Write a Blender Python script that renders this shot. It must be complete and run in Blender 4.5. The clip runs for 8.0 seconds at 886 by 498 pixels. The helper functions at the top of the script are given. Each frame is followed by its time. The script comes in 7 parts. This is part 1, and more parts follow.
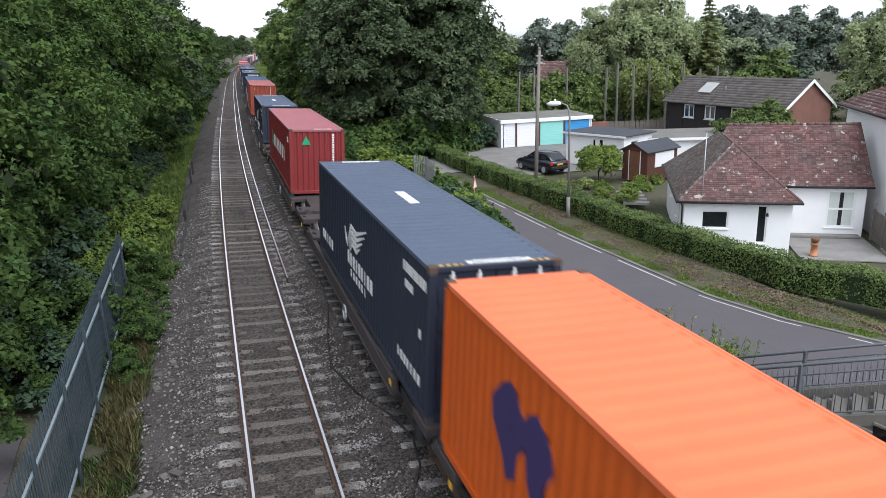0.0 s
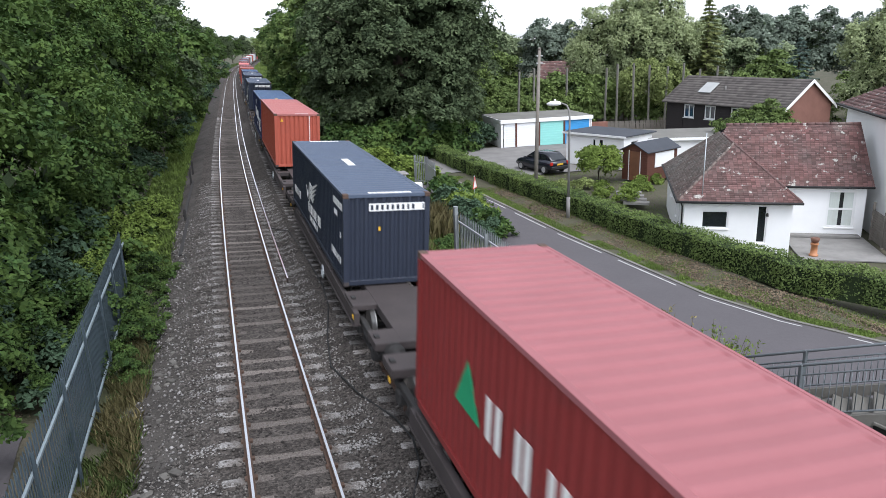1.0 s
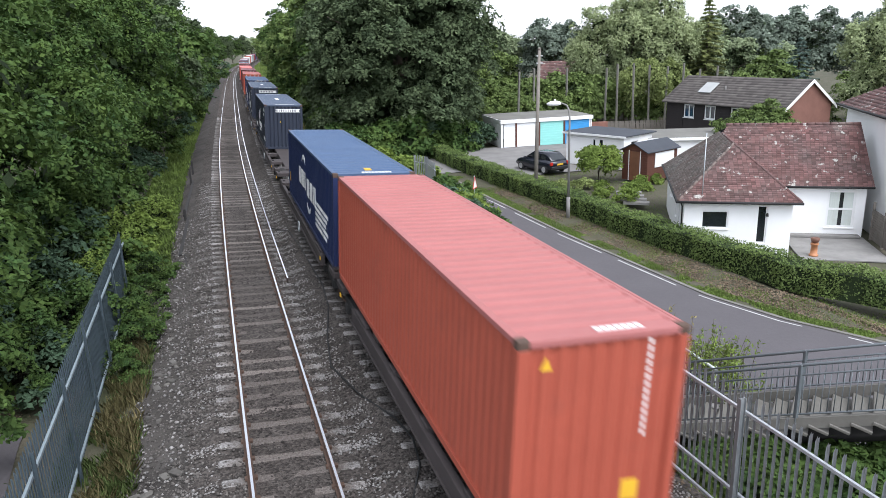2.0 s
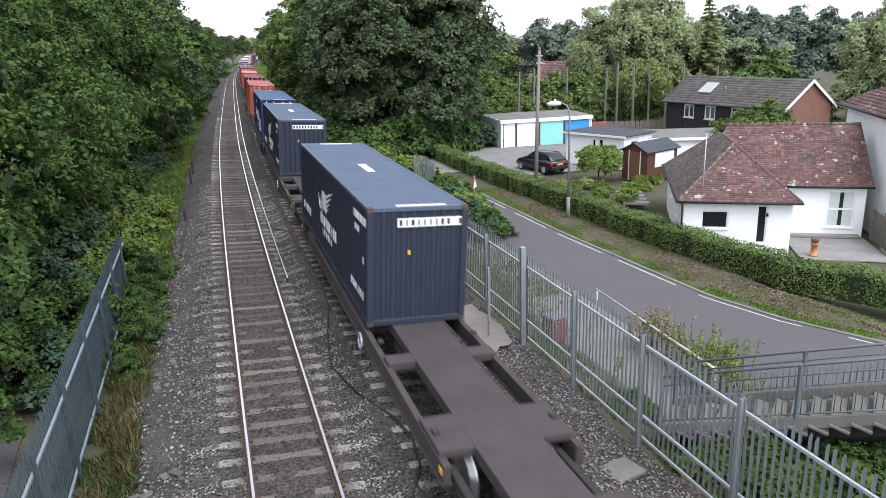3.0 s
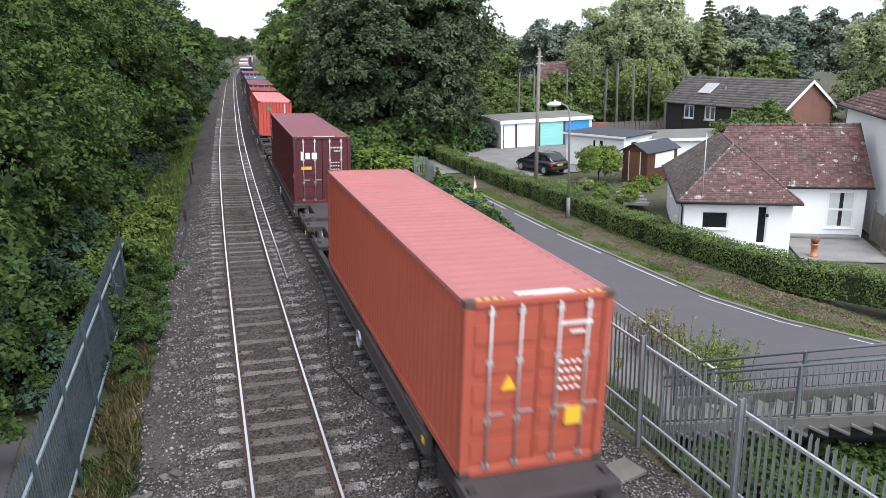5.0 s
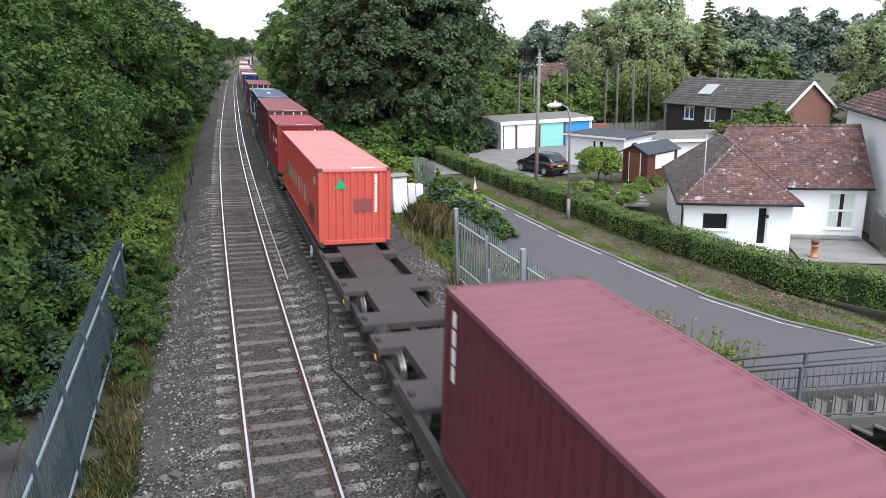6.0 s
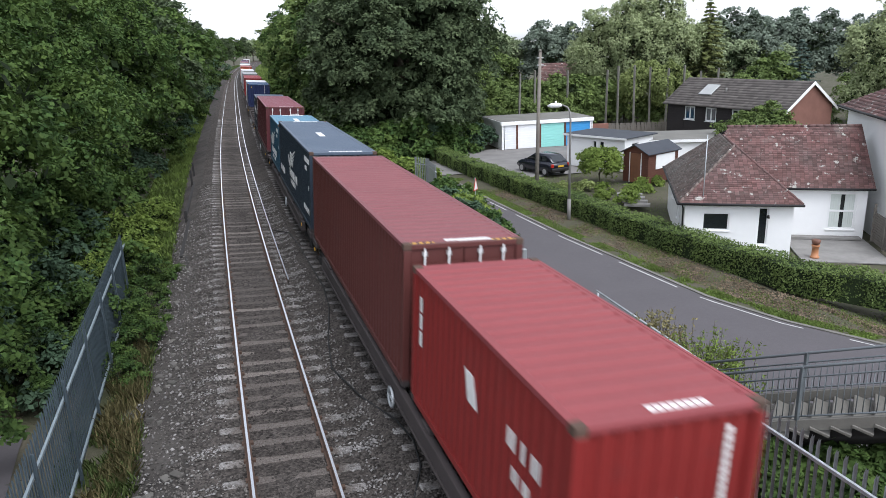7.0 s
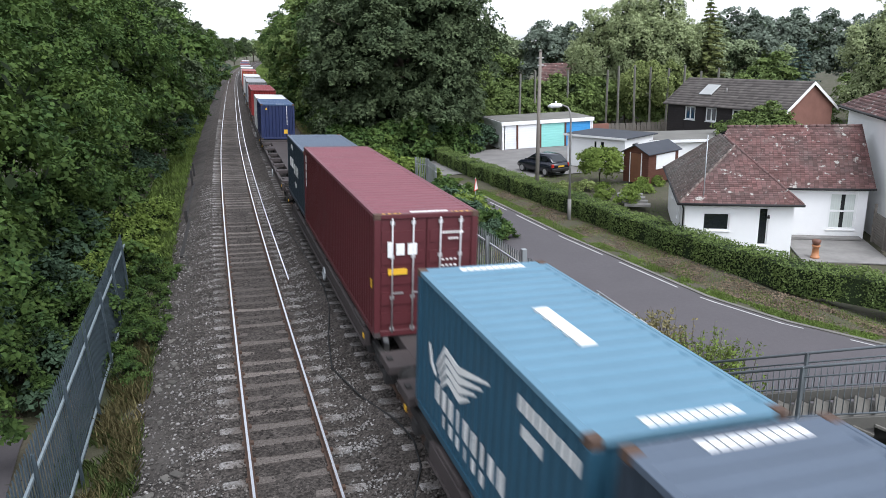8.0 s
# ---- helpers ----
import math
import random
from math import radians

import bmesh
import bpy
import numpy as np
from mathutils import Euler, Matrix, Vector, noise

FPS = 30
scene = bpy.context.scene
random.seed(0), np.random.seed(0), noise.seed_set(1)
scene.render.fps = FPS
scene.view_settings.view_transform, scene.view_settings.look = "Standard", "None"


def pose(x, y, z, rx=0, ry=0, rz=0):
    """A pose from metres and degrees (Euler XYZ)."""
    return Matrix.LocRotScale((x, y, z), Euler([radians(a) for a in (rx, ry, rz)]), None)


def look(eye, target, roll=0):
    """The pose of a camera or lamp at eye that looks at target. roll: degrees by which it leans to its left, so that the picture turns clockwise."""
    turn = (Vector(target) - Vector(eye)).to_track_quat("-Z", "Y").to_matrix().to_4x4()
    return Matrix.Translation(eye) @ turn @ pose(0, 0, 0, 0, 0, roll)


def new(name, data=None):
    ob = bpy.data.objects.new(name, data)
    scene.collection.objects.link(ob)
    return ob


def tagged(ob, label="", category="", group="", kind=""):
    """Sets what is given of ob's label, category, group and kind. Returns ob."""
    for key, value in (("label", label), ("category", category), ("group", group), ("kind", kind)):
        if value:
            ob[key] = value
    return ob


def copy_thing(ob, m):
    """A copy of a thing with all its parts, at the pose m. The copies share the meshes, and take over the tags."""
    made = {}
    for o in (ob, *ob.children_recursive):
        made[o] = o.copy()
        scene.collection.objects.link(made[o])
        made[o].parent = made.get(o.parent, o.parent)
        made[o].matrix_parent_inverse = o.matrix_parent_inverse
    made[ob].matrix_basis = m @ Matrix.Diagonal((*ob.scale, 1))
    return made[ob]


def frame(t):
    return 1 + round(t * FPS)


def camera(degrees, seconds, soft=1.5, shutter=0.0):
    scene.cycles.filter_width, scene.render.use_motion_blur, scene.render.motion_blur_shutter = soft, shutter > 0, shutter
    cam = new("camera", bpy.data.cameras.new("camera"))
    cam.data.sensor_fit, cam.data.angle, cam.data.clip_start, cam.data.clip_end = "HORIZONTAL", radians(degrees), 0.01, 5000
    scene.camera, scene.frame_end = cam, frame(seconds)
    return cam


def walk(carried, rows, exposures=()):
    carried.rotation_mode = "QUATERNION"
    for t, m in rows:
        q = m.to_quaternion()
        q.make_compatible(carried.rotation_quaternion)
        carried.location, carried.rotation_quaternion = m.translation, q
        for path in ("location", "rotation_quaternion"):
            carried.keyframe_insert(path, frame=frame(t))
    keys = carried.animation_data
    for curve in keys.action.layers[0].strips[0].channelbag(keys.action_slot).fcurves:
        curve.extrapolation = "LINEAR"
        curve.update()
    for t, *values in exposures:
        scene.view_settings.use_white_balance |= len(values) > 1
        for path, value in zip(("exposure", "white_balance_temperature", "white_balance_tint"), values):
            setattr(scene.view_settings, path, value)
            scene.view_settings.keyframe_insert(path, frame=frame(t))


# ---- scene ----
cam = camera(63.65, 8.0, soft=0.75, shutter=0.14)
EYE = Vector((-0.745, 0.0, 7.611))


def aim(pitch, yaw, roll):
    """Camera pose from radians: pitch down, yaw to the right of the track, roll."""
    fw = Vector((math.sin(yaw) * math.cos(pitch), math.cos(yaw) * math.cos(pitch), -math.sin(pitch)))
    rt = Vector((math.cos(yaw), -math.sin(yaw), 0))
    up = rt.cross(fw)
    r = rt * math.cos(roll) + up * math.sin(roll)
    u = -rt * math.sin(roll) + up * math.cos(roll)
    m = Matrix((r, u, -fw)).transposed().to_4x4()
    return Matrix.Translation(EYE) @ m


walk(cam, [
    (0.0, aim(0.2838, 0.3093, -0.0340)),
    (4.4, aim(0.2838, 0.3093, -0.0340)),
    (4.9, aim(0.2832, 0.3093, -0.0340)),
    (5.9, aim(0.2816, 0.3091, -0.0340)),
    (6.7, aim(0.2814, 0.3089, -0.0340)),
    (7.1, aim(0.2812, 0.3080, -0.0340)),
    (8.0, aim(0.2811, 0.3078, -0.0340)),
], exposures=[(0.0, 1.07, 5960, 12), (0.6, 1.12, 5960, 12), (1.5, 1.32, 5960, 12), (3.0, 1.4, 5960, 12), (4.0, 1.41, 5960, 12), (4.5, 1.33, 5960, 12), (6.1, 1.37, 5960, 12), (6.5, 1.26, 5960, 12), (7.0, 1.09, 5960, 12), (7.5, 1.18, 5960, 12), (8.0, 1.17, 5960, 12)])

# ---- light: a bright overcast sky ----
world = bpy.data.worlds.new("overcast")
scene.world = world
world.use_nodes = True
wn = world.node_tree.nodes
sky = wn.new("ShaderNodeTexSky")
sky.sky_type = "NISHITA"
sky.sun_disc = False
sky.sun_elevation, sky.sun_rotation = radians(58), radians(166)
sky.air_density, sky.dust_density, sky.ozone_density = 1.0, 1.2, 1.0
grey = wn.new("ShaderNodeHueSaturation")
grey.inputs["Saturation"].default_value = 0.12
world.node_tree.links.new(sky.outputs[0], grey.inputs["Color"])
world.node_tree.links.new(grey.outputs[0], wn["Background"].inputs["Color"])
wn["Background"].inputs["Strength"].default_value = 0.15
sun = new("sun", bpy.data.lights.new("sun", "SUN"))
sun.data.energy, sun.data.angle, sun.data.color = 1.1, radians(40), (1.0, 0.97, 0.92)
sun.matrix_world = look((6, -24, 40), (0, 0, 0))

# ---- materials ----


def mat(name, col, rough=0.8, metal=0.0, var=0.25, scale=3.0, bump=0.0, bscale=60.0, col2=None, mix=0.5, spec=0.4,
        stain=0.0, stain_col=(0.05, 0.045, 0.04), island=0.0, per_object=0.0, translucent=0.0, coords="Object", spots=0.0, cells=0.0):
    """A surface with grain at two scales, optional stains, bump and per-piece variation."""
    m = bpy.data.materials.new(name)
    m.use_nodes = True
    nt = m.node_tree
    n, lk = nt.nodes, nt.links.new
    bs = n["Principled BSDF"]
    bs.inputs["Roughness"].default_value = rough
    bs.inputs["Metallic"].default_value = metal
    bs.inputs["Specular IOR Level"].default_value = spec
    tc = n.new("ShaderNodeTexCoord")
    src = tc.outputs[coords]

    def noi(s, d=6.0, r=0.6):
        t = n.new("ShaderNodeTexNoise")
        t.inputs["Scale"].default_value, t.inputs["Detail"].default_value, t.inputs["Roughness"].default_value = s, d, r
        lk(src, t.inputs["Vector"])
        return t.outputs["Fac"]

    def ramp(fac, a, b):
        r = n.new("ShaderNodeMapRange")
        r.inputs["From Min"].default_value, r.inputs["From Max"].default_value = a, b
        lk(fac, r.inputs["Value"])
        return r.outputs[0]

    def blend(fac, a, b):
        x = n.new("ShaderNodeMix")
        x.data_type = "RGBA"
        for sock, v in ((x.inputs["A"], a), (x.inputs["B"], b)):
            if isinstance(v, tuple):
                sock.default_value = (*v, 1)
            else:
                lk(v, sock)
        if isinstance(fac, float):
            x.inputs["Factor"].default_value = fac
        else:
            lk(fac, x.inputs["Factor"])
        return x.outputs["Result"]

    big = noi(scale)
    second = col2 or tuple(c * (1 - var) for c in col)
    out = blend(ramp(big, 0.5 - 0.35 * mix, 0.5 + 0.35 * (1.2 - mix)), second, col)
    fine = noi(scale * 14)
    lo = tuple(c * (1 - var * 0.7) for c in col)
    f = n.new("ShaderNodeMath")
    f.operation = "MULTIPLY"
    f.inputs[1].default_value = 0.45
    lk(ramp(fine, 0.45, 0.75), f.inputs[0])
    out = blend(f.outputs[0], out, lo)
    if stain:
        s = n.new("ShaderNodeMath")
        s.operation = "MULTIPLY"
        s.inputs[1].default_value = stain
        lk(ramp(noi(scale * 0.6 + 0.37, 9, 0.7), 0.55, 0.72), s.inputs[0])
        out = blend(s.outputs[0], out, stain_col)
    if island or per_object:
        hs = n.new("ShaderNodeHueSaturation")
        v = n.new("ShaderNodeMapRange")
        k = island or per_object
        v.inputs["To Min"].default_value, v.inputs["To Max"].default_value = 1 - k, 1 + k
        if island:
            g = n.new("ShaderNodeNewGeometry")
            lk(g.outputs["Random Per Island"], v.inputs["Value"])
        else:
            g = n.new("ShaderNodeObjectInfo")
            lk(g.outputs["Random"], v.inputs["Value"])
        lk(v.outputs[0], hs.inputs["Value"])
        lk(out, hs.inputs["Color"])
        out = hs.outputs[0]
    if cells:
        vo = n.new("ShaderNodeTexVoronoi")
        vo.inputs["Scale"].default_value = cells
        lk(src, vo.inputs["Vector"])
        bw = n.new("ShaderNodeSeparateColor")
        lk(vo.outputs["Color"], bw.inputs[0])
        vr = n.new("ShaderNodeMapRange")
        vr.inputs["To Min"].default_value, vr.inputs["To Max"].default_value = 0.45, 1.75
        lk(bw.outputs[0], vr.inputs["Value"])
        hv = n.new("ShaderNodeHueSaturation")
        lk(vr.outputs[0], hv.inputs["Value"])
        lk(out, hv.inputs["Color"])
        out = hv.outputs[0]
        bump = 0
        vb = n.new("ShaderNodeBump")
        vb.inputs["Strength"].default_value, vb.inputs["Distance"].default_value, vb.invert = 0.9, 0.03, True
        lk(vo.outputs["Distance"], vb.inputs["Height"])
        lk(vb.outputs[0], bs.inputs["Normal"])
    if spots:
        q = n.new("ShaderNodeMath")
        q.operation = "MULTIPLY"
        q.inputs[1].default_value = 0.85
        lk(ramp(noi(spots, 3, 0.55), 0.62, 0.68), q.inputs[0])
        out = blend(q.outputs[0], out, (0.48, 0.47, 0.43))
    lk(out, bs.inputs["Base Color"])
    rr = n.new("ShaderNodeMapRange")
    rr.inputs["To Min"].default_value, rr.inputs["To Max"].default_value = max(0.02, rough - 0.1), min(1, rough + 0.1)
    lk(fine, rr.inputs["Value"])
    lk(rr.outputs[0], bs.inputs["Roughness"])
    if bump:
        b = n.new("ShaderNodeBump")
        b.inputs["Strength"].default_value, b.inputs["Distance"].default_value = min(1, bump * 4), bump * 0.1
        lk(noi(bscale, 4), b.inputs["Height"])
        lk(b.outputs[0], bs.inputs["Normal"])
    if translucent:
        tr = n.new("ShaderNodeBsdfTranslucent")
        lk(out, tr.inputs["Color"])
        mx = n.new("ShaderNodeMixShader")
        mx.inputs[0].default_value = translucent
        lk(bs.outputs[0], mx.inputs[1])
        lk(tr.outputs[0], mx.inputs[2])
        lk(mx.outputs[0], n["Material Output"].inputs["Surface"])
    return m


def leafy(name, col, col2, scale=0.5):
    return mat(name, col, rough=0.72, col2=col2, scale=scale, var=0.3, island=0.26, translucent=0.24, spec=0.14)


def paint(name, col, **kw):
    args = dict(rough=0.5, var=0.12, scale=1.2, stain=0.35, stain_col=tuple(c * 0.45 + 0.02 for c in col), bump=0.02, bscale=25)
    args.update(kw)
    return mat(name, col, **args)


M = {}
M["ballast"] = mat("ballast", (0.074, 0.066, 0.060), 0.95, var=0.45, scale=0.9, col2=(0.042, 0.036, 0.032), spec=0.2, cells=21.0)
M["stone"] = mat("stone", (0.135, 0.125, 0.115), 0.95, var=0.5, scale=0.8, col2=(0.065, 0.058, 0.052), island=0.55, spec=0.2)
M["pale_stone"] = mat("pale_stone", (0.31, 0.30, 0.29), 0.95, var=0.4, scale=0.9, col2=(0.17, 0.16, 0.15), island=0.4, spec=0.2)
M["sleeper"] = mat("sleeper", (0.105, 0.092, 0.083), 0.9, var=0.4, scale=2.2, col2=(0.078, 0.064, 0.056), bump=0.1, bscale=18, per_object=0.3)


def grimy_sleeper():
    """Concrete, brown with oil between the rails, washed pale at the ends."""
    m = bpy.data.materials.new("grimy_concrete_sleeper")
    m.use_nodes = True
    n, lk = m.node_tree.nodes, m.node_tree.links.new
    bs = n["Principled BSDF"]
    bs.inputs["Roughness"].default_value, bs.inputs["Specular IOR Level"].default_value = 0.9, 0.2
    tc, oi = n.new("ShaderNodeTexCoord"), n.new("ShaderNodeObjectInfo")
    sh = n.new("ShaderNodeVectorMath")
    sh.operation = "MULTIPLY_ADD"
    sh.inputs[1].default_value = (1, 1, 1)
    far = n.new("ShaderNodeCombineXYZ")
    k = n.new("ShaderNodeMath")
    k.operation, k.inputs[1].default_value = "MULTIPLY", 57.0
    lk(oi.outputs["Random"], k.inputs[0])
    lk(k.outputs[0], far.inputs["Y"])
    lk(tc.outputs["Object"], sh.inputs[0])
    lk(far.outputs[0], sh.inputs[2])
    fine, wide = n.new("ShaderNodeTexNoise"), n.new("ShaderNodeTexNoise")
    for t, sc, dt in ((fine, 26.0, 6.0), (wide, 3.4, 5.0)):
        t.inputs["Scale"].default_value, t.inputs["Detail"].default_value, t.inputs["Roughness"].default_value = sc, dt, 0.65
        lk(sh.outputs[0], t.inputs["Vector"])
    xyz = n.new("ShaderNodeSeparateXYZ")
    lk(tc.outputs["Object"], xyz.inputs[0])
    ab = n.new("ShaderNodeMath")
    ab.operation = "ABSOLUTE"
    lk(xyz.outputs["X"], ab.inputs[0])
    ad = n.new("ShaderNodeMath")
    ad.operation, ad.inputs[1].default_value = "MULTIPLY_ADD", 0.9
    lk(wide.outputs["Fac"], ad.inputs[0])
    lk(ab.outputs[0], ad.inputs[2])
    edge = n.new("ShaderNodeMapRange")
    edge.inputs["From Min"].default_value, edge.inputs["From Max"].default_value = 1.36, 1.72
    lk(ad.outputs[0], edge.inputs["Value"])
    oil = n.new("ShaderNodeMapRange")
    oil.inputs["From Min"].default_value, oil.inputs["From Max"].default_value = 0.36, 0.66
    lk(fine.outputs["Fac"], oil.inputs["Value"])

    def blend(f, a, b):
        x = n.new("ShaderNodeMix")
        x.data_type = "RGBA"
        for sock, v in ((x.inputs["A"], a), (x.inputs["B"], b)):
            if isinstance(v, tuple):
                sock.default_value = (*v, 1)
            else:
                lk(v, sock)
        lk(f, x.inputs["Factor"])
        return x.outputs["Result"]
    brown = blend(oil.outputs[0], (0.075, 0.063, 0.056), (0.165, 0.148, 0.134))
    pale = blend(oil.outputs[0], (0.12, 0.112, 0.105), (0.33, 0.32, 0.31))
    hs, vr = n.new("ShaderNodeHueSaturation"), n.new("ShaderNodeMapRange")
    vr.inputs["To Min"].default_value, vr.inputs["To Max"].default_value = 0.62, 1.35
    lk(oi.outputs["Random"], vr.inputs["Value"])
    lk(vr.outputs[0], hs.inputs["Value"])
    lk(blend(edge.outputs[0], brown, pale), hs.inputs["Color"])
    lk(hs.outputs[0], bs.inputs["Base Color"])
    bp = n.new("ShaderNodeBump")
    bp.inputs["Strength"].default_value, bp.inputs["Distance"].default_value = 0.5, 0.012
    lk(fine.outputs["Fac"], bp.inputs["Height"])
    lk(bp.outputs[0], bs.inputs["Normal"])
    return m


M["sleeper_near"] = grimy_sleeper()
M["stone_dark"] = mat("oily_stone", (0.078, 0.070, 0.064), 0.95, var=0.5, scale=0.8, col2=(0.040, 0.035, 0.032), island=0.55, spec=0.2)
M["cess"] = mat("cinder_and_mud", (0.088, 0.080, 0.072), 0.95, var=0.5, scale=0.55, col2=(0.040, 0.036, 0.033), spec=0.2, stain=0.6, stain_col=(0.145, 0.135, 0.125), bump=0.3, bscale=22)
M["rust"] = mat("rust", (0.10, 0.062, 0.045), 0.85, var=0.35, scale=5, bump=0.05)
M["railhead"] = mat("railhead", (0.72, 0.73, 0.75), 0.22, metal=1.0, var=0.08, scale=3, spec=0.6)
M["soil"] = mat("soil", (0.11, 0.094, 0.074), 0.95, var=0.5, scale=0.7, col2=(0.062, 0.07, 0.036), bump=0.25, bscale=9, spec=0.2)
M["asphalt"] = mat("asphalt", (0.094, 0.086, 0.091), 0.85, var=0.14, scale=0.5, bump=0.08, bscale=130, stain=0.25, stain_col=(0.066, 0.064, 0.068))
M["concrete"] = mat("concrete", (0.27, 0.26, 0.245), 0.9, var=0.3, scale=1.5, bump=0.08, bscale=40, stain=0.5, stain_col=(0.15, 0.15, 0.13))
M["old_concrete"] = mat("stained_concrete", (0.20, 0.19, 0.17), 0.95, var=0.4, scale=1.2, col2=(0.12, 0.115, 0.10), bump=0.1, bscale=30, stain=0.5, stain_col=(0.09, 0.095, 0.07))
M["white_line"] = mat("white_line", (0.62, 0.62, 0.60), 0.7, var=0.3, scale=4, stain=0.5, stain_col=(0.2, 0.2, 0.2))
M["galv"] = mat("galvanised_steel", (0.30, 0.32, 0.325), 0.5, metal=0.3, var=0.2, scale=2.5, stain=0.2)
M["galv_rail"] = mat("galvanised_rail", (0.5, 0.53, 0.55), 0.45, metal=0.35, var=0.15, scale=2.5)
M["galv_mid"] = mat("railing_steel", (0.17, 0.19, 0.20), 0.5, metal=0.3, var=0.2, scale=2.5, stain=0.25)
M["galv_dark"] = mat("dull_dark_steel", (0.088, 0.118, 0.138), 0.55, metal=0.25, var=0.25, scale=1.5, stain=0.3, stain_col=(0.07, 0.08, 0.08))
M["galv_dark_rail"] = mat("dull_steel_rail", (0.30, 0.36, 0.39), 0.5, metal=0.3, var=0.2, scale=2.0)
M["wagon"] = mat("wagon_grey_brown", (0.060, 0.049, 0.048), 0.8, var=0.35, scale=1.2, stain=0.4, stain_col=(0.06, 0.05, 0.045), bump=0.04)
M["wagon_dark"] = mat("wagon_dark", (0.035, 0.033, 0.032), 0.85, var=0.3, scale=2)
M["wheel"] = mat("wheel_steel", (0.55, 0.54, 0.52), 0.35, metal=0.9, var=0.2, scale=4)
M["bark"] = mat("bark", (0.10, 0.082, 0.06), 0.95, var=0.4, scale=2.5, bump=0.3, bscale=14)
M["render"] = mat("white_render", (0.86, 0.86, 0.85), 0.85, var=0.07, scale=0.9, bump=0.06, bscale=35, stain=0.15, stain_col=(0.6, 0.6, 0.57))
M["tile"] = mat("clay_tile", (0.235, 0.10, 0.085), 0.85, var=0.3, scale=0.5, col2=(0.17, 0.085, 0.078), stain=0.55, stain_col=(0.23, 0.20, 0.18), per_object=0.28, bump=0.06, bscale=30, coords="Object")
M["tile_moss"] = mat("weathered_tile", (0.19, 0.17, 0.15), 0.9, var=0.35, scale=0.6, col2=(0.17, 0.105, 0.09), stain=0.5, stain_col=(0.3, 0.29, 0.26), per_object=0.3, bump=0.06, bscale=30)
M["slate"] = mat("dark_roof_tile", (0.135, 0.12, 0.11), 0.85, var=0.3, scale=0.8, island=0.25, bump=0.05)
M["felt"] = mat("roof_felt", (0.06, 0.066, 0.078), 0.92, var=0.2, scale=0.8)
M["old_felt"] = mat("old_grey_roofing", (0.20, 0.195, 0.175), 0.9, var=0.3, scale=0.6, stain=0.4, stain_col=(0.13, 0.13, 0.11))
M["black_wood"] = mat("black_boards", (0.035, 0.03, 0.03), 0.8, var=0.25, scale=2, island=0.2)
M["brown_wood"] = mat("red_brown_boards", (0.13, 0.05, 0.032), 0.75, var=0.3, scale=1.5, island=0.25)
M["grey_wood"] = mat("weathered_wood", (0.20, 0.18, 0.155), 0.9, var=0.3, scale=2.0, island=0.25, bump=0.06)
M["brick"] = mat("red_brick", (0.235, 0.115, 0.088), 0.9, var=0.25, scale=1.2, island=0.2, bump=0.05)
M["glass"] = mat("dark_glass", (0.018, 0.022, 0.025), 0.06, var=0.2, scale=0.8, spec=0.8)
M["white_frame"] = mat("white_frame", (0.82, 0.82, 0.81), 0.4, var=0.05, scale=2)
M["curtain"] = mat("pale_curtain", (0.62, 0.66, 0.62), 0.9, var=0.15, scale=2)
M["leaf_left"] = leafy("leaf_mid_green", (0.108, 0.158, 0.036), (0.034, 0.074, 0.024), 0.8)
M["leaf_dark"] = leafy("leaf_dark_green", (0.105, 0.135, 0.064), (0.060, 0.088, 0.045), 0.7)
M["leaf_bright"] = leafy("leaf_bright_green", (0.21, 0.28, 0.06), (0.12, 0.175, 0.04), 0.6)
M["leaf_blue"] = leafy("leaf_blue_green", (0.085, 0.135, 0.08), (0.05, 0.085, 0.05), 0.5)
M["leaf_willow"] = leafy("leaf_willow", (0.26, 0.31, 0.11), (0.17, 0.21, 0.075), 0.6)
M["leaf_hedge"] = leafy("leaf_hedge", (0.175, 0.235, 0.068), (0.10, 0.145, 0.05), 0.7)
M["leaf_dry"] = leafy("leaf_dry_grass", (0.30, 0.25, 0.13), (0.19, 0.18, 0.08), 0.7)
M["grass"] = leafy("grass_blade", (0.19, 0.27, 0.065), (0.12, 0.17, 0.045), 0.5)
M["grass_rough"] = leafy("rough_grass_blade", (0.115, 0.155, 0.05), (0.075, 0.105, 0.035), 0.5)
# near-black green: the shade inside crowns and hedge is put into the colour
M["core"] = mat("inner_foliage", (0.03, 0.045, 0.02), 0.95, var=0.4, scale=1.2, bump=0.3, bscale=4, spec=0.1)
M["rubber"] = mat("black_rubber", (0.02, 0.02, 0.02), 0.7, var=0.2)
M["mark_white"] = mat("white_marking", (0.78, 0.78, 0.76), 0.55, var=0.15, scale=3, stain=0.25, stain_col=(0.45, 0.45, 0.45))
M["mark_faded"] = mat("faded_marking", (0.50, 0.30, 0.25), 0.6, var=0.3, scale=1.5, stain=0.5, stain_col=(0.34, 0.10, 0.08))
M["mark_green"] = mat("green_marking", (0.02, 0.32, 0.14), 0.5, var=0.12, scale=3)
M["mark_yellow"] = mat("yellow_marking", (0.72, 0.42, 0.03), 0.5, var=0.15, scale=3)
M["mark_purple"] = mat("dark_purple_marking", (0.045, 0.03, 0.11), 0.5, var=0.15, scale=3)
M["bar_steel"] = mat("lock_bar_steel", (0.5, 0.5, 0.5), 0.45, metal=0.6, var=0.15)

# ---- mesh helpers ----


def part(name, bm, material, parent=None, label=""):
    me = bpy.data.meshes.new(name)
    bm.to_mesh(me)
    bm.free()
    me.materials.append(material)
    ob = new(name, me)
    if parent is not None:
        ob.parent = parent
    return tagged(ob, label)


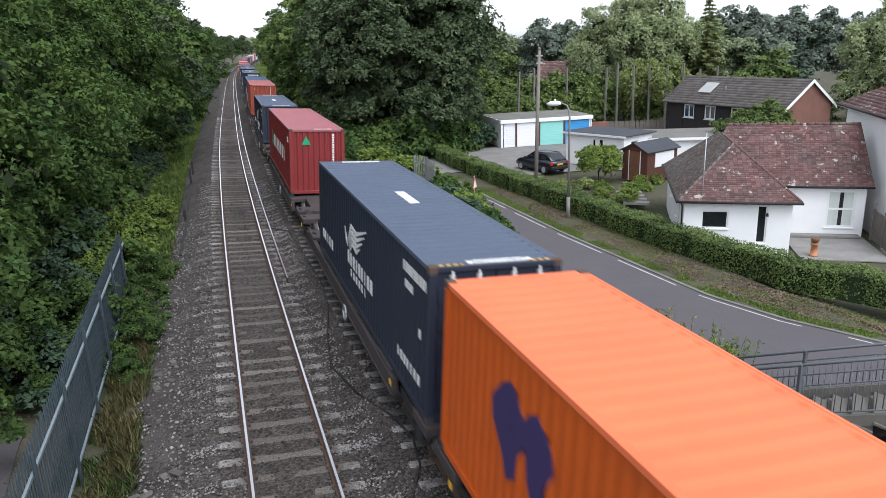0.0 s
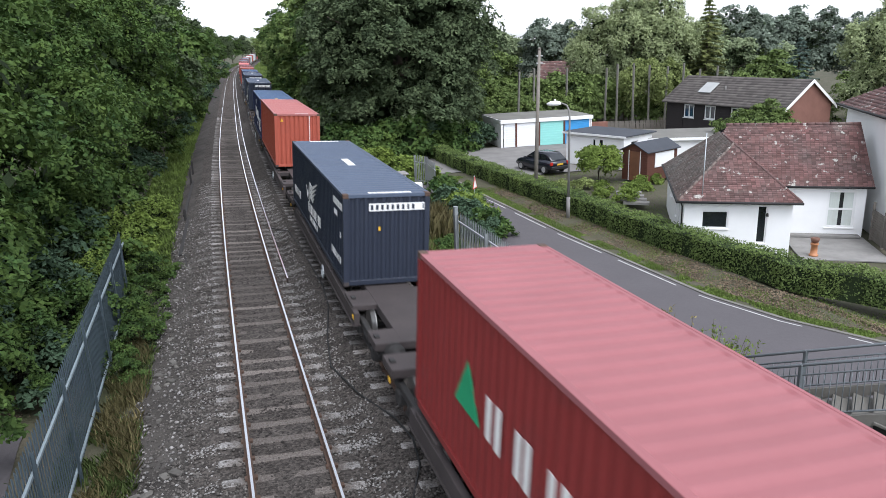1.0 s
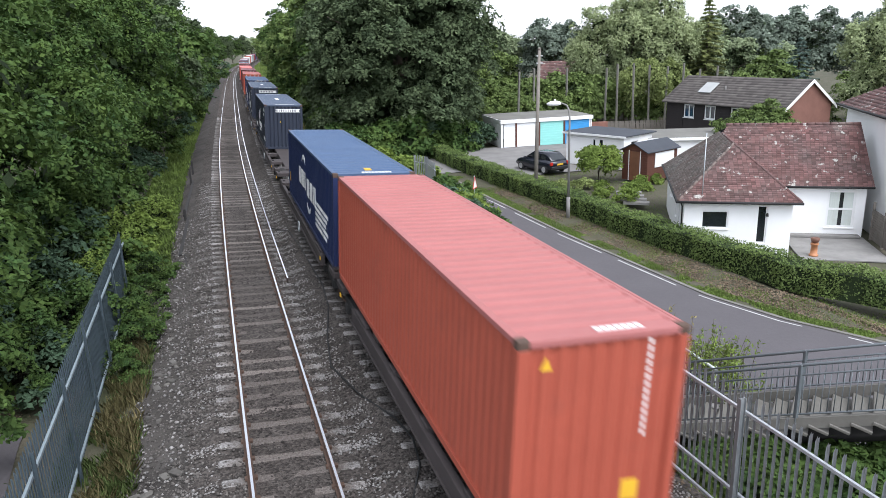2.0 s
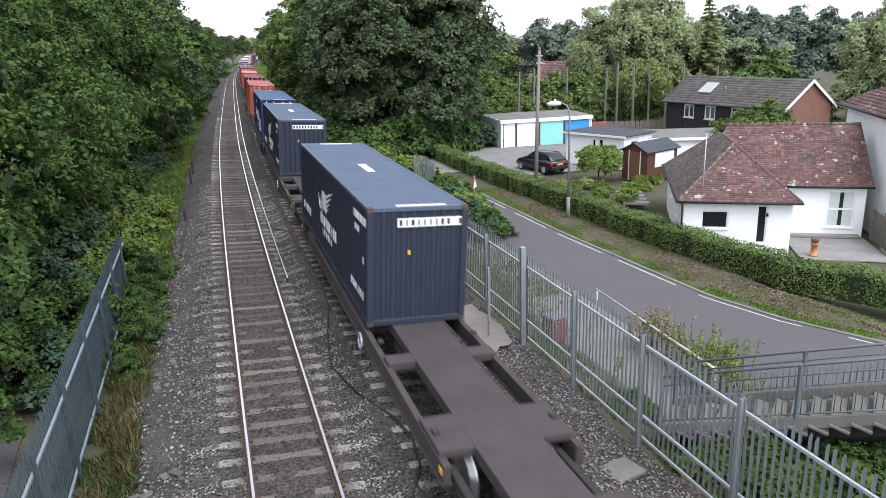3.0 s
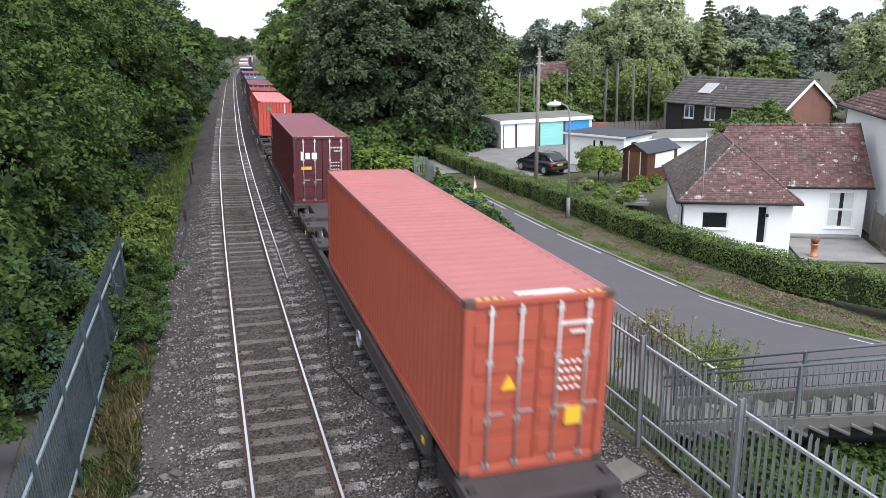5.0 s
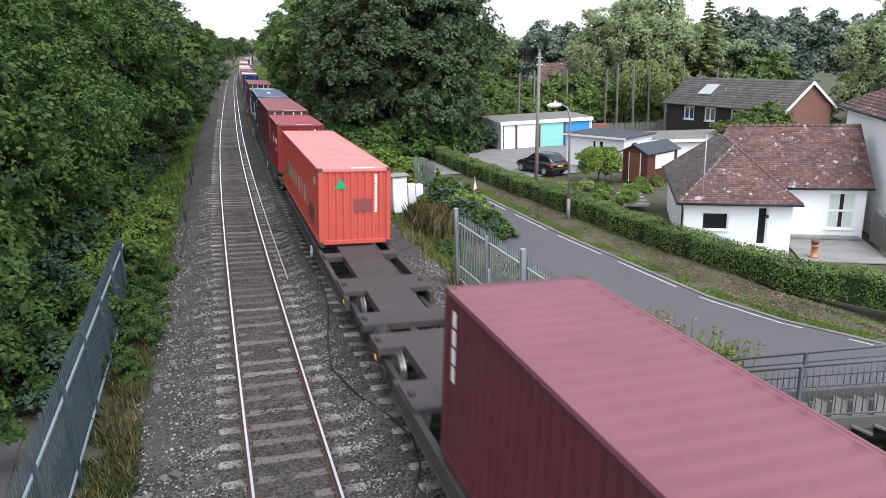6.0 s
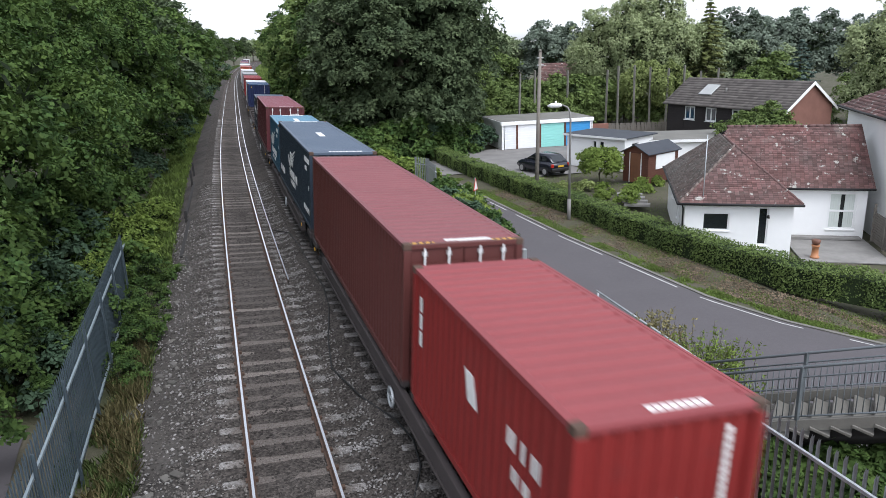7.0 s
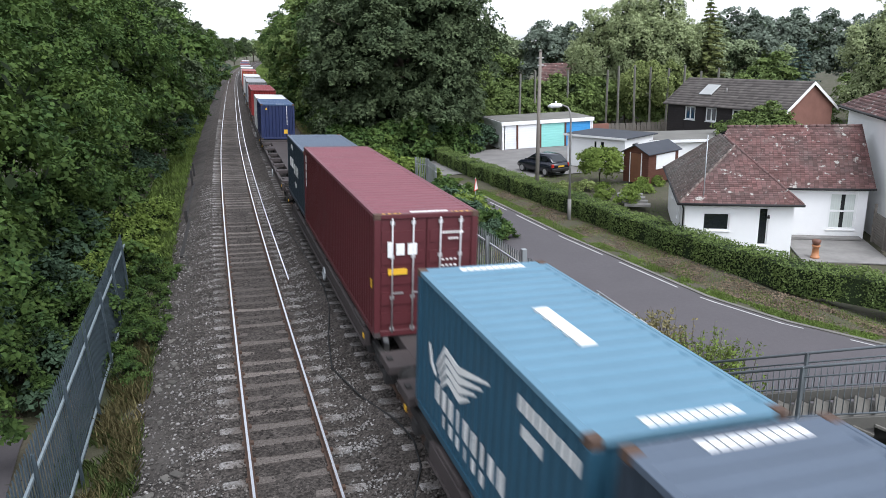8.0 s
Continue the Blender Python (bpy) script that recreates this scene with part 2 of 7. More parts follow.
def share(name, src, parent, m):
    """Another object on the same mesh."""
    ob = new(name, src.data)
    ob.parent = parent
    ob.matrix_basis = m
    return ob


def box(bm, x0, x1, y0, y1, z0, z1, bevel=0.0):
    vs = [bm.verts.new(p) for p in ((x0, y0, z0), (x1, y0, z0), (x1, y1, z0), (x0, y1, z0),
                                    (x0, y0, z1), (x1, y0, z1), (x1, y1, z1), (x0, y1, z1))]
    fs = [bm.faces.new([vs[i] for i in f]) for f in ((3, 2, 1, 0), (4, 5, 6, 7), (0, 1, 5, 4), (1, 2, 6, 5), (2, 3, 7, 6), (3, 0, 4, 7))]
    if bevel:
        es = list({e for f in fs for e in f.edges})
        bmesh.ops.bevel(bm, geom=es, offset=bevel, segments=1, affect="EDGES")
    return vs


def bx(x0, x1, y0, y1, z0, z1, bevel=0.0):
    bm = bmesh.new()
    box(bm, x0, x1, y0, y1, z0, z1, bevel)
    return bm


def tube(bm, pts, radii, sides=7):
    """A tapered tube along points."""
    rings = []
    for i, p in enumerate(pts):
        p = Vector(p)
        d = Vector(pts[min(i + 1, len(pts) - 1)]) - Vector(pts[max(i - 1, 0)])
        q = d.to_track_quat("Z", "Y")
        r = radii[i] if isinstance(radii, (list, tuple)) else radii
        rings.append([bm.verts.new(p + q @ Vector((r * math.cos(2 * math.pi * k / sides), r * math.sin(2 * math.pi * k / sides), 0))) for k in range(sides)])
    for a, b in zip(rings, rings[1:]):
        for k in range(sides):
            f = bm.faces.new((a[k], a[(k + 1) % sides], b[(k + 1) % sides], b[k]))
            f.smooth = True
    bm.faces.new(rings[0][::-1])
    bm.faces.new(rings[-1])


def tb(pts, radii, sides=7):
    bm = bmesh.new()
    tube(bm, pts, radii, sides)
    return bm


def sheet(bm, rows):
    """A sheet of quads through rows of points."""
    vv = [[bm.verts.new(p) for p in row] for row in rows]
    for a, b in zip(vv, vv[1:]):
        for k in range(len(a) - 1):
            bm.faces.new((a[k], a[k + 1], b[k + 1], b[k]))


def mesh_np(name, verts, faces, material):
    me = bpy.data.meshes.new(name)
    n, k = faces.shape
    me.vertices.add(len(verts))
    me.vertices.foreach_set("co", verts.astype(np.float32).ravel())
    me.loops.add(n * k)
    me.loops.foreach_set("vertex_index", faces.astype(np.int32).ravel())
    me.polygons.add(n)
    me.polygons.foreach_set("loop_start", np.arange(0, n * k, k, dtype=np.int32))
    me.update(calc_edges=True)
    me.materials.append(material)
    return me


def empty(name, m=None):
    ob = new(name)
    if m is not None:
        ob.matrix_basis = m
    return ob


# ---- the line of the railway: straight at first, then a long bend to the right ----
CANT = 0.0637
BEND = 0.00028132
SPACING = 3.428


def line_x(y):
    if y < 10:
        return 0.0
    if y < 75:
        return BEND * (y - 10) ** 2
    x = BEND * 65 ** 2 + 2 * BEND * 65 * (y - 75) + 4e-5 * (y - 75) ** 2
    return x + (1.1e-4 * (y - 190) ** 2 if y > 190 else 0)


def line_slope(y):
    return (line_x(y + 0.5) - line_x(y - 0.5))


def track_pose(y, right, along=0.0):
    """On the rail tops' centre of the left track (0) or the right one (1)."""
    return (Matrix.Translation((line_x(y) + SPACING * right, y, 0.041 * right))
            @ Matrix.Rotation(-math.atan(line_slope(y)), 4, "Z") @ Matrix.Rotation(CANT, 4, "Y"))


STATIONS = [-12, -6, 0, 5, 10] + list(range(14, 120, 4)) + list(range(120, 300, 10)) + list(range(300, 620, 25))


def terrain(u, y):
    """Height of the ground u metres to the right of the left track."""
    pts = [(-400, 1.5), (-60, 0.3), (-14, -0.9), (-8, -1.1), (-4.6, -0.85), (-3.2, -0.66), (-2.4, -0.5), (5.4, -0.6), (7.0, -0.62),
           (8.6, -1.3), (9.4, -1.43), (60, -1.5), (90, -1.9), (400, -1.0)]
    dip = 0.0
    if 18.4 < u < 60 and -20 < y < 36:
        dip = 0.46 * min(1.0, (u - 18.4) / 1.6) * min(1.0, (36 - y) / 4)
    for (a, za), (b, zb) in zip(pts, pts[1:]):
        if u <= b:
            return za + (zb - za) * (u - a) / (b - a) - dip
    return pts[-1][1]


def ground():
    us = [-1500, -400, -150, -60, -30, -20, -14] + [x * 1.0 for x in range(-12, -2)] + [-2.4, 0, 2, 4, 5.4, 6, 7, 7.8, 8.6, 9.4, 10.5] + list(range(12, 40, 2)) + [45, 60, 90, 150, 400, 1500]
    ys = [-300, -60, -20] + [k * 1.5 for k in range(-8, 44)] + list(range(70, 200, 10)) + list(range(200, 620, 30)) + [800, 1500, 3000]
    bm = bmesh.new()
    rows = []
    for y in ys:
        row = []
        for u in us:
            near = abs(u) < 60
            z = terrain(u, y) + (0.09 * noise.noise(Vector((u * 0.6, y * 0.4, 0))) if near and not 9 < u < 16 else 0)
            row.append((u + (line_x(min(y, 600)) if u < 9 else 0), y, z))
        rows.append(row)
    sheet(bm, rows)
    for f in bm.faces:
        f.smooth = True
    return tagged(part("ground", bm, M["soil"]), "earth and rough grass beside a railway", "ground", kind="structure")


def ballast_bed():
    prof = [(-3.4, -0.72), (-2.7, -0.42), (-1.9, -0.2), (-1.4, -0.115), (-0.75, -0.16), (0, -0.2), (0.75, -0.25), (1.4, -0.29), (1.75, -0.2),
            (2.03, -0.075), (2.7, -0.12), (3.43, -0.165), (4.2, -0.215), (4.83, -0.25), (5.5, -0.38), (6.3, -0.5), (7.2, -0.66)]
    fine = [-12 + 0.6 * k for k in range(0, 90)] + [s for s in STATIONS if s > 42]
    for name, strip, material, label, category in (
            ("ballast_bed", prof[2:], M["ballast"], "dark grey stone ballast under two railway tracks", "ballast"),
            ("cess", prof[:3], M["cess"], "dark trodden cinder path beside the ballast", "cess")):
        bm = bmesh.new()
        rows = []
        for y in fine:
            rows.append([(line_x(y) + u, y, z + 0.035 * noise.noise(Vector((u * 1.7, y * 1.3, 3)))) for u, z in strip])
        sheet(bm, rows)
        for f in bm.faces:
            f.smooth = True
        tagged(part(name, bm, material), label, category, kind="structure")


def rail(parent, right, du, name="rail", drop=0.0, y0=-12, y1=610, shiny=True):
    """A flat-bottomed rail swept along the line."""
    prof = [(-0.07, -0.155), (0.07, -0.155), (0.07, -0.135), (0.012, -0.115), (0.012, -0.045), (0.035, -0.035), (0.036, -0.005), (0.028, 0.0),
            (-0.028, 0.0), (-0.036, -0.005), (-0.035, -0.035), (-0.012, -0.045), (-0.012, -0.115), (-0.07, -0.135)]
    ys = [y0] + [s for s in STATIONS if y0 < s < y1] + [y1]
    bm = bmesh.new()
    rows = []
    for y in ys:
        m = track_pose(y, right)
        rows.append([m @ Vector((du + a, 0, b - drop)) for a, b in prof + prof[:1]])
    sheet(bm, rows)
    ob = part(name, bm, M["rust"], parent)
    if shiny:
        bm = bmesh.new()
        rows = []
        for y in ys:
            m = track_pose(y, right)
            rows.append([m @ Vector((du + a, 0, 0.003 - drop)) for a in (-0.024, 0.024)])
        sheet(bm, rows)
        part("running_surface", bm, M["railhead"], ob, "polished steel running surface")
    return ob


def track(right):
    t = empty("railway_track")
    tagged(t, "railway track with worn sleepers and polished rails" if not right else "railway track beneath the container train", "track", group="tracks", kind="structure")
    for du in (-0.7525, 0.7525):
        rail(t, right, du)
    proto = None
    rng = random.Random(5 + right)
    far = bmesh.new()
    y, k = -11.6, 0
    while y < 330:
        m = track_pose(y, right) @ pose(rng.uniform(-0.03, 0.03), 0, -0.175 - 0.15 + rng.uniform(-0.018, 0.008), 0, 0, rng.uniform(-1.2, 1.2))
        if k < 148:
            if proto is None:
                bm = bmesh.new()
                sheet(bm, [[(x, y * q, z - d) for y, z in ((-0.14, 0.0), (-0.125, 0.12), (-0.10, 0.15), (0.10, 0.15), (0.125, 0.12), (0.14, 0.0))]
                           for x, q, d in ((-1.29, 0.92, 0.02), (-1.25, 1, 0.004), (-0.55, 1, 0.0), (-0.3, 0.9, 0.016), (0.3, 0.9, 0.016), (0.55, 1, 0.0), (1.25, 1, 0.004), (1.29, 0.92, 0.02))])
                bm.verts.ensure_lookup_table()
                bm.faces.new([bm.verts[k] for k in range(6)])
                bm.faces.new([bm.verts[42 + k] for k in range(5, -1, -1)])
                bmesh.ops.recalc_face_normals(bm, faces=bm.faces)
                proto = part("sleeper", bm, M["sleeper_near"], t)
                proto.matrix_basis = m
            else:
                share("sleeper", proto, t, m)
        else:
            vs = box(far, -1.29, 1.29, -0.125, 0.125, 0, 0.15)
            for v in vs:
                v.co = m @ v.co
        y += 0.68
        k += 1
    tagged(part("far_sleepers", far, M["sleeper"], t), kind="stuff")
    clips = bmesh.new()
    y = -11.6
    while y < 42:
        for du in (-0.7525, 0.7525):
            for sx in (-1, 1):
                m = track_pose(y, right)
                for v in box(clips, du + sx * 0.075 - 0.03, du + sx * 0.075 + 0.05, -0.05, 0.05, -0.17, -0.118):
                    v.co = m @ v.co
        y += 0.68
    tagged(part("rail_clips", clips, M["rust"], t, "rusty rail fastenings"), kind="stuff")
    return t


def loose_stones(name, n, region, material, size, seed, label):
    """Angular stones lying on the ballast."""
    rng = np.random.default_rng(seed)
    base = np.array([(1, 0, 0), (-1, 0, 0), (0, 1, 0), (0, -1, 0), (0, 0, 0.8), (0, 0, -0.6)], float)
    fc = np.array([(0, 2, 4), (2, 1, 4), (1, 3, 4), (3, 0, 4), (2, 0, 5), (1, 2, 5), (3, 1, 5), (0, 3, 5)])
    P = region(rng, n)
    n = len(P)
    s = rng.uniform(0.6, 1.4, (n, 1, 1)) * size
    V = base[None] * s * rng.uniform(0.6, 1.3, (n, 6, 3))
    a = rng.uniform(0, 6.3, n)
    ca, sa = np.cos(a)[:, None], np.sin(a)[:, None]
    V = np.stack([V[..., 0] * ca - V[..., 1] * sa, V[..., 0] * sa + V[..., 1] * ca, V[..., 2]], -1) + P[:, None]
    F = (fc[None] + 6 * np.arange(n)[:, None, None]).reshape(-1, 3)
    ob = new(name, mesh_np(name, V.reshape(-1, 3), F, material))
    return tagged(ob, label, "stones", kind="stuff")


def bed_z(u):
    us = [-3.4, -2.7, -1.9, -1.4, 0, 1.4, 1.75, 2.03, 3.43, 4.83, 5.5, 6.3, 7.2]
    zs = [-0.72, -0.42, -0.2, -0.115, -0.2, -0.29, -0.2, -0.075, -0.165, -0.25, -0.38, -0.5, -0.66]
    return np.interp(u, us, zs)


def near_bed(u0, u1, y0=4, y1=45, sink=0.0):
    def region(rng, n):
        y = y0 + (y1 - y0) * rng.random(n) ** 1.6
        u = rng.uniform(u0, u1, n)
        lx = np.where(y < 10, 0, BEND * (y - 10) ** 2)
        return np.stack([u + lx, y, bed_z(u) - sink + rng.uniform(-0.01, 0.025, n)], -1)
    return region


def sleeper_ends(u0, u1, seed):
    """Heaps at the sleeper ends, some large, some bare."""
    def region(rng, n):
        k = np.floor(60 * rng.random(n) ** 1.25)
        heap = 0.5 + 0.5 * np.sin(k * 2.1 + seed) * np.cos(k * 0.63 + seed)
        keep = rng.random(n) < heap ** 1.5 + 0.06
        k = k[keep]
        n = len(k)
        y = 4.0 + 0.68 * k + rng.normal(0, 0.12, n)
        u = rng.uniform(u0, u1, n) + rng.normal(0, 0.06, n)
        lx = np.where(y < 10, 0, BEND * (y - 10) ** 2)
        return np.stack([u + lx, y, bed_z(u) + rng.uniform(-0.005, 0.035, n)], -1)
    return region


ground()
ballast_bed()
track(0)
track(1)
rail_lying = empty("spare_rail")
tagged(rail_lying, "rusty spare rail lying between the two tracks", "rail")
rail(rail_lying, 0, 1.22, "rail_length", drop=0.07, y0=24.2, y1=330)
loose_stones("ballast_stones", 9000, near_bed(-0.7, 0.7, sink=0.022), M["stone_dark"], 0.034, 11, "oily brown ballast stones between the rails")
loose_stones("ballast_stones", 7000, near_bed(-2.15, -0.8), M["stone"], 0.036, 1, "loose grey ballast stones over the track bed")
loose_stones("ballast_stones", 16000, near_bed(0.8, 6.3), M["stone"], 0.036, 12, "loose grey ballast stones over the track bed")
loose_stones("pale_ballast_stones", 7000, sleeper_ends(-1.9, -1.2, 0.4), M["pale_stone"], 0.026, 2, "pale ballast stones heaped along the sleeper ends")
loose_stones("pale_ballast_stones", 14000, sleeper_ends(0.95, 1.85, 2.0), M["pale_stone"], 0.028, 3, "pale ballast stones heaped along the sleeper ends")

# ---- the train ----
SPEED = 32.64
PAINTS = {}


def coat(kind):
    """Side and roof paint of a container colour; roofs faded, with skylight painted in."""
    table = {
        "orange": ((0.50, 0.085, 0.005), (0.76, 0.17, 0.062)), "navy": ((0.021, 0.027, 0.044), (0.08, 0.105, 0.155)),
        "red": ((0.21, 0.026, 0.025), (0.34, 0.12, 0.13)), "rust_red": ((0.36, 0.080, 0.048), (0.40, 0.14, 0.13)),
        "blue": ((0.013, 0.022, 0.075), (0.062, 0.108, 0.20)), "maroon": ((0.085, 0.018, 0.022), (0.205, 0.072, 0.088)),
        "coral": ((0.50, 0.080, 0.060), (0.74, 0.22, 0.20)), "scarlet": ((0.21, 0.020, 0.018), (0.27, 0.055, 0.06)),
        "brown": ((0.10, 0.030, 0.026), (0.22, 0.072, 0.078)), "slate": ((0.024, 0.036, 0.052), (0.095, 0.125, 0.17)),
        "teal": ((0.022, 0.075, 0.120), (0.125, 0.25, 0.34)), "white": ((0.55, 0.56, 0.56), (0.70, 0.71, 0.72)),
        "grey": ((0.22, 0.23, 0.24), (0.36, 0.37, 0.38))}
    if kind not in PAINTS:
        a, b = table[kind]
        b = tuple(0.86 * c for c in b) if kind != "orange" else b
        PAINTS[kind] = (paint(kind + "_paint", a), paint(kind + "_skylit_roof_paint", b, rough=0.6, stain=0.75, scale=0.45, stain_col=(0.46, 0.10, 0.10))) if kind == "coral" else (paint(kind + "_paint", a), paint(kind + "_skylit_roof_paint", b, rough=0.6, stain=0.3, scale=0.7, stain_col=tuple(c * 0.7 for c in b)))
    return PAINTS[kind]


def mark(parent, face, poly, material, name="lettering_block", label="", H=0.0, off=0.006):
    """One painted shape, a hair proud of the panel: side (y, z), near end (x, z) or roof (x, y)."""
    bm = bmesh.new()
    lo, hi = [], []
    for p, q in poly:
        if face == "side":
            lo.append((-1.19, p, q)), hi.append((-1.201 - off, p, q))
        elif face == "end":
            lo.append((p, 0.04, q)), hi.append((p, 0.028 - off, q))
        else:
            lo.append((p, q, H - 0.05)), hi.append((p, q, H - 0.009 + off))
    va, vb = [bm.verts.new(p) for p in lo], [bm.verts.new(p) for p in hi]
    bm.faces.new(vb)
    for k in range(len(va)):
        j = (k + 1) % len(va)
        bm.faces.new((va[k], va[j], vb[j], vb[k]))
    bmesh.ops.recalc_face_normals(bm, faces=bm.faces)
    return part(name, bm, material, parent, label)


def rect(a, b, w, h, s=0.0):
    return [(a - w / 2 - s, b - h / 2), (a + w / 2 - s, b - h / 2), (a + w / 2 + s, b + h / 2), (a - w / 2 + s, b + h / 2)]


def stroke(pts, widths):
    """A bent band of varying width through points."""
    left, right = [], []
    for i, (x, y) in enumerate(pts):
        x0, y0 = pts[max(i - 1, 0)]
        x1, y1 = pts[min(i + 1, len(pts) - 1)]
        d = math.hypot(x1 - x0, y1 - y0)
        nx, ny = -(y1 - y0) / d, (x1 - x0) / d
        w = widths[i] / 2
        left.append((x + nx * w, y + ny * w)), right.append((x - nx * w, y - ny * w))
    return left + right[::-1]


def glyph(kind, y, z, w, h):
    """A plain bar standing for one piece of lettering, its middle at (y, z): a full, b slim, c and d of middle width."""
    k = {"a": 0.86, "b": 0.42, "c": 0.7, "d": 0.78}[kind] * w / 2
    return [(y + k, z - h / 2), (y - k, z - h / 2), (y - k, z + h / 2), (y + k, z + h / 2)]


def PAINTS_DULL():
    if "dull" not in PAINTS:
        PAINTS["dull"] = paint("dull_patch", (0.17, 0.06, 0.055))
    return PAINTS["dull"]


def container(label, kind, L, H, style, doors, seed):
    """A corrugated steel shipping container; its near end is at y = 0, its base at z = 0."""
    side, roof = coat(kind)
    c = empty("shipping_container")
    rng = random.Random(seed)
    hw = 1.219
    # corrugated walls
    def wall(x, sgn, name):
        bm = bmesh.new()
        n = int(round((L - 0.3) / 0.278))
        p = (L - 0.3) / n
        prof = []
        for k in range(n):
            y = 0.15 + k * p
            prof += [(y, 0.0), (y + p * 0.25, 0.0), (y + p * 0.5, 0.036), (y + p * 0.75, 0.036)]
        prof.append((L - 0.15, 0.0))
        rows = [[(x - sgn * d, y, z) for y, d in prof] for z in (0.14, H - 0.08)]
        sheet(bm, rows if sgn < 0 else rows[::-1])
        return part(name, bm, side, c)
    wall(-hw + 0.02, -1, "side_panel")
    wall(hw - 0.02, 1, "side_panel")

    def end(y, sgn, name):
        bm = bmesh.new()
        n = 9
        p = (2 * hw - 0.24) / n
        prof = []
        for k in range(n):
            x = -hw + 0.12 + k * p
            prof += [(x, 0.0), (x + p * 0.28, 0.0), (x + p * 0.5, 0.045), (x + p * 0.78, 0.045)]
        prof.append((hw - 0.12, 0.0))
        rows = [[(x, y - sgn * d, z) for x, d in prof] for z in (0.16, H - 0.1)]
        sheet(bm, rows if sgn < 0 else rows[::-1])
        return part(name, bm, side, c)
    end(L - 0.03, 1, "end_panel")
    if not doors:
        end(0.03, -1, "end_panel")
    else:
        for sx in (-1, 1):
            bm = bmesh.new()
            x0, x1 = (-hw + 0.11, -0.012) if sx < 0 else (0.012, hw - 0.11)
            box(bm, x0, x1, 0.05, 0.10, 0.16, H - 0.12)
            for k in range(5):
                z = 0.3 + k * (H - 0.5) / 5
                box(bm, x0 + 0.06, x1 - 0.06, 0.025, 0.05, z, z + (H - 0.5) / 5 * 0.6)
            d = part("door", bm, side, c)
            for u in (0.28, 0.72):
                x = x0 + (x1 - x0) * u
                bm = tb([(x, 0.0, 0.12), (x, 0.0, H - 0.09)], 0.02, 6)
                for z in (0.2, H * 0.33, H * 0.66, H - 0.2):
                    box(bm, x - 0.05, x + 0.05, -0.005, 0.03, z - 0.04, z + 0.04)
                box(bm, x - 0.02, x + 0.26, -0.01, 0.012, H * 0.36, H * 0.36 + 0.035)
                part("lock_bar", bm, M["bar_steel"], d, "grey steel locking bar")
    # roof sheet with ribs across
    bm = bmesh.new()
    n = int(round((L - 0.5) / 0.33))
    p = (L - 0.5) / n
    prof = [(0.05, 0.0), (0.25, 0.0)]
    for k in range(n):
        y = 0.25 + k * p
        prof += [(y + p * 0.15, -0.028), (y + p * 0.5, -0.028), (y + p * 0.65, 0.0), (y + p, 0.0)]
    prof.append((L - 0.05, 0.0))
    sag = rng.uniform(0.0, 0.01)
    rows = [[(x, y, H - 0.012 + d * k - (sag if x == 0 else 0)) for y, d in prof] for x, k in ((hw - 0.05, 0), (hw - 0.11, 0), (hw - 0.15, 1), (0.0, 1), (-hw + 0.15, 1), (-hw + 0.11, 0), (-hw + 0.05, 0))]
    sheet(bm, rows)
    part("roof", bm, roof, c, "corrugated steel roof, faded colour further lightened for skylight")
    # top rails take the roof colour, lightened for skylight as well
    for sx in (-1, 1):
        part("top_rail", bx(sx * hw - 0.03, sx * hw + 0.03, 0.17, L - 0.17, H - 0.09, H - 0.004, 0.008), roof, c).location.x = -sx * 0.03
        part("bottom_rail", bx(sx * hw - 0.03, sx * hw + 0.03, 0.17, L - 0.17, 0.02, 0.15, 0.008), side, c).location.x = -sx * 0.03
        for y0 in (0.0, L - 0.16):
            x0, x1 = sorted((sx * hw, sx * (hw - 0.15)))
            part("corner_post", bx(x0, x1, y0, y0 + 0.16, 0.12, H - 0.12, 0.01), side, c)
            for z0 in (0.0, H - 0.118):
                part("corner_casting", bx(x0 - 0.003, x1 + 0.003, y0 - 0.004, y0 + 0.174, z0, z0 + 0.122, 0.012), M["wagon"] if z0 == 0 else M["rust"], c)
    for y0 in (0.0, L - 0.1):
        part("end_sill", bx(-hw + 0.15, hw - 0.15, y0 + 0.01, y0 + 0.1, 0.02, 0.16, 0.01), side, c)
        part("end_header", bx(-hw + 0.15, hw - 0.15, y0 + 0.01, y0 + 0.1, H - 0.11, H - 0.006, 0.01), roof if not doors else side, c)
    part("floor_pan", bx(-hw + 0.06, hw - 0.06, 0.06, L - 0.06, 0.10, 0.135), M["wagon_dark"], c)
    W, Y = M["mark_white"], M["mark_yellow"]
    words = "abcdcd"

    def row(face, y, z, n, w, h, gap, kinds=None, step=0.0, label="white lettering block", ink=None):
        for k in range(n):
            kk = kinds[k % len(kinds)] if kinds else rng.choice(words)
            yc = y - k * (w + gap) - w / 2
            g = {"a": 0.3, "b": 0.0, "c": 0.22, "d": 0.27}[kk] * w
            for q in ((-g, g) if g else (0.0,)):
                mark(c, face, rect(yc + q, z + step * k, 0.27 * w, h * (0.94 if q > 0 else 1.0)), ink or W, "lettering_block", label, H)

    def code(face, a0, b0, n, w, h, gap, vertical=False, off=0.006):
        for k in range(n):
            if vertical:
                mark(c, face, rect(a0, b0 - k * (h + gap), w, h), W, "code_block", "white code block", H, off)
            else:
                mark(c, face, rect(a0 + (k + 0.5) * (w + gap), b0, w, h), W, "code_block", "white code block", H, off)

    def patch(face, a0, b0, w, h, m=None, label="yellow placard", off=0.006):
        mark(c, face, rect(a0, b0, w, h), m or Y, "placard", label, H, off)
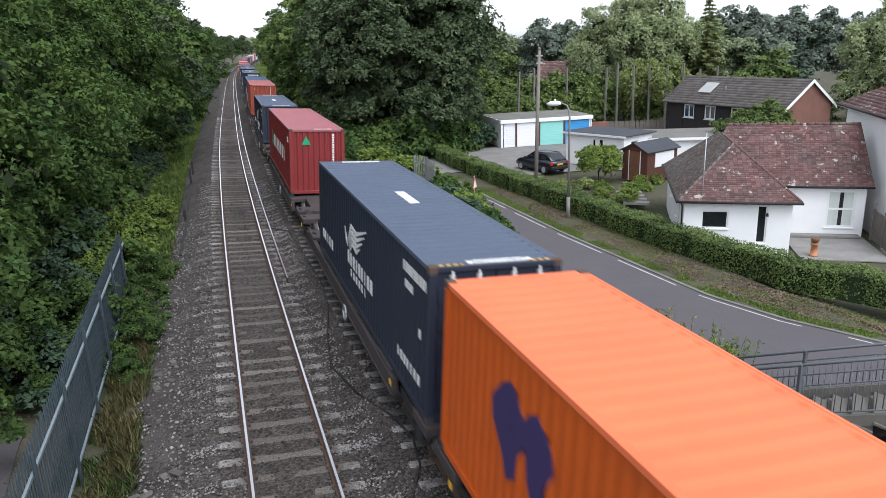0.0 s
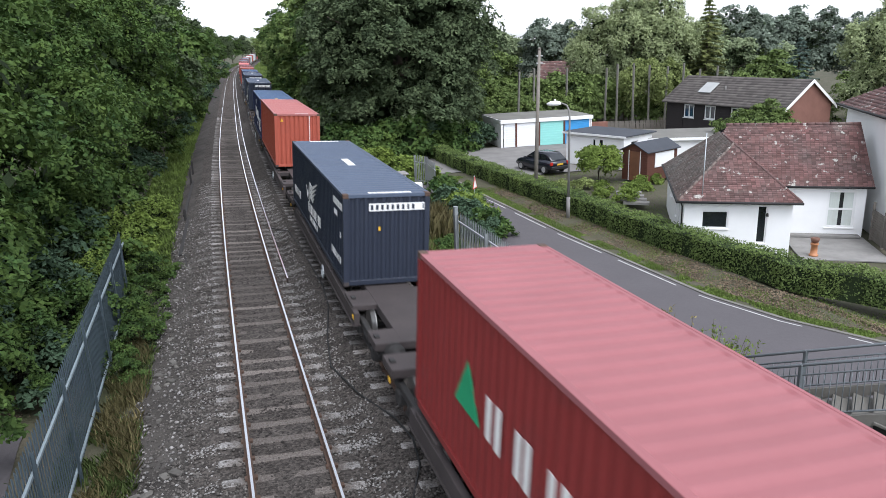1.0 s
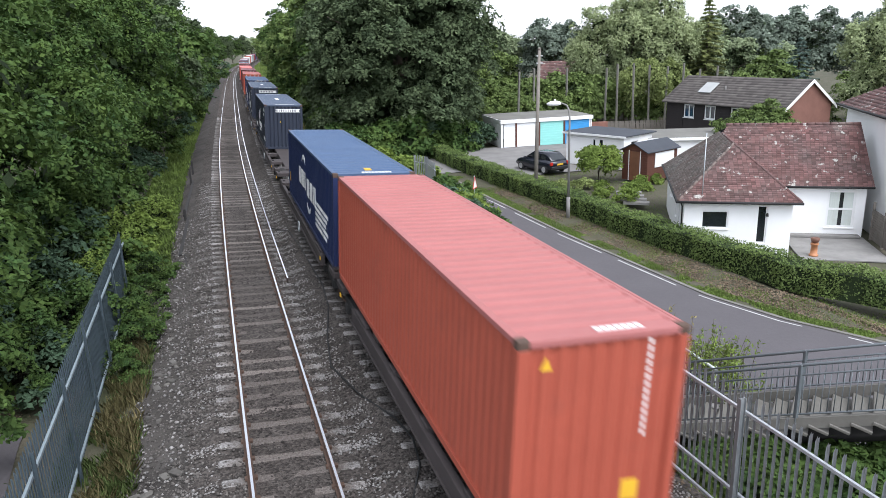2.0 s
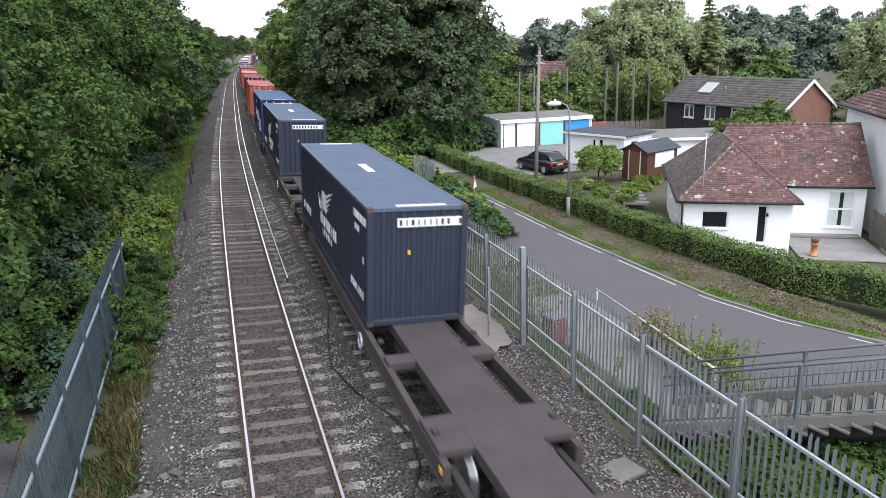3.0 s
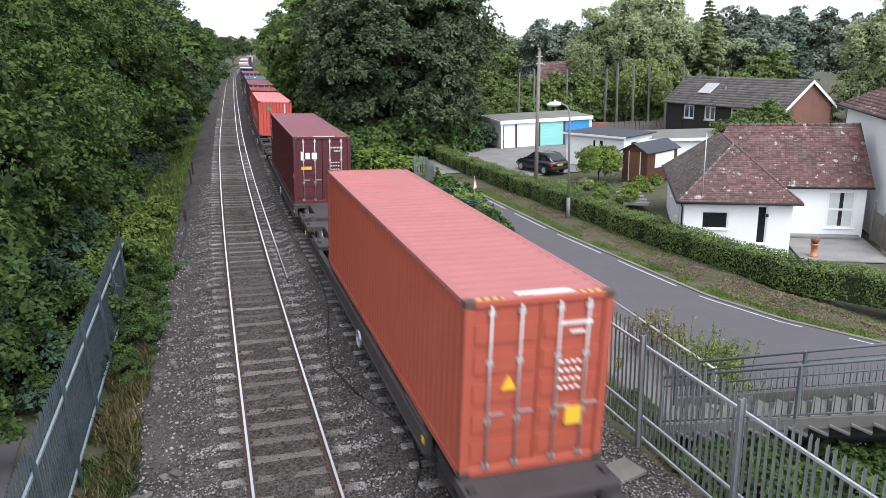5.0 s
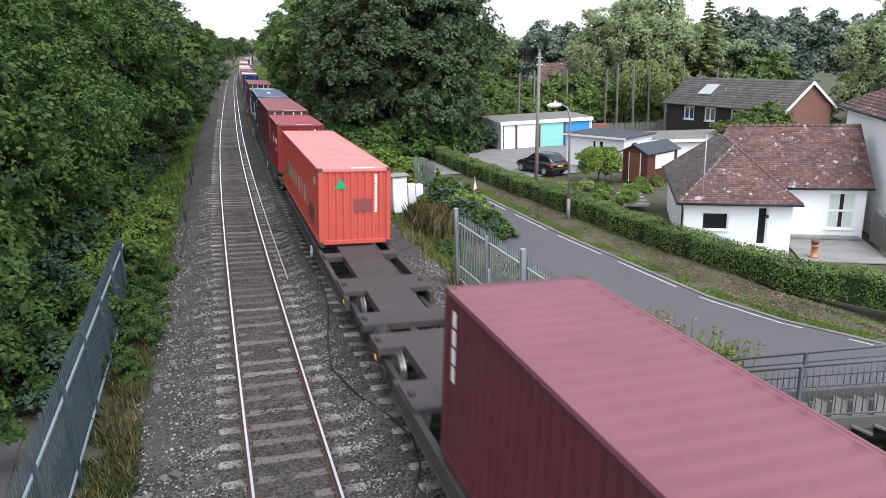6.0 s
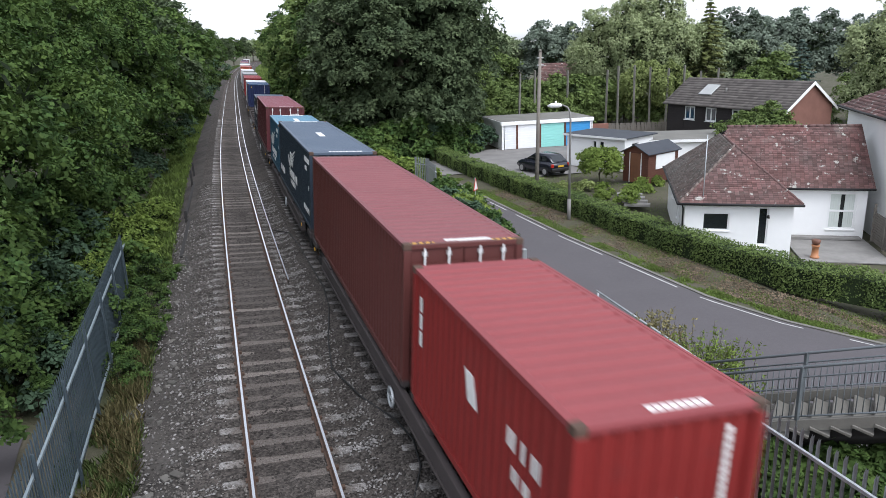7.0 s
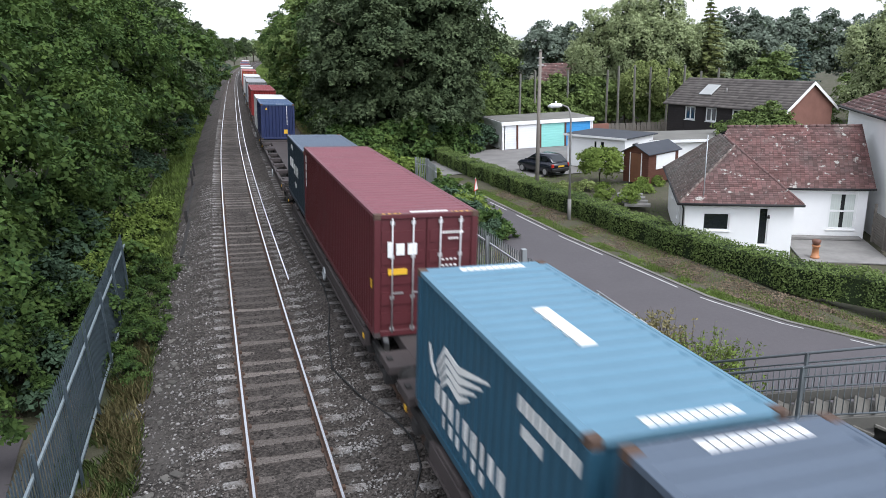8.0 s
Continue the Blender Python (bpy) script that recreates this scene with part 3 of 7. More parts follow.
    if style == "wing":
        y0 = 7.65 if L > 8 else 5.25
        zt = H - 2.896 + 0.0
        # a wing of five swept feathers over two rows of letters
        for k in range(4):
            f = k / 3
            pts = [(y0 - 0.35 - 0.25 * f, 1.55 + zt - 0.08 * k), (y0 - 0.75 - 0.15 * f, 2.0 + zt - 0.15 * k), (y0 - 1.4 - 0.05 * f, 1.93 + zt - 0.15 * k), (y0 - 2.6 + 0.75 * f, 2.26 + zt - 0.2 * k)]
            mark(c, "side", stroke(pts, [0.05, 0.10, 0.12, 0.03]), W, "wing_feather", "white swept feather of the emblem", H)
        mark(c, "side", stroke([(y0 + 0.08, 1.8 + zt), (y0 - 0.08, 1.5 + zt), (y0 - 0.3, 1.36 + zt)], [0.05, 0.13, 0.04]), W, "wing_feather", "white swept feather of the emblem", H)
        row("side", y0 - 0.3, 1.1 + zt, 9, 0.23, 0.34, 0.11, "dcdbcdbcd")
        row("side", y0 - 0.7, 0.74 + zt, 6, 0.14, 0.2, 0.2)
        if L > 8:
            row("side", 11.6, 0.72, 5, 0.26, 0.3, 0.14)
            row("side", 2.1, 0.6, 7, 0.13, 0.2, 0.11)
        code("side", 0.12, H - 0.42, 9, 0.1, 0.19, 0.08)
        code("side", 1.0, H - 0.74, 4, 0.08, 0.15, 0.07)
        patch("side", 0.55, H * 0.52, 0.1, 0.16, W, "white number plate block")
        patch("roof", 0.02, L * 0.49, 0.24, 1.45, W, "white roof panel")
        code("roof", -0.5, 0.2, 10, 0.1, 0.16, 0.022)
        code("roof", -0.5, L - 0.2, 10, 0.1, 0.16, 0.022)
        if not doors:
            patch("end", 0.3, H - 0.38, 1.6, 0.21, W, "white number panel")
            for k in range(11):
                if k != 9:
                    g = [(2 * (-0.42 + k * 0.145) - p, q) for p, q in glyph(rng.choice("abcd"), -0.42 + k * 0.145, H - 0.38, 0.085, 0.14)]
                    mark(c, "end", g, side, "code_block", "dark code block", H, 0.012)
            patch("end", -0.21, H * 0.62, 0.06, 0.1)
    elif style == "green_triangle":
        row("side", 8.9, 1.45 + H - 2.9, 7, 0.6, 0.66, 0.34, "dcdddcb", ink=M["mark_faded"] if kind == "coral" else None)
        mark(c, "side", [(10.1, 1.15 + H - 2.9), (9.1, 1.15 + H - 2.9), (9.6, 1.95 + H - 2.9)], M["mark_green"], "emblem", "green triangle emblem")
        mark(c, "end", [(-0.68, H - 0.68), (-0.28, H - 0.68), (-0.48, H - 0.3)], M["mark_green"], "emblem", "green triangle emblem")
        row("side", 1.3, H - 0.55, 3, 0.14, 0.26, 0.08, ink=M["mark_faded"] if kind == "coral" else None)
        code("end", 0.71, H - 0.25, 12, 0.08, 0.085, 0.025, True)
        code("roof", -0.1, 0.18, 8, 0.08, 0.12, 0.02)
        if kind == "coral":
            patch("end", 0.25, H * 0.52, 0.62, 0.45, paint("scuffed_patch", (0.22, 0.06, 0.055)), "dull overpainted patch")
            patch("side", 2.0, H * 0.3, 1.5, 0.6, PAINTS_DULL(), "dull overpainted patch")
    elif style == "arcs":
        f = 1.0 if L > 8 else 0.62
        row("side", 8.5 * f if L > 8 else 5.2, 1.55, 3, 0.62 * f, 0.66 * f, 0.08, "cda")
        row("side", 6.2 * f if L > 8 else 3.6, 1.42, 3, 0.72 * f, 0.68 * f, 0.1, "ccd")
        yc = 7.0 if L > 8 else 4.4
        for sgn, zc in ((1, 2.05), (-1, 0.95)):
            pts = [(yc - (0.0 if sgn > 0 else 1.35) + 0.52 * math.cos(q) * f, zc + sgn * 0.36 * math.sin(q) * f) for q in [math.pi * (0.12 + 0.76 * i / 8) for i in range(9)]]
            mark(c, "side", stroke(pts, [0.05, 0.1, 0.14, 0.16, 0.16, 0.15, 0.13, 0.09, 0.05]), W, "emblem_arc", "white curved emblem arc", H)
        if L > 8:
            for k in range(5):
                row("side", 3.9, 1.3 - 0.19 * k, 12 - (k % 3), 0.16, 0.12, 0.07)
            patch("side", 11.8, 0.9, 0.12, 0.4)
        code("roof", -0.35, 0.22, 9, 0.08, 0.14, 0.02)
        patch("roof", -0.04, 0.85, 0.2, 0.28)
    elif style == "purple":
        mark(c, "side", [(10.1, 1.65), (10.15, 1.95), (9.85, 2.25), (9.6, 2.38), (9.35, 2.2), (9.2, 2.02), (9.05, 2.2), (8.85, 2.3), (8.45, 2.05), (8.38, 1.8), (8.6, 1.45), (8.5, 1.2), (8.75, 1.0),
                         (9.0, 1.35), (9.1, 1.75), (9.3, 1.5), (9.35, 1.15), (9.6, 1.0), (9.75, 1.3)], M["mark_purple"], "emblem", "large dark purple emblem", H)
    elif style == "letters":
        code("roof", -0.25, 0.2, 8, 0.08, 0.11, 0.02)
        for k in range(3):
            mark(c, "side", glyph(rng.choice("cda"), L - 0.5, H * 0.78 - k * 0.32, 0.16, 0.26), W, "lettering_block", "", H)
        if L < 8:
            mark(c, "side", rect(L * 0.5, H * 0.62, 0.34, 0.46, 0.08), W, "emblem", "white slanted emblem block", H)
            row("side", 1.7, H * 0.62, 3, 0.26, 0.26, 0.1)
            row("side", 1.5, H * 0.45, 2, 0.22, 0.2, 0.1)
            mark(c, "end", rect(-0.1, H * 0.5, 0.46, 0.34, 0.1), W, "emblem", "white slanted emblem block", H)
            code("end", 0.76, H - 0.3, 12, 0.08, 0.08, 0.025, True)
    elif style == "plain_red":
        if not doors:
            code("end", 0.66, H - 0.12 - 0.05, 14, 0.045, 0.07, 0.03, True)
            mark(c, "end", [(-0.9, H - 0.42), (-0.74, H - 0.42), (-0.82, H - 0.24)], Y, "placard", "yellow hazard triangle", H)
            patch("end", 0.55, 0.58, 0.26, 0.3)
        else:
            patch("end", 0.66, H * 0.30, 0.3, 0.3, None, "yellow placard", 0.04)
        code("roof", -0.1, 0.2, 7, 0.08, 0.11, 0.02)
    if doors:
        code("end", 0.3, H * 0.84, 9, 0.035, 0.06, 0.028, False, 0.035)
        code("end", 0.5, H * 0.79, 4, 0.035, 0.05, 0.028, False, 0.035)
        for k in range(4):
            code("end", 0.34, H * (0.62 - 0.05 * k), 4, 0.05, 0.035, 0.05, False, 0.035)
        if style == "tall_word":
            for kk, a0, w, h in (("b", -0.86, 0.24, 0.36), ("c", -0.62, 0.27, 0.26), ("d", -0.34, 0.27, 0.26)):
                g = [(2 * a0 - p, q) for p, q in glyph(kk, a0, H * 0.72, w, h)]
                mark(c, "end", g, W, "lettering_block", "white lettering block", H, 0.04)
            patch("end", -0.68, H * 0.54, 0.44, 0.13, None, "yellow placard", 0.04)
            patch("side", 0.4, H * 0.42, 0.14, 0.2)
            for k in range(4):
                mark(c, "side", glyph("cdac"[k], L - 0.42, H * 0.86 - k * 0.3, 0.14, 0.24), W, "lettering_block", "", H)
        else:
            mark(c, "end", [(-0.6, H * 0.5), (-0.36, H * 0.5), (-0.48, H * 0.58)], Y, "placard", "yellow hazard triangle", H, 0.04)
        for sx in (-1, 1):
            patch("roof", sx * 0.85, 0.1, 0.5, 0.07, None, "yellow and black hazard strip")
            for k in range(4):
                mark(c, "roof", rect(sx * 0.85 - 0.2 + 0.13 * k, 0.1, 0.05, 0.07, 0.02), M["rubber"], "hazard_stripe", "black hazard stripe", H, 0.009)
        code("roof", -0.35, 0.24, 9, 0.08, 0.13, 0.02)
    return tagged(c, label, "container", group="containers on the train")


# label words, colour, near end at the start, length, height, top height, style, doors on the near end
FT40, FT20, HC, STD = 12.19, 6.06, 2.896, 2.591
LOAD = [
    ("bright orange shipping container with a dark purple emblem", "orange", -2.2, FT40, HC, 3.94, "purple", False),
    ("navy blue shipping container with white winged emblem and doors", "navy", 10.76, FT40, HC, 3.91, "wing", True),
    ("red shipping container with a green triangle and large lettering", "red", 31.94, FT40, HC, 4.0, "green_triangle", False),
    ("navy blue shipping container with white winged emblem", "navy", 51.25, FT40, STD, 3.64, "wing", False),
    ("rust-red shipping container with yellow placards on its end", "rust_red", 72.47, FT40, HC, 4.02, "plain_red", False),
    ("blue shipping container with white arcs and lettering", "blue", 85.46, FT40, HC, 3.95, "arcs", False),
    ("navy blue shipping container with white winged emblem", "navy", 113.47, FT40, HC, 3.91, "wing", False),
    ("navy blue shipping container with white winged emblem", "navy", 135.33, FT40, HC, 3.93, "wing", False),
    ("blue shipping container with white arcs and door end showing", "blue", 150.27, FT40, HC, 3.96, "arcs", True),
    ("rust-red shipping container with its barred doors showing", "rust_red", 172.21, FT40, HC, 3.91, "plain_red", True),
    ("maroon shipping container with its barred doors showing", "maroon", 193.63, FT40, HC, 3.87, "tall_word", True),
    ("coral red shipping container with a green triangle", "coral", 219.02, FT40, STD, 3.67, "green_triangle", False),
    ("short scarlet shipping container with white lettering", "scarlet", 234.25, FT20, STD, 3.67, "letters", False),
    ("brown-red shipping container with its barred doors showing", "brown", 240.91, FT40, HC, 3.9, "plain_red", True),
    ("slate blue shipping container with white winged emblem", "slate", 253.91, FT40, HC, 3.93, "wing", False),
    ("short teal shipping container with white winged emblem", "teal", 266.6, FT20, STD, 3.7, "wing", False),
    ("maroon shipping container with lettering on its barred doors", "maroon", 276.06, FT40, HC, 3.93, "tall_word", True),
    ("short slate blue shipping container with white lettering", "slate", 288.5, FT20, STD, 3.7, "arcs", False),
    ("short blue shipping container with a white number strip", "blue", 315.74, FT20, STD, 3.64, "plain_red", False),
    ("short white corrugated shipping container", "white", 322.2, FT20, STD, 3.64, "letters", False),
    ("red corrugated steel shipping container", "scarlet", 336.5, FT40, STD, 3.6, "letters", False),
    ("grey corrugated steel shipping container", "grey", 356.0, FT40, STD, 3.6, "letters", False),
    ("pale corrugated steel shipping container", "white", 376.5, FT40, STD, 3.6, "letters", False),
    ("rust-red corrugated steel shipping container", "rust_red", 397.0, FT40, HC, 3.9, "plain_red", False),
    ("white corrugated steel shipping container", "white", 417.0, FT40, HC, 3.9, "letters", False),
    ("grey corrugated steel shipping container", "grey", 437.5, FT40, HC, 3.9, "letters", False),
    ("red corrugated steel shipping container", "red", 458.0, FT40, HC, 3.9, "letters", False),
    ("blue corrugated steel shipping container", "blue", 478.5, FT40, HC, 3.9, "letters", False),
    ("maroon corrugated steel shipping container", "maroon", 499.0, FT40, HC, 3.9, "plain_red", True),
    ("white corrugated steel shipping container", "white", 519.5, FT40, HC, 3.9, "letters", False),
]
JOINTS = [-10.0, 10.35, 28.5, 46.9, 65.0, 85.1, 104.9, 126.2, 148.9, 171.2, 190.5, 211.4, 232.7, 253.5, 274.2, 294.9] + [315.0 + 20.4 * k for k in range(12)]
DECK = 1.03


def wheel(parent, x, y, z):
    bm = bmesh.new()
    sx = 1 if x > 0 else -1
    tube(bm, [(x - sx * 0.07, y, z), (x - sx * 0.045, y, z), (x - sx * 0.04, y, z), (x + sx * 0.06, y, z)], [0.455, 0.455, 0.42, 0.415], 20)
    w = part("wheel", bm, M["wheel"], parent, "worn steel wheel with a bright tread")
    part("hub", tb([(x + sx * 0.05, y, z), (x + sx * 0.16, y, z)], [0.13, 0.1], 10), M["wagon_dark"], w)
    return w


def wagon(s0, s1):
    """A skeletal container flat between two joints; y = 0 at the near joint."""
    L = s1 - s0
    g = empty("container_wagon")
    top = DECK - 0.012
    # spine with bays cut beside the bogies
    bm = bmesh.new()
    box(bm, -0.62, 0.62, 0.35, L - 0.35, top - 0.24, top, 0.015)
    part("spine", bm, M["wagon"], g, "grey-brown steel deck spine")
    for y0, y1, nm in ((0.3, 1.15, "end_deck"), (L - 1.15, L - 0.3, "end_deck")):
        part(nm, bx(-1.24, 1.24, y0, y1, top - 0.2, top - 0.004, 0.015), M["wagon"], g)
    for y0 in (2.9, L - 4.1):
        part("cross_deck", bx(-1.25, 1.25, y0, y0 + 1.2, top - 0.16, top - 0.006, 0.015), M["wagon"], g)
    n = max(2, int((L - 9) / 2.6))
    for k in range(n):
        y = 5.4 + (L - 10.8) * (k + 0.5) / n
        part("cross_beam", bx(-1.22, 1.22, y - 0.22, y + 0.22, top - 0.2, top - 0.008, 0.012), M["wagon"], g)
    for sx in (-1, 1):
        bm = bmesh.new()
        x0, x1 = sorted((sx * 1.13, sx * 1.27))
        box(bm, x0, x1, 2.6, L - 2.6, top - 0.42, top - 0.1, 0.012)
        part("side_sill", bm, M["wagon"], g)
        part("sill_flange", bx(x0 - 0.03, x1 + 0.03, 2.6, L - 2.6, top - 0.46, top - 0.425), M["wagon"], g)
        for y in (0.7, 3.5, L / 2 - 3.0, L / 2 + 3.0, L - 3.5, L - 0.7):
            part("twist_lock", bx(sx * 1.12 - 0.06, sx * 1.12 + 0.06, y - 0.09, y + 0.09, top - 0.004, top + 0.05, 0.01), M["wagon_dark"], g)
        for y in (1.9, L - 1.9):
            part("marker_tag", bx(sx * 1.285 - 0.012, sx * 1.285 + 0.012, y + 0.75, y + 0.85, top - 0.27, top - 0.17), M["mark_yellow"], g, "yellow tag on the sill")
        for ye, d in ((0.3, -1), (L - 0.3, 1)):
            bm = tb([(sx * 0.87, ye, 0.9), (sx * 0.87, ye + d * 0.22, 0.9), (sx * 0.87, ye + d * 0.23, 0.9), (sx * 0.87, ye + d * 0.27, 0.9)], [0.1, 0.1, 0.22, 0.22], 12)
            part("buffer", bm, M["wagon_dark"], g)
    for ye, d in ((0.3, -1), (L - 0.3, 1)):
        part("coupler", bx(-0.09, 0.09, min(ye, ye + d * 0.3), max(ye, ye + d * 0.3), 0.72, 0.88, 0.02), M["wagon_dark"], g)
    for yb in (2.05, L - 2.05):
        b = part("bogie_frame", bx(-0.5, 0.5, yb - 0.3, yb + 0.3, 0.4, 0.74, 0.03), M["wagon_dark"], g)
        for sx in (-1, 1):
            bm = bmesh.new()
            x0, x1 = sx * 1.0 - 0.07, sx * 1.0 + 0.07
            box(bm, x0, x1, yb - 1.35, yb + 1.35, 0.5, 0.68, 0.02)
            for yy in (-0.9, 0.9):
                box(bm, x0 - 0.06, x1 + 0.06, yb + yy - 0.17, yb + yy + 0.17, 0.26, 0.56, 0.03)
            for k in range(3):
                tube(bm, [(sx * 1.0, yb - 0.25 + 0.25 * k, 0.34), (sx * 1.0, yb - 0.25 + 0.25 * k, 0.55)], 0.09, 8)
            box(bm, x0, x1, yb - 0.45, yb + 0.45, 0.26, 0.35, 0.02)
            part("side_frame", bm, M["wagon_dark"], b)
            for yy in (-0.9, 0.9):
                wheel(b, sx * 0.75, yb + yy, 0.42)
        for yy in (-0.9, 0.9):
            part("axle", tb([(-0.7, yb + yy, 0.42), (0.7, yb + yy, 0.42)], 0.08, 8), M["wagon_dark"], b)
    for y0 in (L * 0.36, L * 0.55):
        part("brake_cylinder", tb([(-0.45, y0, 0.55), (-0.45, y0 + 0.9, 0.55)], 0.18, 10), M["wagon_dark"], g)
    ring = [(-1.32, L * 0.42 + 0.19 * math.cos(a), 0.55 + 0.19 * math.sin(a)) for a in [2 * math.pi * k / 16 for k in range(17)]]
    bm = tb(ring, 0.028, 6)
    tube(bm, [(-1.32, L * 0.42 - 0.19, 0.55), (-1.32, L * 0.42 + 0.19, 0.55)], 0.015, 6)
    tube(bm, [(-1.32, L * 0.42, 0.55), (-1.2, L * 0.42, 0.55)], 0.02, 6)
    part("handbrake_wheel", bm, M["galv_rail"], g, "grey spoked handbrake wheel")
    return tagged(g, "grey-brown skeletal container wagon with steel bogies", "wagon", group="wagons of the train")


TRAIN = []
for k, (lab, kind, s, L, H, top, style, doors) in enumerate(LOAD):
    TRAIN.append((container(lab, kind, L, H, style, doors, 20 + k), s, L, top - H))
for a, b in zip(JOINTS, JOINTS[1:]):
    TRAIN.append((wagon(a, b), a, b - a, 0.0))


def motions():
    """The whole train runs towards the camera along the right-hand track."""
    for ob, s, L, lift in TRAIN:
        rows = []
        for k in range(17):
            t = 0.5 * k
            m = track_pose(s + L / 2 - SPEED * t, 1) @ Matrix.Translation((0, -L / 2, lift))
            rows.append((t, m))
        walk(ob, rows)


# ---- greenery ----


def leaves(name, P, N, size, material, rng, aspect=0.62, plain=False):
    """Folded leaf blades at points P facing N."""
    n = len(P)
    N = N / (np.linalg.norm(N, axis=1, keepdims=True) + 1e-9)
    R = rng.normal(size=(n, 3))
    A = np.cross(N, R)
    A /= np.linalg.norm(A, axis=1, keepdims=True) + 1e-9
    B = np.cross(N, A)
    s = (size * rng.uniform(0.65, 1.35, (n, 1)))
    if plain:
        V = np.stack([P - A * s * 1.25, P + A * s * 0.75 + B * s * aspect * 1.3 - N * s * 0.2, P + A * s * 0.75 - B * s * aspect * 1.3 - N * s * 0.2], 1)
        return mesh_np(name, V.reshape(-1, 3), np.arange(3 * n).reshape(n, 3), material)
    V = np.stack([P - A * s, P + B * s * aspect - N * s * 0.12, P + A * s - N * s * 0.25, P - B * s * aspect - N * s * 0.12], 1)
    F = np.arange(4 * n).reshape(n, 4)
    return mesh_np(name, V.reshape(-1, 3), F, material)


def lobes(rng, r, n, low=-0.5):
    """Centres and radii of the clumps that make an uneven crown in an ellipsoid r."""
    d = rng.normal(size=(n * 3, 3))
    d /= np.linalg.norm(d, axis=1, keepdims=True)
    d = d[d[:, 2] > low][:n]
    k = rng.uniform(0.4, 0.95, (len(d), 1)) ** 0.8
    return d * k * np.array(r), rng.uniform(0.14, 0.36, len(d)) * min(r)


def crown_mesh(name, r, n_lobes, n_leaves, size, material, seed, low=-0.5, droop=0.0, per=42, plain=False):
    """Leaves in drooping sprays, the sprays over the upper and outer faces of the crown's clumps."""
    rng = np.random.default_rng(seed)
    C, R = lobes(rng, r, int(n_lobes * 1.15), low)
    m = max(12, n_leaves // per)
    w = R ** 2 / (R ** 2).sum()
    i = rng.choice(len(C), m, p=w)
    d = rng.normal(size=(m, 3))
    d[:, 2] = np.abs(d[:, 2]) * 0.75 + d[:, 2] * 0.35
    d += 0.7 * C[i] / np.array(r)
    d /= np.linalg.norm(d, axis=1, keepdims=True)
    B = C[i] + d * (R[i] * rng.uniform(0.7, 1.15, m))[:, None]
    up = d * 0.62 + np.array((0, 0, 0.85)) + rng.normal(size=(m, 3)) * 0.16
    up /= np.linalg.norm(up, axis=1, keepdims=True)
    a = np.cross(up, rng.normal(size=(m, 3)))
    a /= np.linalg.norm(a, axis=1, keepdims=True)
    b = np.cross(up, a)
    rb = size * math.sqrt(per) * 0.62 * rng.uniform(0.6, 1.35, m)
    k = np.repeat(np.arange(m), per)
    n = len(k)
    rho, th = np.sqrt(rng.random(n)), rng.uniform(0, 6.283, n)
    long = 1.0 + 0.35 * np.cos(th * 5 + rng.uniform(0, 6.28, m)[k])
    P = B[k] + (a[k] * np.cos(th)[:, None] + b[k] * np.sin(th)[:, None]) * (rho * rb[k] * long)[:, None]
    P -= up[k] * (0.5 * rb[k] * rho ** 2 + rng.normal(0, 0.12, n) * rb[k])[:, None]
    if droop:
        P[:, 2] -= droop * rng.random(n) ** 2 * np.linalg.norm(P[:, :2], axis=1)
    N = up[k] + rng.normal(size=(n, 3)) * 0.42 + (P - B[k]) / rb[k][:, None] * 0.3
    return leaves(name, P, N, size, material, rng, plain=plain)


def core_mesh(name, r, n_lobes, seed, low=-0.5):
    """Inner leaves and twigs behind the outer foliage, shade painted in as near-black green."""
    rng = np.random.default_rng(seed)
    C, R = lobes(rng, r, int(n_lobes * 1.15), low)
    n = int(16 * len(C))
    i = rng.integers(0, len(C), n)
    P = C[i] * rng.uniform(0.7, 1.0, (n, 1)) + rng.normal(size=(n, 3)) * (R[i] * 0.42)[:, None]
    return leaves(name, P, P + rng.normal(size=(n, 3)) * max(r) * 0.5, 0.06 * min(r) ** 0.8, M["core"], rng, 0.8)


def tree_trunk(bm, h, r, rng, limbs=6, spread=2.0):
    pts = [(0, 0, -0.3), (rng.uniform(-.1, .1), rng.uniform(-.1, .1), h * 0.35), (rng.uniform(-.25, .25), rng.uniform(-.25, .25), h * 0.7), (rng.uniform(-.4, .4), rng.uniform(-.4, .4), h)]
    tube(bm, pts, [r * 1.3, r * 0.9, r * 0.65, r * 0.25], 9)
    for k in range(limbs):
        z = h * (0.35 + 0.55 * k / limbs)
        a = k * 2.4 + rng.uniform(-.4, .4)
        f = next(i + (z - pts[i][2]) / (pts[i + 1][2] - pts[i][2]) for i in range(3) if z <= pts[i + 1][2] + 1e-6)
        bx0, by0 = (pts[int(f)][j] + (pts[min(3, int(f) + 1)][j] - pts[int(f)][j]) * (f - int(f)) for j in (0, 1))
        q = spread * rng.uniform(0.7, 1.2)
        tube(bm, [(bx0, by0, z), (bx0 + q * 0.5 * math.cos(a), by0 + q * 0.5 * math.sin(a), z + q * 0.45), (bx0 + q * math.cos(a), by0 + q * math.sin(a), z + q * 0.7)], [r * 0.4, r * 0.25, r * 0.08], 6)


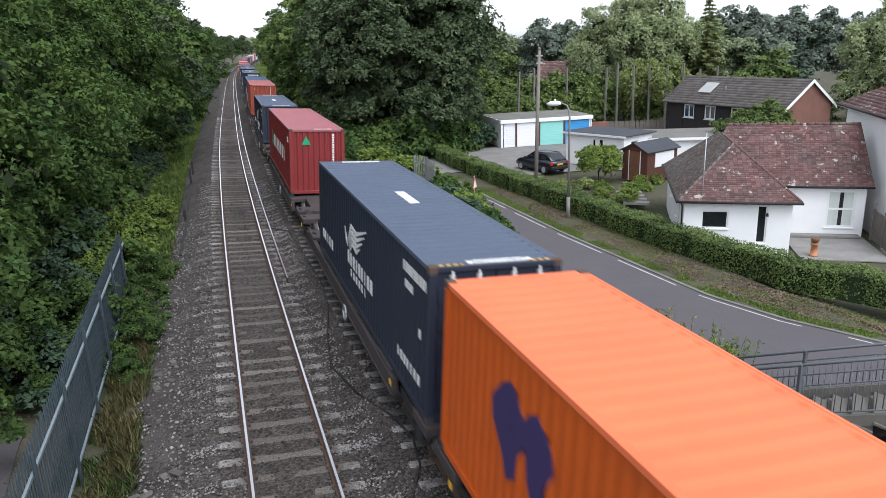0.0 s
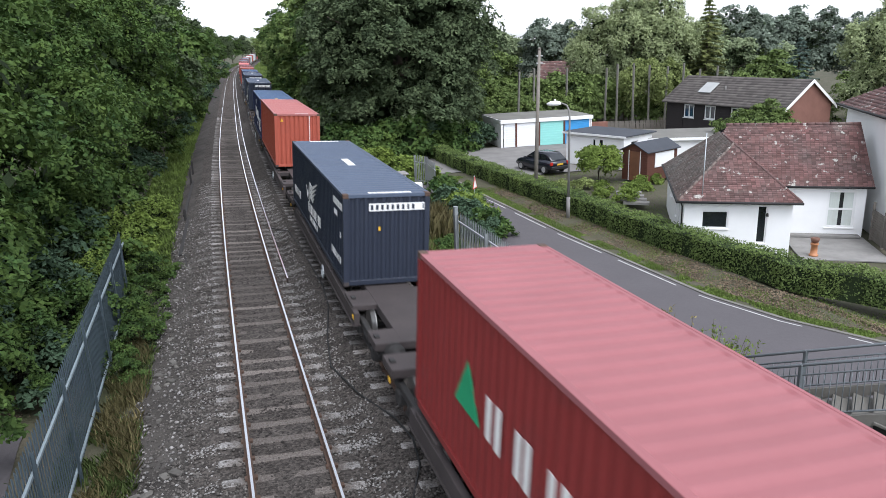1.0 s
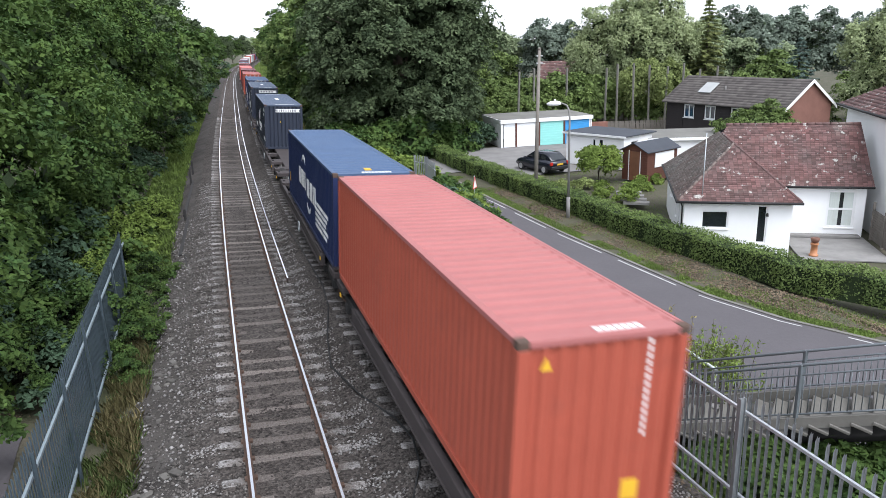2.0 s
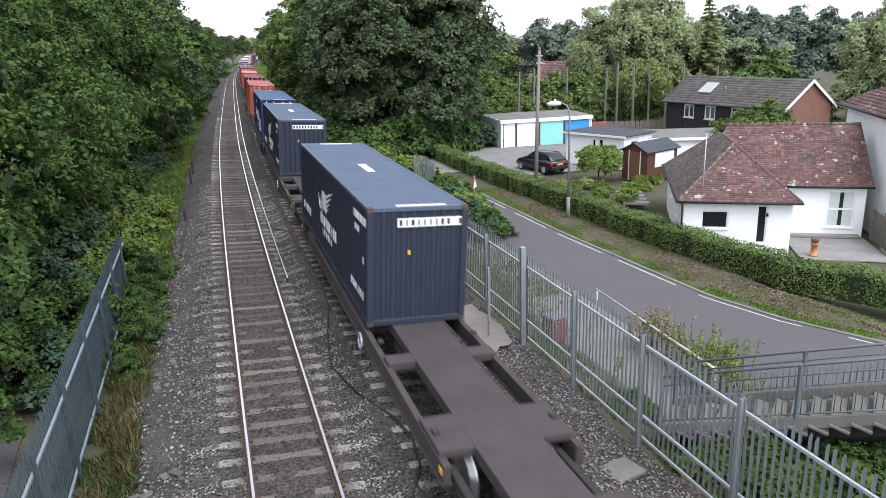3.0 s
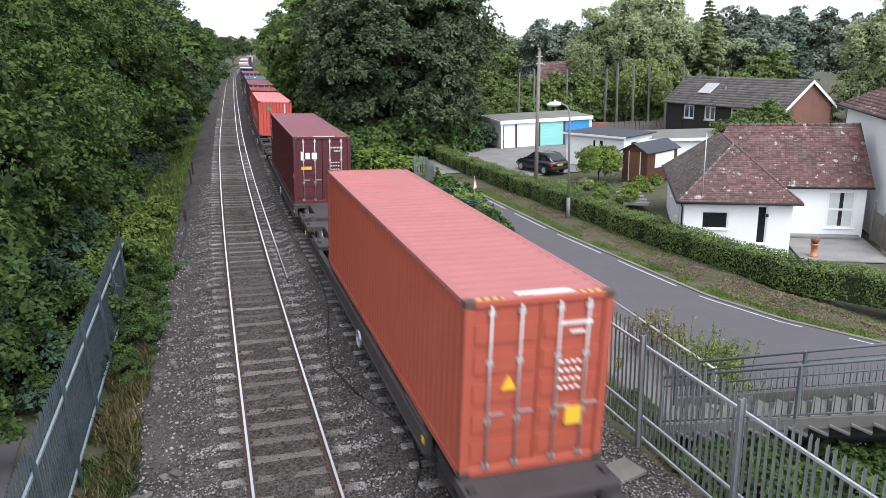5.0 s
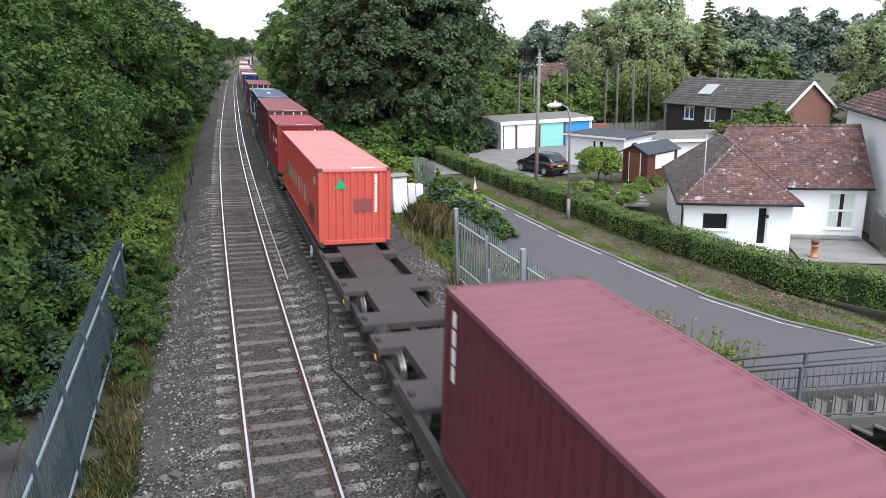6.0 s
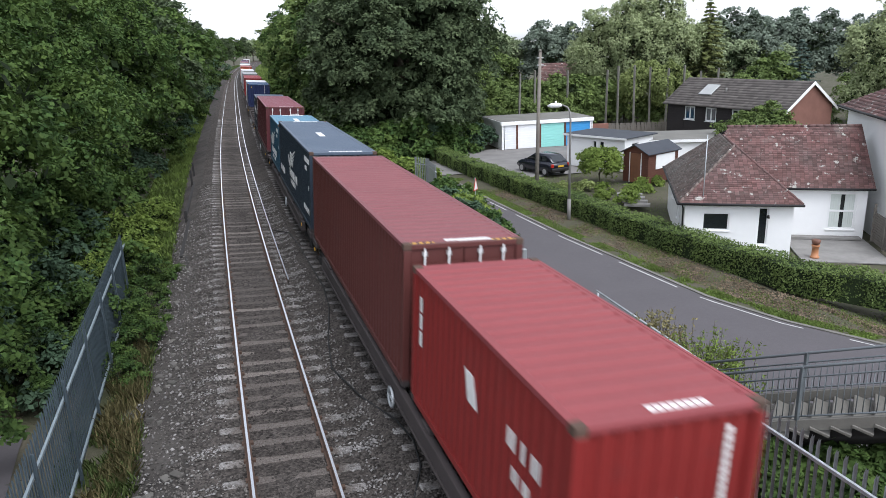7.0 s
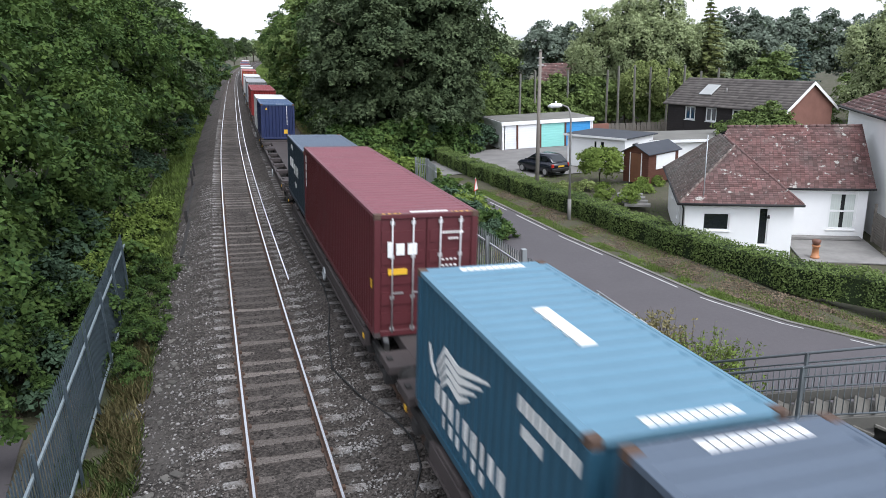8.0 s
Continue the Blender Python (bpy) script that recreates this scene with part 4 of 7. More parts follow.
def tree(label, r, height, material, seed, n_leaves=16000, size=0.16, n_lobes=60, low=-0.5, droop=0.0, trunk=0.22, category="tree", name="tree"):
    """A tree at the origin: r is the crown's half-size, height its middle."""
    t = empty(name)
    rng = random.Random(seed)
    bm = bmesh.new()
    tree_trunk(bm, height + r[2] * 0.3, trunk, rng, 7 if category == "tree" else 0, min(r) * 0.7)
    part("trunk", bm, M["bark"], t)
    cr = new("crown", crown_mesh("crown", r, n_lobes, n_leaves, size, material, seed, low, droop, plain=size > 0.106))
    cr.parent = t
    cr.location.z = height
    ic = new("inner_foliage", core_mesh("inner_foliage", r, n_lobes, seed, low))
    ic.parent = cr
    return tagged(t, label, category)


PLACED = set()


def plant(src, x, y, z, rz=0.0, s=1.0, sz=None):
    """Put the first of a kind in its place, then copies of it."""
    m = Matrix.Translation((x, y, z)) @ Matrix.Rotation(rz, 4, "Z") @ Matrix.Diagonal((s, s, sz or s, 1))
    if src.name not in PLACED:
        PLACED.add(src.name)
        src.matrix_basis = m
        return src
    got = copy_thing(src, Matrix())
    got.matrix_basis = m
    return got


def left_wood():
    """The wood that overhangs the left side of the line."""
    protos = [tree("broad green tree overhanging the railway", (5.2, 5.0, 6.2), 7.6, M["leaf_left"], 11 + k, 48000, 0.095, 95, -0.8, 0.12, trunk=0.2) for k in range(2)]
    far = [tree("green tree overhanging the railway", (5.2, 5.0, 6.2), 7.6, M["leaf_left"], 81, 19000, 0.165, 80, -0.8, 0.12, trunk=0.2),
           tree("dark green tree farther along the line", (5.0, 4.8, 6.4), 7.6, M["leaf_dark"], 82, 19000, 0.165, 80, -0.8, 0.12, trunk=0.2)]
    far[0]["group"] = far[1]["group"] = "trees along the line"
    protos.append(tree("dense green tree beside the railway", (5.0, 4.8, 6.4), 7.6, M["leaf_left"], 14, 48000, 0.095, 90, -0.8, 0.12, trunk=0.2))
    protos[0]["group"] = protos[1]["group"] = protos[2]["group"] = "trees along the line"
    under = tree("leafy undergrowth at the edge of the wood", (2.6, 2.6, 1.9), 1.2, M["leaf_left"], 17, 5600, 0.095, 40, -0.4, 0.0, 0.06, "shrub", "shrub")
    under2 = tree("dark bramble thicket at the edge of the wood", (2.4, 2.6, 1.6), 1.0, M["leaf_blue"], 18, 5600, 0.09, 40, -0.4, 0.0, 0.06, "shrub", "shrub")
    bright = tree("bright yellow-green bush beside the fence", (1.3, 1.4, 1.2), 1.0, M["leaf_bright"], 19, 5000, 0.07, 30, -0.5, 0.0, 0.05, "shrub", "shrub")
    rng = random.Random(3)
    k = 0
    for y in (20, 27, 34, 41, 48, 56, 65, 75, 87, 101, 117, 135, 156, 180, 208, 240, 280, 330, 390, 450, 520):
        for off in ((-9.6, -16.5) if y < 50 else (-7.9,)):
            s = rng.uniform(0.92, 1.08) if y < 110 else rng.uniform(1.0, 1.25)
            u = off + rng.uniform(-0.5, 0.5) + (0.7 if 40 < y < 60 else 0.0 if y < 90 else -1.2) - (1.2 if y > 180 else 0)
            plant(protos[(k * 2 + (off < -12)) % 3] if y < 50 and off > -12 else far[k % 2], line_x(y) + u, y + rng.uniform(-1, 1), -0.9, rng.uniform(0, 6.3), s)
            k += 1
    for i, (u, y, s) in enumerate(((-7.4, 15, 0.9), (-9.5, 18, 1.2), (-6.9, 20, 0.95), (-5.9, 19.6, 0.7), (-5.7, 22.2, 0.75), (-6.7, 24.5, 1.0), (-9.5, 24, 1.4), (-6.6, 29, 1.05), (-9.0, 30, 1.5), (-7.0, 34, 1.1), (-12, 20, 1.6),
                                    (-12.5, 27, 1.7), (-7.9, 40, 1.1), (-7.6, 46, 1.1), (-7.4, 53, 1.1), (-7.2, 60, 1.2), (-6.8, 68, 1.2), (-6.5, 78, 1.3), (-5.9, 90, 1.4), (-6.0, 105, 1.5), (-6.5, 125, 1.8), (-6.8, 150, 2.0), (-7, 185, 2.3), (-7.5, 230, 2.6))):
        plant((under, under2)[(i * 2 // 3) % 2], line_x(y) + u, y, terrain(u, y) - 0.2, rng.uniform(0, 6.3), s)
    for u, y, s in ((-3.55, 25.2, 0.33), (-3.5, 23.0, 0.36), (-3.45, 20.9, 0.34), (-3.6, 18.9, 0.27), (-3.5, 27.3, 0.4)):
        plant(under, line_x(y) + u, y, terrain(u, y) - 0.1, rng.uniform(0, 6.3), s)
    for u, y, s in ((-4.3, 29.0, 0.85), (-4.9, 32.0, 1.05), (-3.9, 36.0, 0.8), (-5.3, 27.0, 0.8)):
        plant(bright, line_x(y) + u, y, terrain(u, y) - 0.1, rng.uniform(0, 6.3), s)


def right_wood():
    """The great sycamore and the trees that follow the line on its far side."""
    big = tree("huge dark sycamore with a dense rounded crown", (8.0, 7.4, 9.2), 7.4, M["leaf_dark"], 31, 110000, 0.13, 190, -0.85, 0.06, trunk=0.5)
    plant(big, 15.8, 62.0, -1.3)
    row = [tree("tall green tree beside the railway", (4.8, 4.8, 6.6), 8.0, M["leaf_left"], 41, 18000, 0.17, 85, -0.85, 0.1, trunk=0.22),
           tree("tall green tree beside the railway", (4.6, 4.8, 6.4), 7.8, M["leaf_hedge"], 42, 18000, 0.17, 85, -0.85, 0.1, trunk=0.22)]
    row[0]["group"] = row[1]["group"] = "trees along the line"
    rng = random.Random(8)
    k = 0
    for y, u in ((78, 12.4), (86, 11.9), (95, 11.9), (105, 11.8), (116, 11.8), (130, 12.0), (146, 12.0), (165, 12.4), (188, 12.8), (215, 12.8), (250, 13.5), (295, 14.5), (350, 16), (74, 18.5), (84, 17), (96, 19), (86, 25)):
        plant(row[k % 2], line_x(y) + u, y, -1.0, rng.uniform(0, 6.3), rng.uniform(0.95, 1.15))
        k += 1
    sh = tree("green shrub on the bank beside the line", (1.9, 2.0, 1.5), 1.0, M["leaf_left"], 51, 4800, 0.14, 32, -0.4, 0.0, 0.05, "shrub", "shrub")
    sb = tree("yellow-green flowering shrub beside the line", (1.5, 1.6, 1.3), 0.9, M["leaf_bright"], 52, 4000, 0.125, 28, -0.4, 0.0, 0.05, "shrub", "shrub")
    sd = tree("dark leafy shrub beside the palisade fence", (1.1, 1.2, 1.2), 1.0, M["leaf_blue"], 53, 3800, 0.10, 26, -0.5, 0.0, 0.05, "shrub", "shrub")
    for y, x, s, p in ((64, 10.2, 1.0, sh), (59, 9.9, 1.1, sh), (54, 10.4, 1.15, sh), (49.5, 10.8, 0.95, sb), (50.5, 9.4, 0.8, sh), (46, 11.4, 0.85, sb), (70, 12.5, 1.1, sh), (57, 12.6, 1.2, sh), (45, 12.6, 0.6, sb),
                       (33.5, 10.6, 0.95, sd), (31.3, 10.6, 0.9, sd), (29.8, 10.9, 0.6, sd), (36, 11.2, 0.8, sh), (35, 12.0, 0.55, sb),
                       (59.5, 12.0, 1.0, sh), (57.5, 16.5, 1.3, sd), (80, 12.4, 1.2, sh), (92, 13.0, 1.3, sh), (98, 12.2, 1.6, sh), (106, 12.4, 1.7, sh), (116, 13.0, 1.8, sh), (128, 14.0, 1.9, sh), (142, 15.2, 2.0, sh), (160, 17.0, 2.2, sh), (182, 19.5, 2.4, sh), (86, 11.6, 1.3, sh), (75, 11.4, 1.2, sh), (56.5, 14.5, 1.4, sh), (57.5, 18.6, 1.2, sh), (58.2, 21.6, 1.1, sd), (57.6, 20.3, 1.0, sd), (58.5, 11.6, 1.2, sb), (33.0, 11.0, 0.85, sb), (30.6, 11.2, 0.6, sh)):
        plant(p, x, y, terrain(x - line_x(y), y) - 0.1, rng.uniform(0, 6.3), s)


def hedge_strip(label, pts, width, height, z, n, seed):
    """A clipped hedge along points of its near face."""
    rng = np.random.default_rng(seed)
    h = empty("clipped_hedge")
    pts = [Vector((x, y, 0)) for x, y in pts]
    bm = bmesh.new()
    rows = []
    nor = []
    for i, p in enumerate(pts):
        d = (pts[min(i + 1, len(pts) - 1)] - pts[max(i - 1, 0)]).normalized()
        q = Vector((-d.y, d.x, 0))
        q = q if q.x > 0 else -q
        nor.append(q)
        w = width - 0.14
        rows.append([p + q * 0.07 + Vector((0, 0, z)), p + q * 0.1 + Vector((0, 0, z + height - 0.09)), p + q * w + Vector((0, 0, z + height - 0.09)), p + q * (w + 0.03) + Vector((0, 0, z))])
    sheet(bm, rows)
    bm.faces.new([bm.verts[k] for k in range(4)]) if bm.verts.ensure_lookup_table() is None else None
    # near-black shell stands for the shade inside the hedge
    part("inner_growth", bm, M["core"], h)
    seg = rng.integers(0, len(pts) - 1, n)
    lens = np.array([(b - a).length for a, b in zip(pts, pts[1:])])
    seg = rng.choice(len(lens), n, p=lens / lens.sum())
    t = rng.random(n)
    A = np.array([tuple(p) for p in pts])
    Q = np.array([tuple(q) for q in nor])
    base = A[seg] * (1 - t)[:, None] + A[seg + 1] * t[:, None]
    q = Q[seg] * (1 - t)[:, None] + Q[seg + 1] * t[:, None]
    per = 2 * height + width
    s = rng.random(n) * per
    bul = 0.07 * np.sin(base[:, 1] * 1.9) + 0.05 * np.sin(base[:, 1] * 4.7 + 1)
    off = np.where(s < height, bul, np.where(s < height + width, s - height, width))
    hz = np.where(s < height, s, np.where(s < height + width, height + bul, per - s))
    off = off + rng.normal(0, 0.035, n)
    hz = np.maximum(hz + rng.normal(0, 0.035, n), 0.02)
    P = base + q * off[:, None]
    P[:, 2] = z + hz
    N = np.where((s < height)[:, None], -q, np.where((s < height + width)[:, None], np.array([[0, 0, 1.0]]), q)) + rng.normal(size=(n, 3)) * 0.5
    cr = new("foliage", leaves("foliage", P, N, 0.046, M["leaf_hedge"], rng, 0.6))
    cr.parent = h
    return tagged(h, label, "hedge")


def blades(name, label, pts, height, material, seed, width=0.012, lean=0.5):
    """Grass blades standing on points."""
    rng = np.random.default_rng(seed)
    P = np.asarray(pts, float)
    n = len(P)
    a = rng.uniform(0, 6.283, n)
    D = np.stack([np.cos(a), np.sin(a), np.zeros(n)], -1)
    h = (height * rng.uniform(0.5, 1.3, n))[:, None]
    S = np.stack([-D[:, 1], D[:, 0], np.zeros(n)], -1) * width * rng.uniform(0.6, 1.5, (n, 1))
    up = np.array([[0, 0, 1.0]])
    l = rng.uniform(0, lean, (n, 1))
    V = np.stack([P - S, P + S, P + S * 0.7 + up * h * 0.6 + D * h * l * 0.35, P + up * h + D * h * l, P - S * 0.7 + up * h * 0.6 + D * h * l * 0.35], 1)
    F = np.arange(5 * n).reshape(n, 5)
    ob = new(name, mesh_np(name, V.reshape(-1, 3), F, material))
    return tagged(ob, label, "grass", kind="stuff")


def scatter(n, seed, fx, y0, y1, clump=0.0):
    """Points on the ground; fx(y) gives the range of x."""
    rng = np.random.default_rng(seed)
    out = []
    while len(out) < n:
        y = y0 + (y1 - y0) * rng.random() ** 1.3
        a, b = fx(y)
        x = rng.uniform(a, b)
        if clump and noise.noise(Vector((x * 1.1, y * 0.9, seed))) < clump - 0.3 * rng.random():
            continue
        out.append((x, y, terrain(x - line_x(y), y) - 0.03))
    return out


left_wood()
right_wood()

# ---- road, verge and fences ----
ROAD_FAR = [(14.6, 62.0), (14.5, 38.3), (14.7, 29.4), (15.05, 24.6), (15.4, 19.8), (16.2, 17.0), (17.5, 14.4), (20.0, 11.8), (24.0, 9.4), (30.0, 7.2), (60, 0.0)]


def road_far(y):
    for (xa, ya), (xb, yb) in zip(ROAD_FAR, ROAD_FAR[1:]):
        if ya >= y >= yb:
            return xa + (xb - xa) * (ya - y) / (ya - yb)
    return 14.6


def road():
    bm = bmesh.new()
    rows = []
    for y in [62 - 2 * k for k in range(17)] + [28 - 1.0 * k for k in range(20)] + [8, 6, 3, 0, -8, -20]:
        near = 11.2 if y > 40 else 11.4 if y > 12 else 11.4 + (12 - y) * 0.25
        far = road_far(y) if y > 0 else 60
        rows.append([(near + (far - near) * k / 4, y, -1.40) for k in range(5)])
    sheet(bm, rows)
    r = tagged(part("road", bm, M["asphalt"]), "narrow grey asphalt lane with a worn white edge line", "road", kind="structure")
    # the yard before the garages
    bm = bmesh.new()
    sheet(bm, [[(14.5, y, -1.396), (19.0, y, -1.396), (24, y, -1.396), (31, y, -1.396)] for y in (57.5, 52, 47.5)])
    sheet(bm, [[(19.2, y, -1.396), (22, y, -1.396), (24.3, y, -1.396)] for y in (47.5, 45.5, 43.9)])
    tagged(part("yard", bm, mat("yard_gravel", (0.23, 0.22, 0.21), 0.95, var=0.3, scale=0.8, bump=0.1, bscale=50)), "grey gravel yard before a row of garages", "yard", kind="structure")
    # white edge line in worn lengths, a pale kerb edging behind it
    ys = [44 - 0.6 * k for k in range(60)]
    line = []
    for y in ys:
        if y < 9:
            break
        line.append((road_far(y), y))
    k = 0
    while k < len(line) - 7:
        seg = line[k:k + 7]
        bm = bmesh.new()
        sheet(bm, [[(x - 0.245, y, -1.394), (x - 0.19, y, -1.394)] for x, y in seg])
        part("edge_line", bm, M["white_line"], r)
        k += 7 if k % 4 else 8
    bm = bmesh.new()
    rows = []
    for x, y in line:
        rows.append([(x - 0.02, y, -1.42), (x - 0.02, y, -1.365), (x + 0.12, y, -1.36), (x + 0.16, y, -1.43)])
    sheet(bm, rows)
    tagged(part("edging", bm, M["old_concrete"]), "low concrete edging along the lane", "kerb", kind="structure")
    M["path"] = mat("worn_path", (0.19, 0.18, 0.165), 0.95, var=0.35, scale=0.9, col2=(0.13, 0.125, 0.11), bump=0.06, bscale=40)
    bm = bmesh.new()
    sheet(bm, [[(a, y, -1.34), (a + 1.2, y, -1.37), (11.35, y, -1.385)] for a, y in ((9.7, 34), (9.4, 26), (8.7, 20), (8.6, 14), (9.4, 12.2))])
    tagged(part("path", bm, M["path"]), "pale concrete footpath beside the lane", "path", kind="structure")


def tarmac_pad():
    bm = bmesh.new()
    sheet(bm, [[(-12.0, y, -0.84), (-8.0, y, -0.84), (-5.55 + 0.12 * math.sin(y), y, -0.84)] for y in (6, 10, 14, 16.5, 17.4)])
    tagged(part("tarmac_pad", bm, M["asphalt"]), "dark tarmac access path behind the palisade fence", "path", kind="structure")


def palisade(label, p0, p1, height, z0, z1, spacing=0.155, bay=2.75, side=1.0, steel="galv", rail_steel="galv_rail", levels=(0.32, 1.95), deep=0.05):
    """Galvanised palisade fence: posts, two rails, pointed W-section pales."""
    f = empty("palisade_fence")
    p0, p1 = Vector((*p0, z0)), Vector((*p1, z1))
    d = p1 - p0
    L = Vector((d.x, d.y)).length
    ang = math.atan2(d.y, d.x)
    m = Matrix.Translation(p0) @ Matrix.Rotation(ang, 4, "Z")
    slope = (z1 - z0) / L
    f.matrix_basis = m
    bm = bmesh.new()
    h = height
    prof = [(-0.034, 0.0), (-0.018, 0.018), (0.0, 0.006), (0.018, 0.018), (0.034, 0.0)]
    lo = [bm.verts.new((a, -b * side, 0.06)) for a, b in prof]
    hi = [bm.verts.new((a, -b * side, h - (0.09 if abs(a) > 0.02 else 0.0 if abs(a) > 0.01 else 0.03))) for a, b in prof]
    for k in range(4):
        bm.faces.new((lo[k], lo[k + 1], hi[k + 1], hi[k]))
    proto = part("pale", bm, M[steel], f)
    n = int(L / spacing)
    rng = random.Random(int(L * 10))
    for k in range(n):
        mm = pose((k + 0.5) * spacing, -0.045 * side, slope * (k + 0.5) * spacing, 0, rng.uniform(-0.5, 0.5), 0)
        if k == 0:
            proto.matrix_basis = mm
        else:
            share("pale", proto, f, mm)
    for z in (levels if h > 2 else (0.32, h - 0.45)):
        bm = bmesh.new()
        vs = box(bm, 0, L, -0.02, 0.02, z - 0.012, z + 0.02)
        vs2 = box(bm, 0, L, 0.02, 0.026, z - 0.032, z + 0.02)
        for v in vs + vs2:
            v.co.z += slope * v.co.x
            v.co.y *= side
        part("rail", bm, M[rail_steel], f)
    k = 0
    while k * bay <= L + 0.01:
        x = k * bay
        bm = bmesh.new()
        box(bm, x - 0.04, x + 0.04, 0.026, 0.034, -0.4, h - 0.06)
        box(bm, x - 0.04, x + 0.04, 0.026 + deep, 0.034 + deep, -0.4, h - 0.06)
        box(bm, x - 0.005, x + 0.005, 0.034, 0.026 + deep, -0.4, h - 0.06)
        for v in bm.verts:
            v.co.z += slope * x
            v.co.y *= side
        part("post", bm, M[steel], f)
        k += 1
    return tagged(f, label, "fence", group="palisade fences")


road()
tarmac_pad()
palisade("dull blue-grey palisade fence beside the wood", (-4.05, 6.0), (-4.05, 26.4), 2.4, -0.75, -0.75, side=-1.0, steel="galv_dark", rail_steel="galv_dark_rail")
palisade("grey galvanised palisade fence beside the train", (7.0, 22.4), (7.0, 4.2), 2.4, -0.42, -0.42, bay=2.8, side=-1.0, levels=(0.05, 0.54, 2.09), deep=0.1)
palisade("short return of grey palisade fence beside the lane", (11.5, 41.0), (11.3, 38.6), 1.9, -0.9, -0.95, bay=2.0)
palisade("short return of grey palisade fence by the shrubs", (11.0, 42.0), (11.5, 41.0), 1.9, -0.9, -0.9, bay=1.0)


def gate_post(x, y, z, h):
    g = tagged(part("gate_post", bx(-0.07, 0.07, -0.07, 0.07, 0, h, 0.01), M["galv"]), "square galvanised steel gate post", "post")
    g.location = (x, y, z)
    return g


gate_post(6.98, 22.6, -0.6, 2.75)
gate_post(6.86, 16.8, -0.6, 2.85)
gate_post(6.1, 17.4, -0.6, 2.2).scale = (0.45, 0.45, 1)


def railing(label, pts, height, bar=0.11):
    """Steel railing with round top rail, lower rails and upright bars."""
    r = empty("ramp_railing")
    for i, (a, b) in enumerate(zip(pts, pts[1:])):
        a, b = Vector(a), Vector(b)
        for h, q in ((height, 0.03), (height - 0.2, 0.018), (0.1, 0.02)):
            part("rail", tb([a + Vector((0, 0, h)), b + Vector((0, 0, h))], q, 8), M["galv_mid"], r)
        n = int((b - a).length / bar)
        proto = None
        for k in range(1, n):
            p = a.lerp(b, k / n)
            if proto is None:
                proto = part("bar", tb([(0, 0, 0.1), (0, 0, height - 0.2)], 0.009, 6), M["galv_mid"], r)
                proto.location = p
            else:
                share("bar", proto, r, Matrix.Translation(p))
        m = max(1, int((b - a).length / 2.3))
        for k in range(1 if i else 0, m + 1):
            p = a.lerp(b, k / m)
            part("post", bx(p.x - 0.035, p.x + 0.035, p.y - 0.035, p.y + 0.035, p.z - 0.15, p.z + height + 0.02, 0.006), M["galv_mid"], r)
    return tagged(r, label, "railing", group="ramp railings")




def ramp():
    """A stair flight that climbs to the bridge: pale strings, open treads, railings on both edges."""
    r = empty("footway_stair")
    foot, rise = Vector((6.7, 11.98, -0.59)), Vector((2.37, -2.70, 1.15))
    across = Vector((0.95, 0.84, 0.0))
    start, reach = 0.3, 2.35

    def at(t, w=0.0, h=0.0):
        return foot + rise * t + across * w + Vector((0, 0, h))
    for w in (0.0, 1.0):
        bm = bmesh.new()
        rows = []
        for t in (start, reach):
            p, q = at(t, w - 0.03), at(t, w + 0.03)
            rows.append([p + Vector((0, 0, 0.1)), q + Vector((0, 0, 0.1)), q - Vector((0, 0, 0.12)), p - Vector((0, 0, 0.12)), p + Vector((0, 0, 0.1))])
        sheet(bm, rows)
        bmesh.ops.recalc_face_normals(bm, faces=bm.faces)
        part("string", bm, M["old_concrete"], r)
    part("beam", tb([at(start + 0.05, 0.42, -0.46), at(reach, 0.42, -0.46)], 0.24, 6), M["wagon_dark"], r, "dark steel beam under the stair")
    yaw = math.degrees(math.atan2(across.y, across.x))
    n = 22
    proto = None
    for k in range(n):
        m = Matrix.Translation(at(start + (reach - start) * (k + 0.5) / n, 0.5, -0.13)) @ Matrix.Rotation(radians(yaw), 4, "Z") @ Matrix.Rotation(radians(16), 4, "X")
        if proto is None:
            proto = part("tread", bx(-0.7, 0.7, -0.19, 0.17, -0.06, 0.0, 0.01), M["old_concrete"], r)
            proto.matrix_basis = m
        else:
            share("tread", proto, r, m)
    for t in (0.55, 1.5, 2.2):
        for w in (0.08, 0.92):
            p = at(t, w)
            part("pier", bx(p.x - 0.12, p.x + 0.12, p.y - 0.12, p.y + 0.12, -1.6, p.z - 0.1, 0.02), M["concrete"], r)
    tagged(r, "concrete stair flight on dark steel beams", "stair")
    railing("grey steel railing along the near edge of the stair", [at(start, 0, 0.07), at(reach, 0, 0.07)], 1.1)
    railing("grey steel railing on the far edge of the stair", [at(start, 1, 0.07), at(reach, 1, 0.07)], 0.86)
    hr = empty("handrail")
    part("rail", tb([(10.75, 19.6, -0.4), (10.45, 13.2, -0.4)], 0.035, 8), M["galv_rail"], hr)
    for y in (19.4, 16.4, 13.4):
        part("post", tb([(10.7 - (19.6 - y) * 0.02, y, -1.42), (10.7 - (19.6 - y) * 0.02, y, -0.4)], 0.03, 8), M["galv_rail"], hr)
    tagged(hr, "tubular steel handrail beside the footpath", "handrail")


ramp()
hedge_strip("long clipped green hedge along the lane", [(16.0, 57.0), (15.9, 50), (16.3, 41.7), (16.9, 33.9), (17.1, 28.2), (17.7, 23.2), (18.4, 19.3), (19.9, 16.6), (22.5, 13.5), (27, 10.5)], 1.15, 1.0, -1.46, 60000, 4)
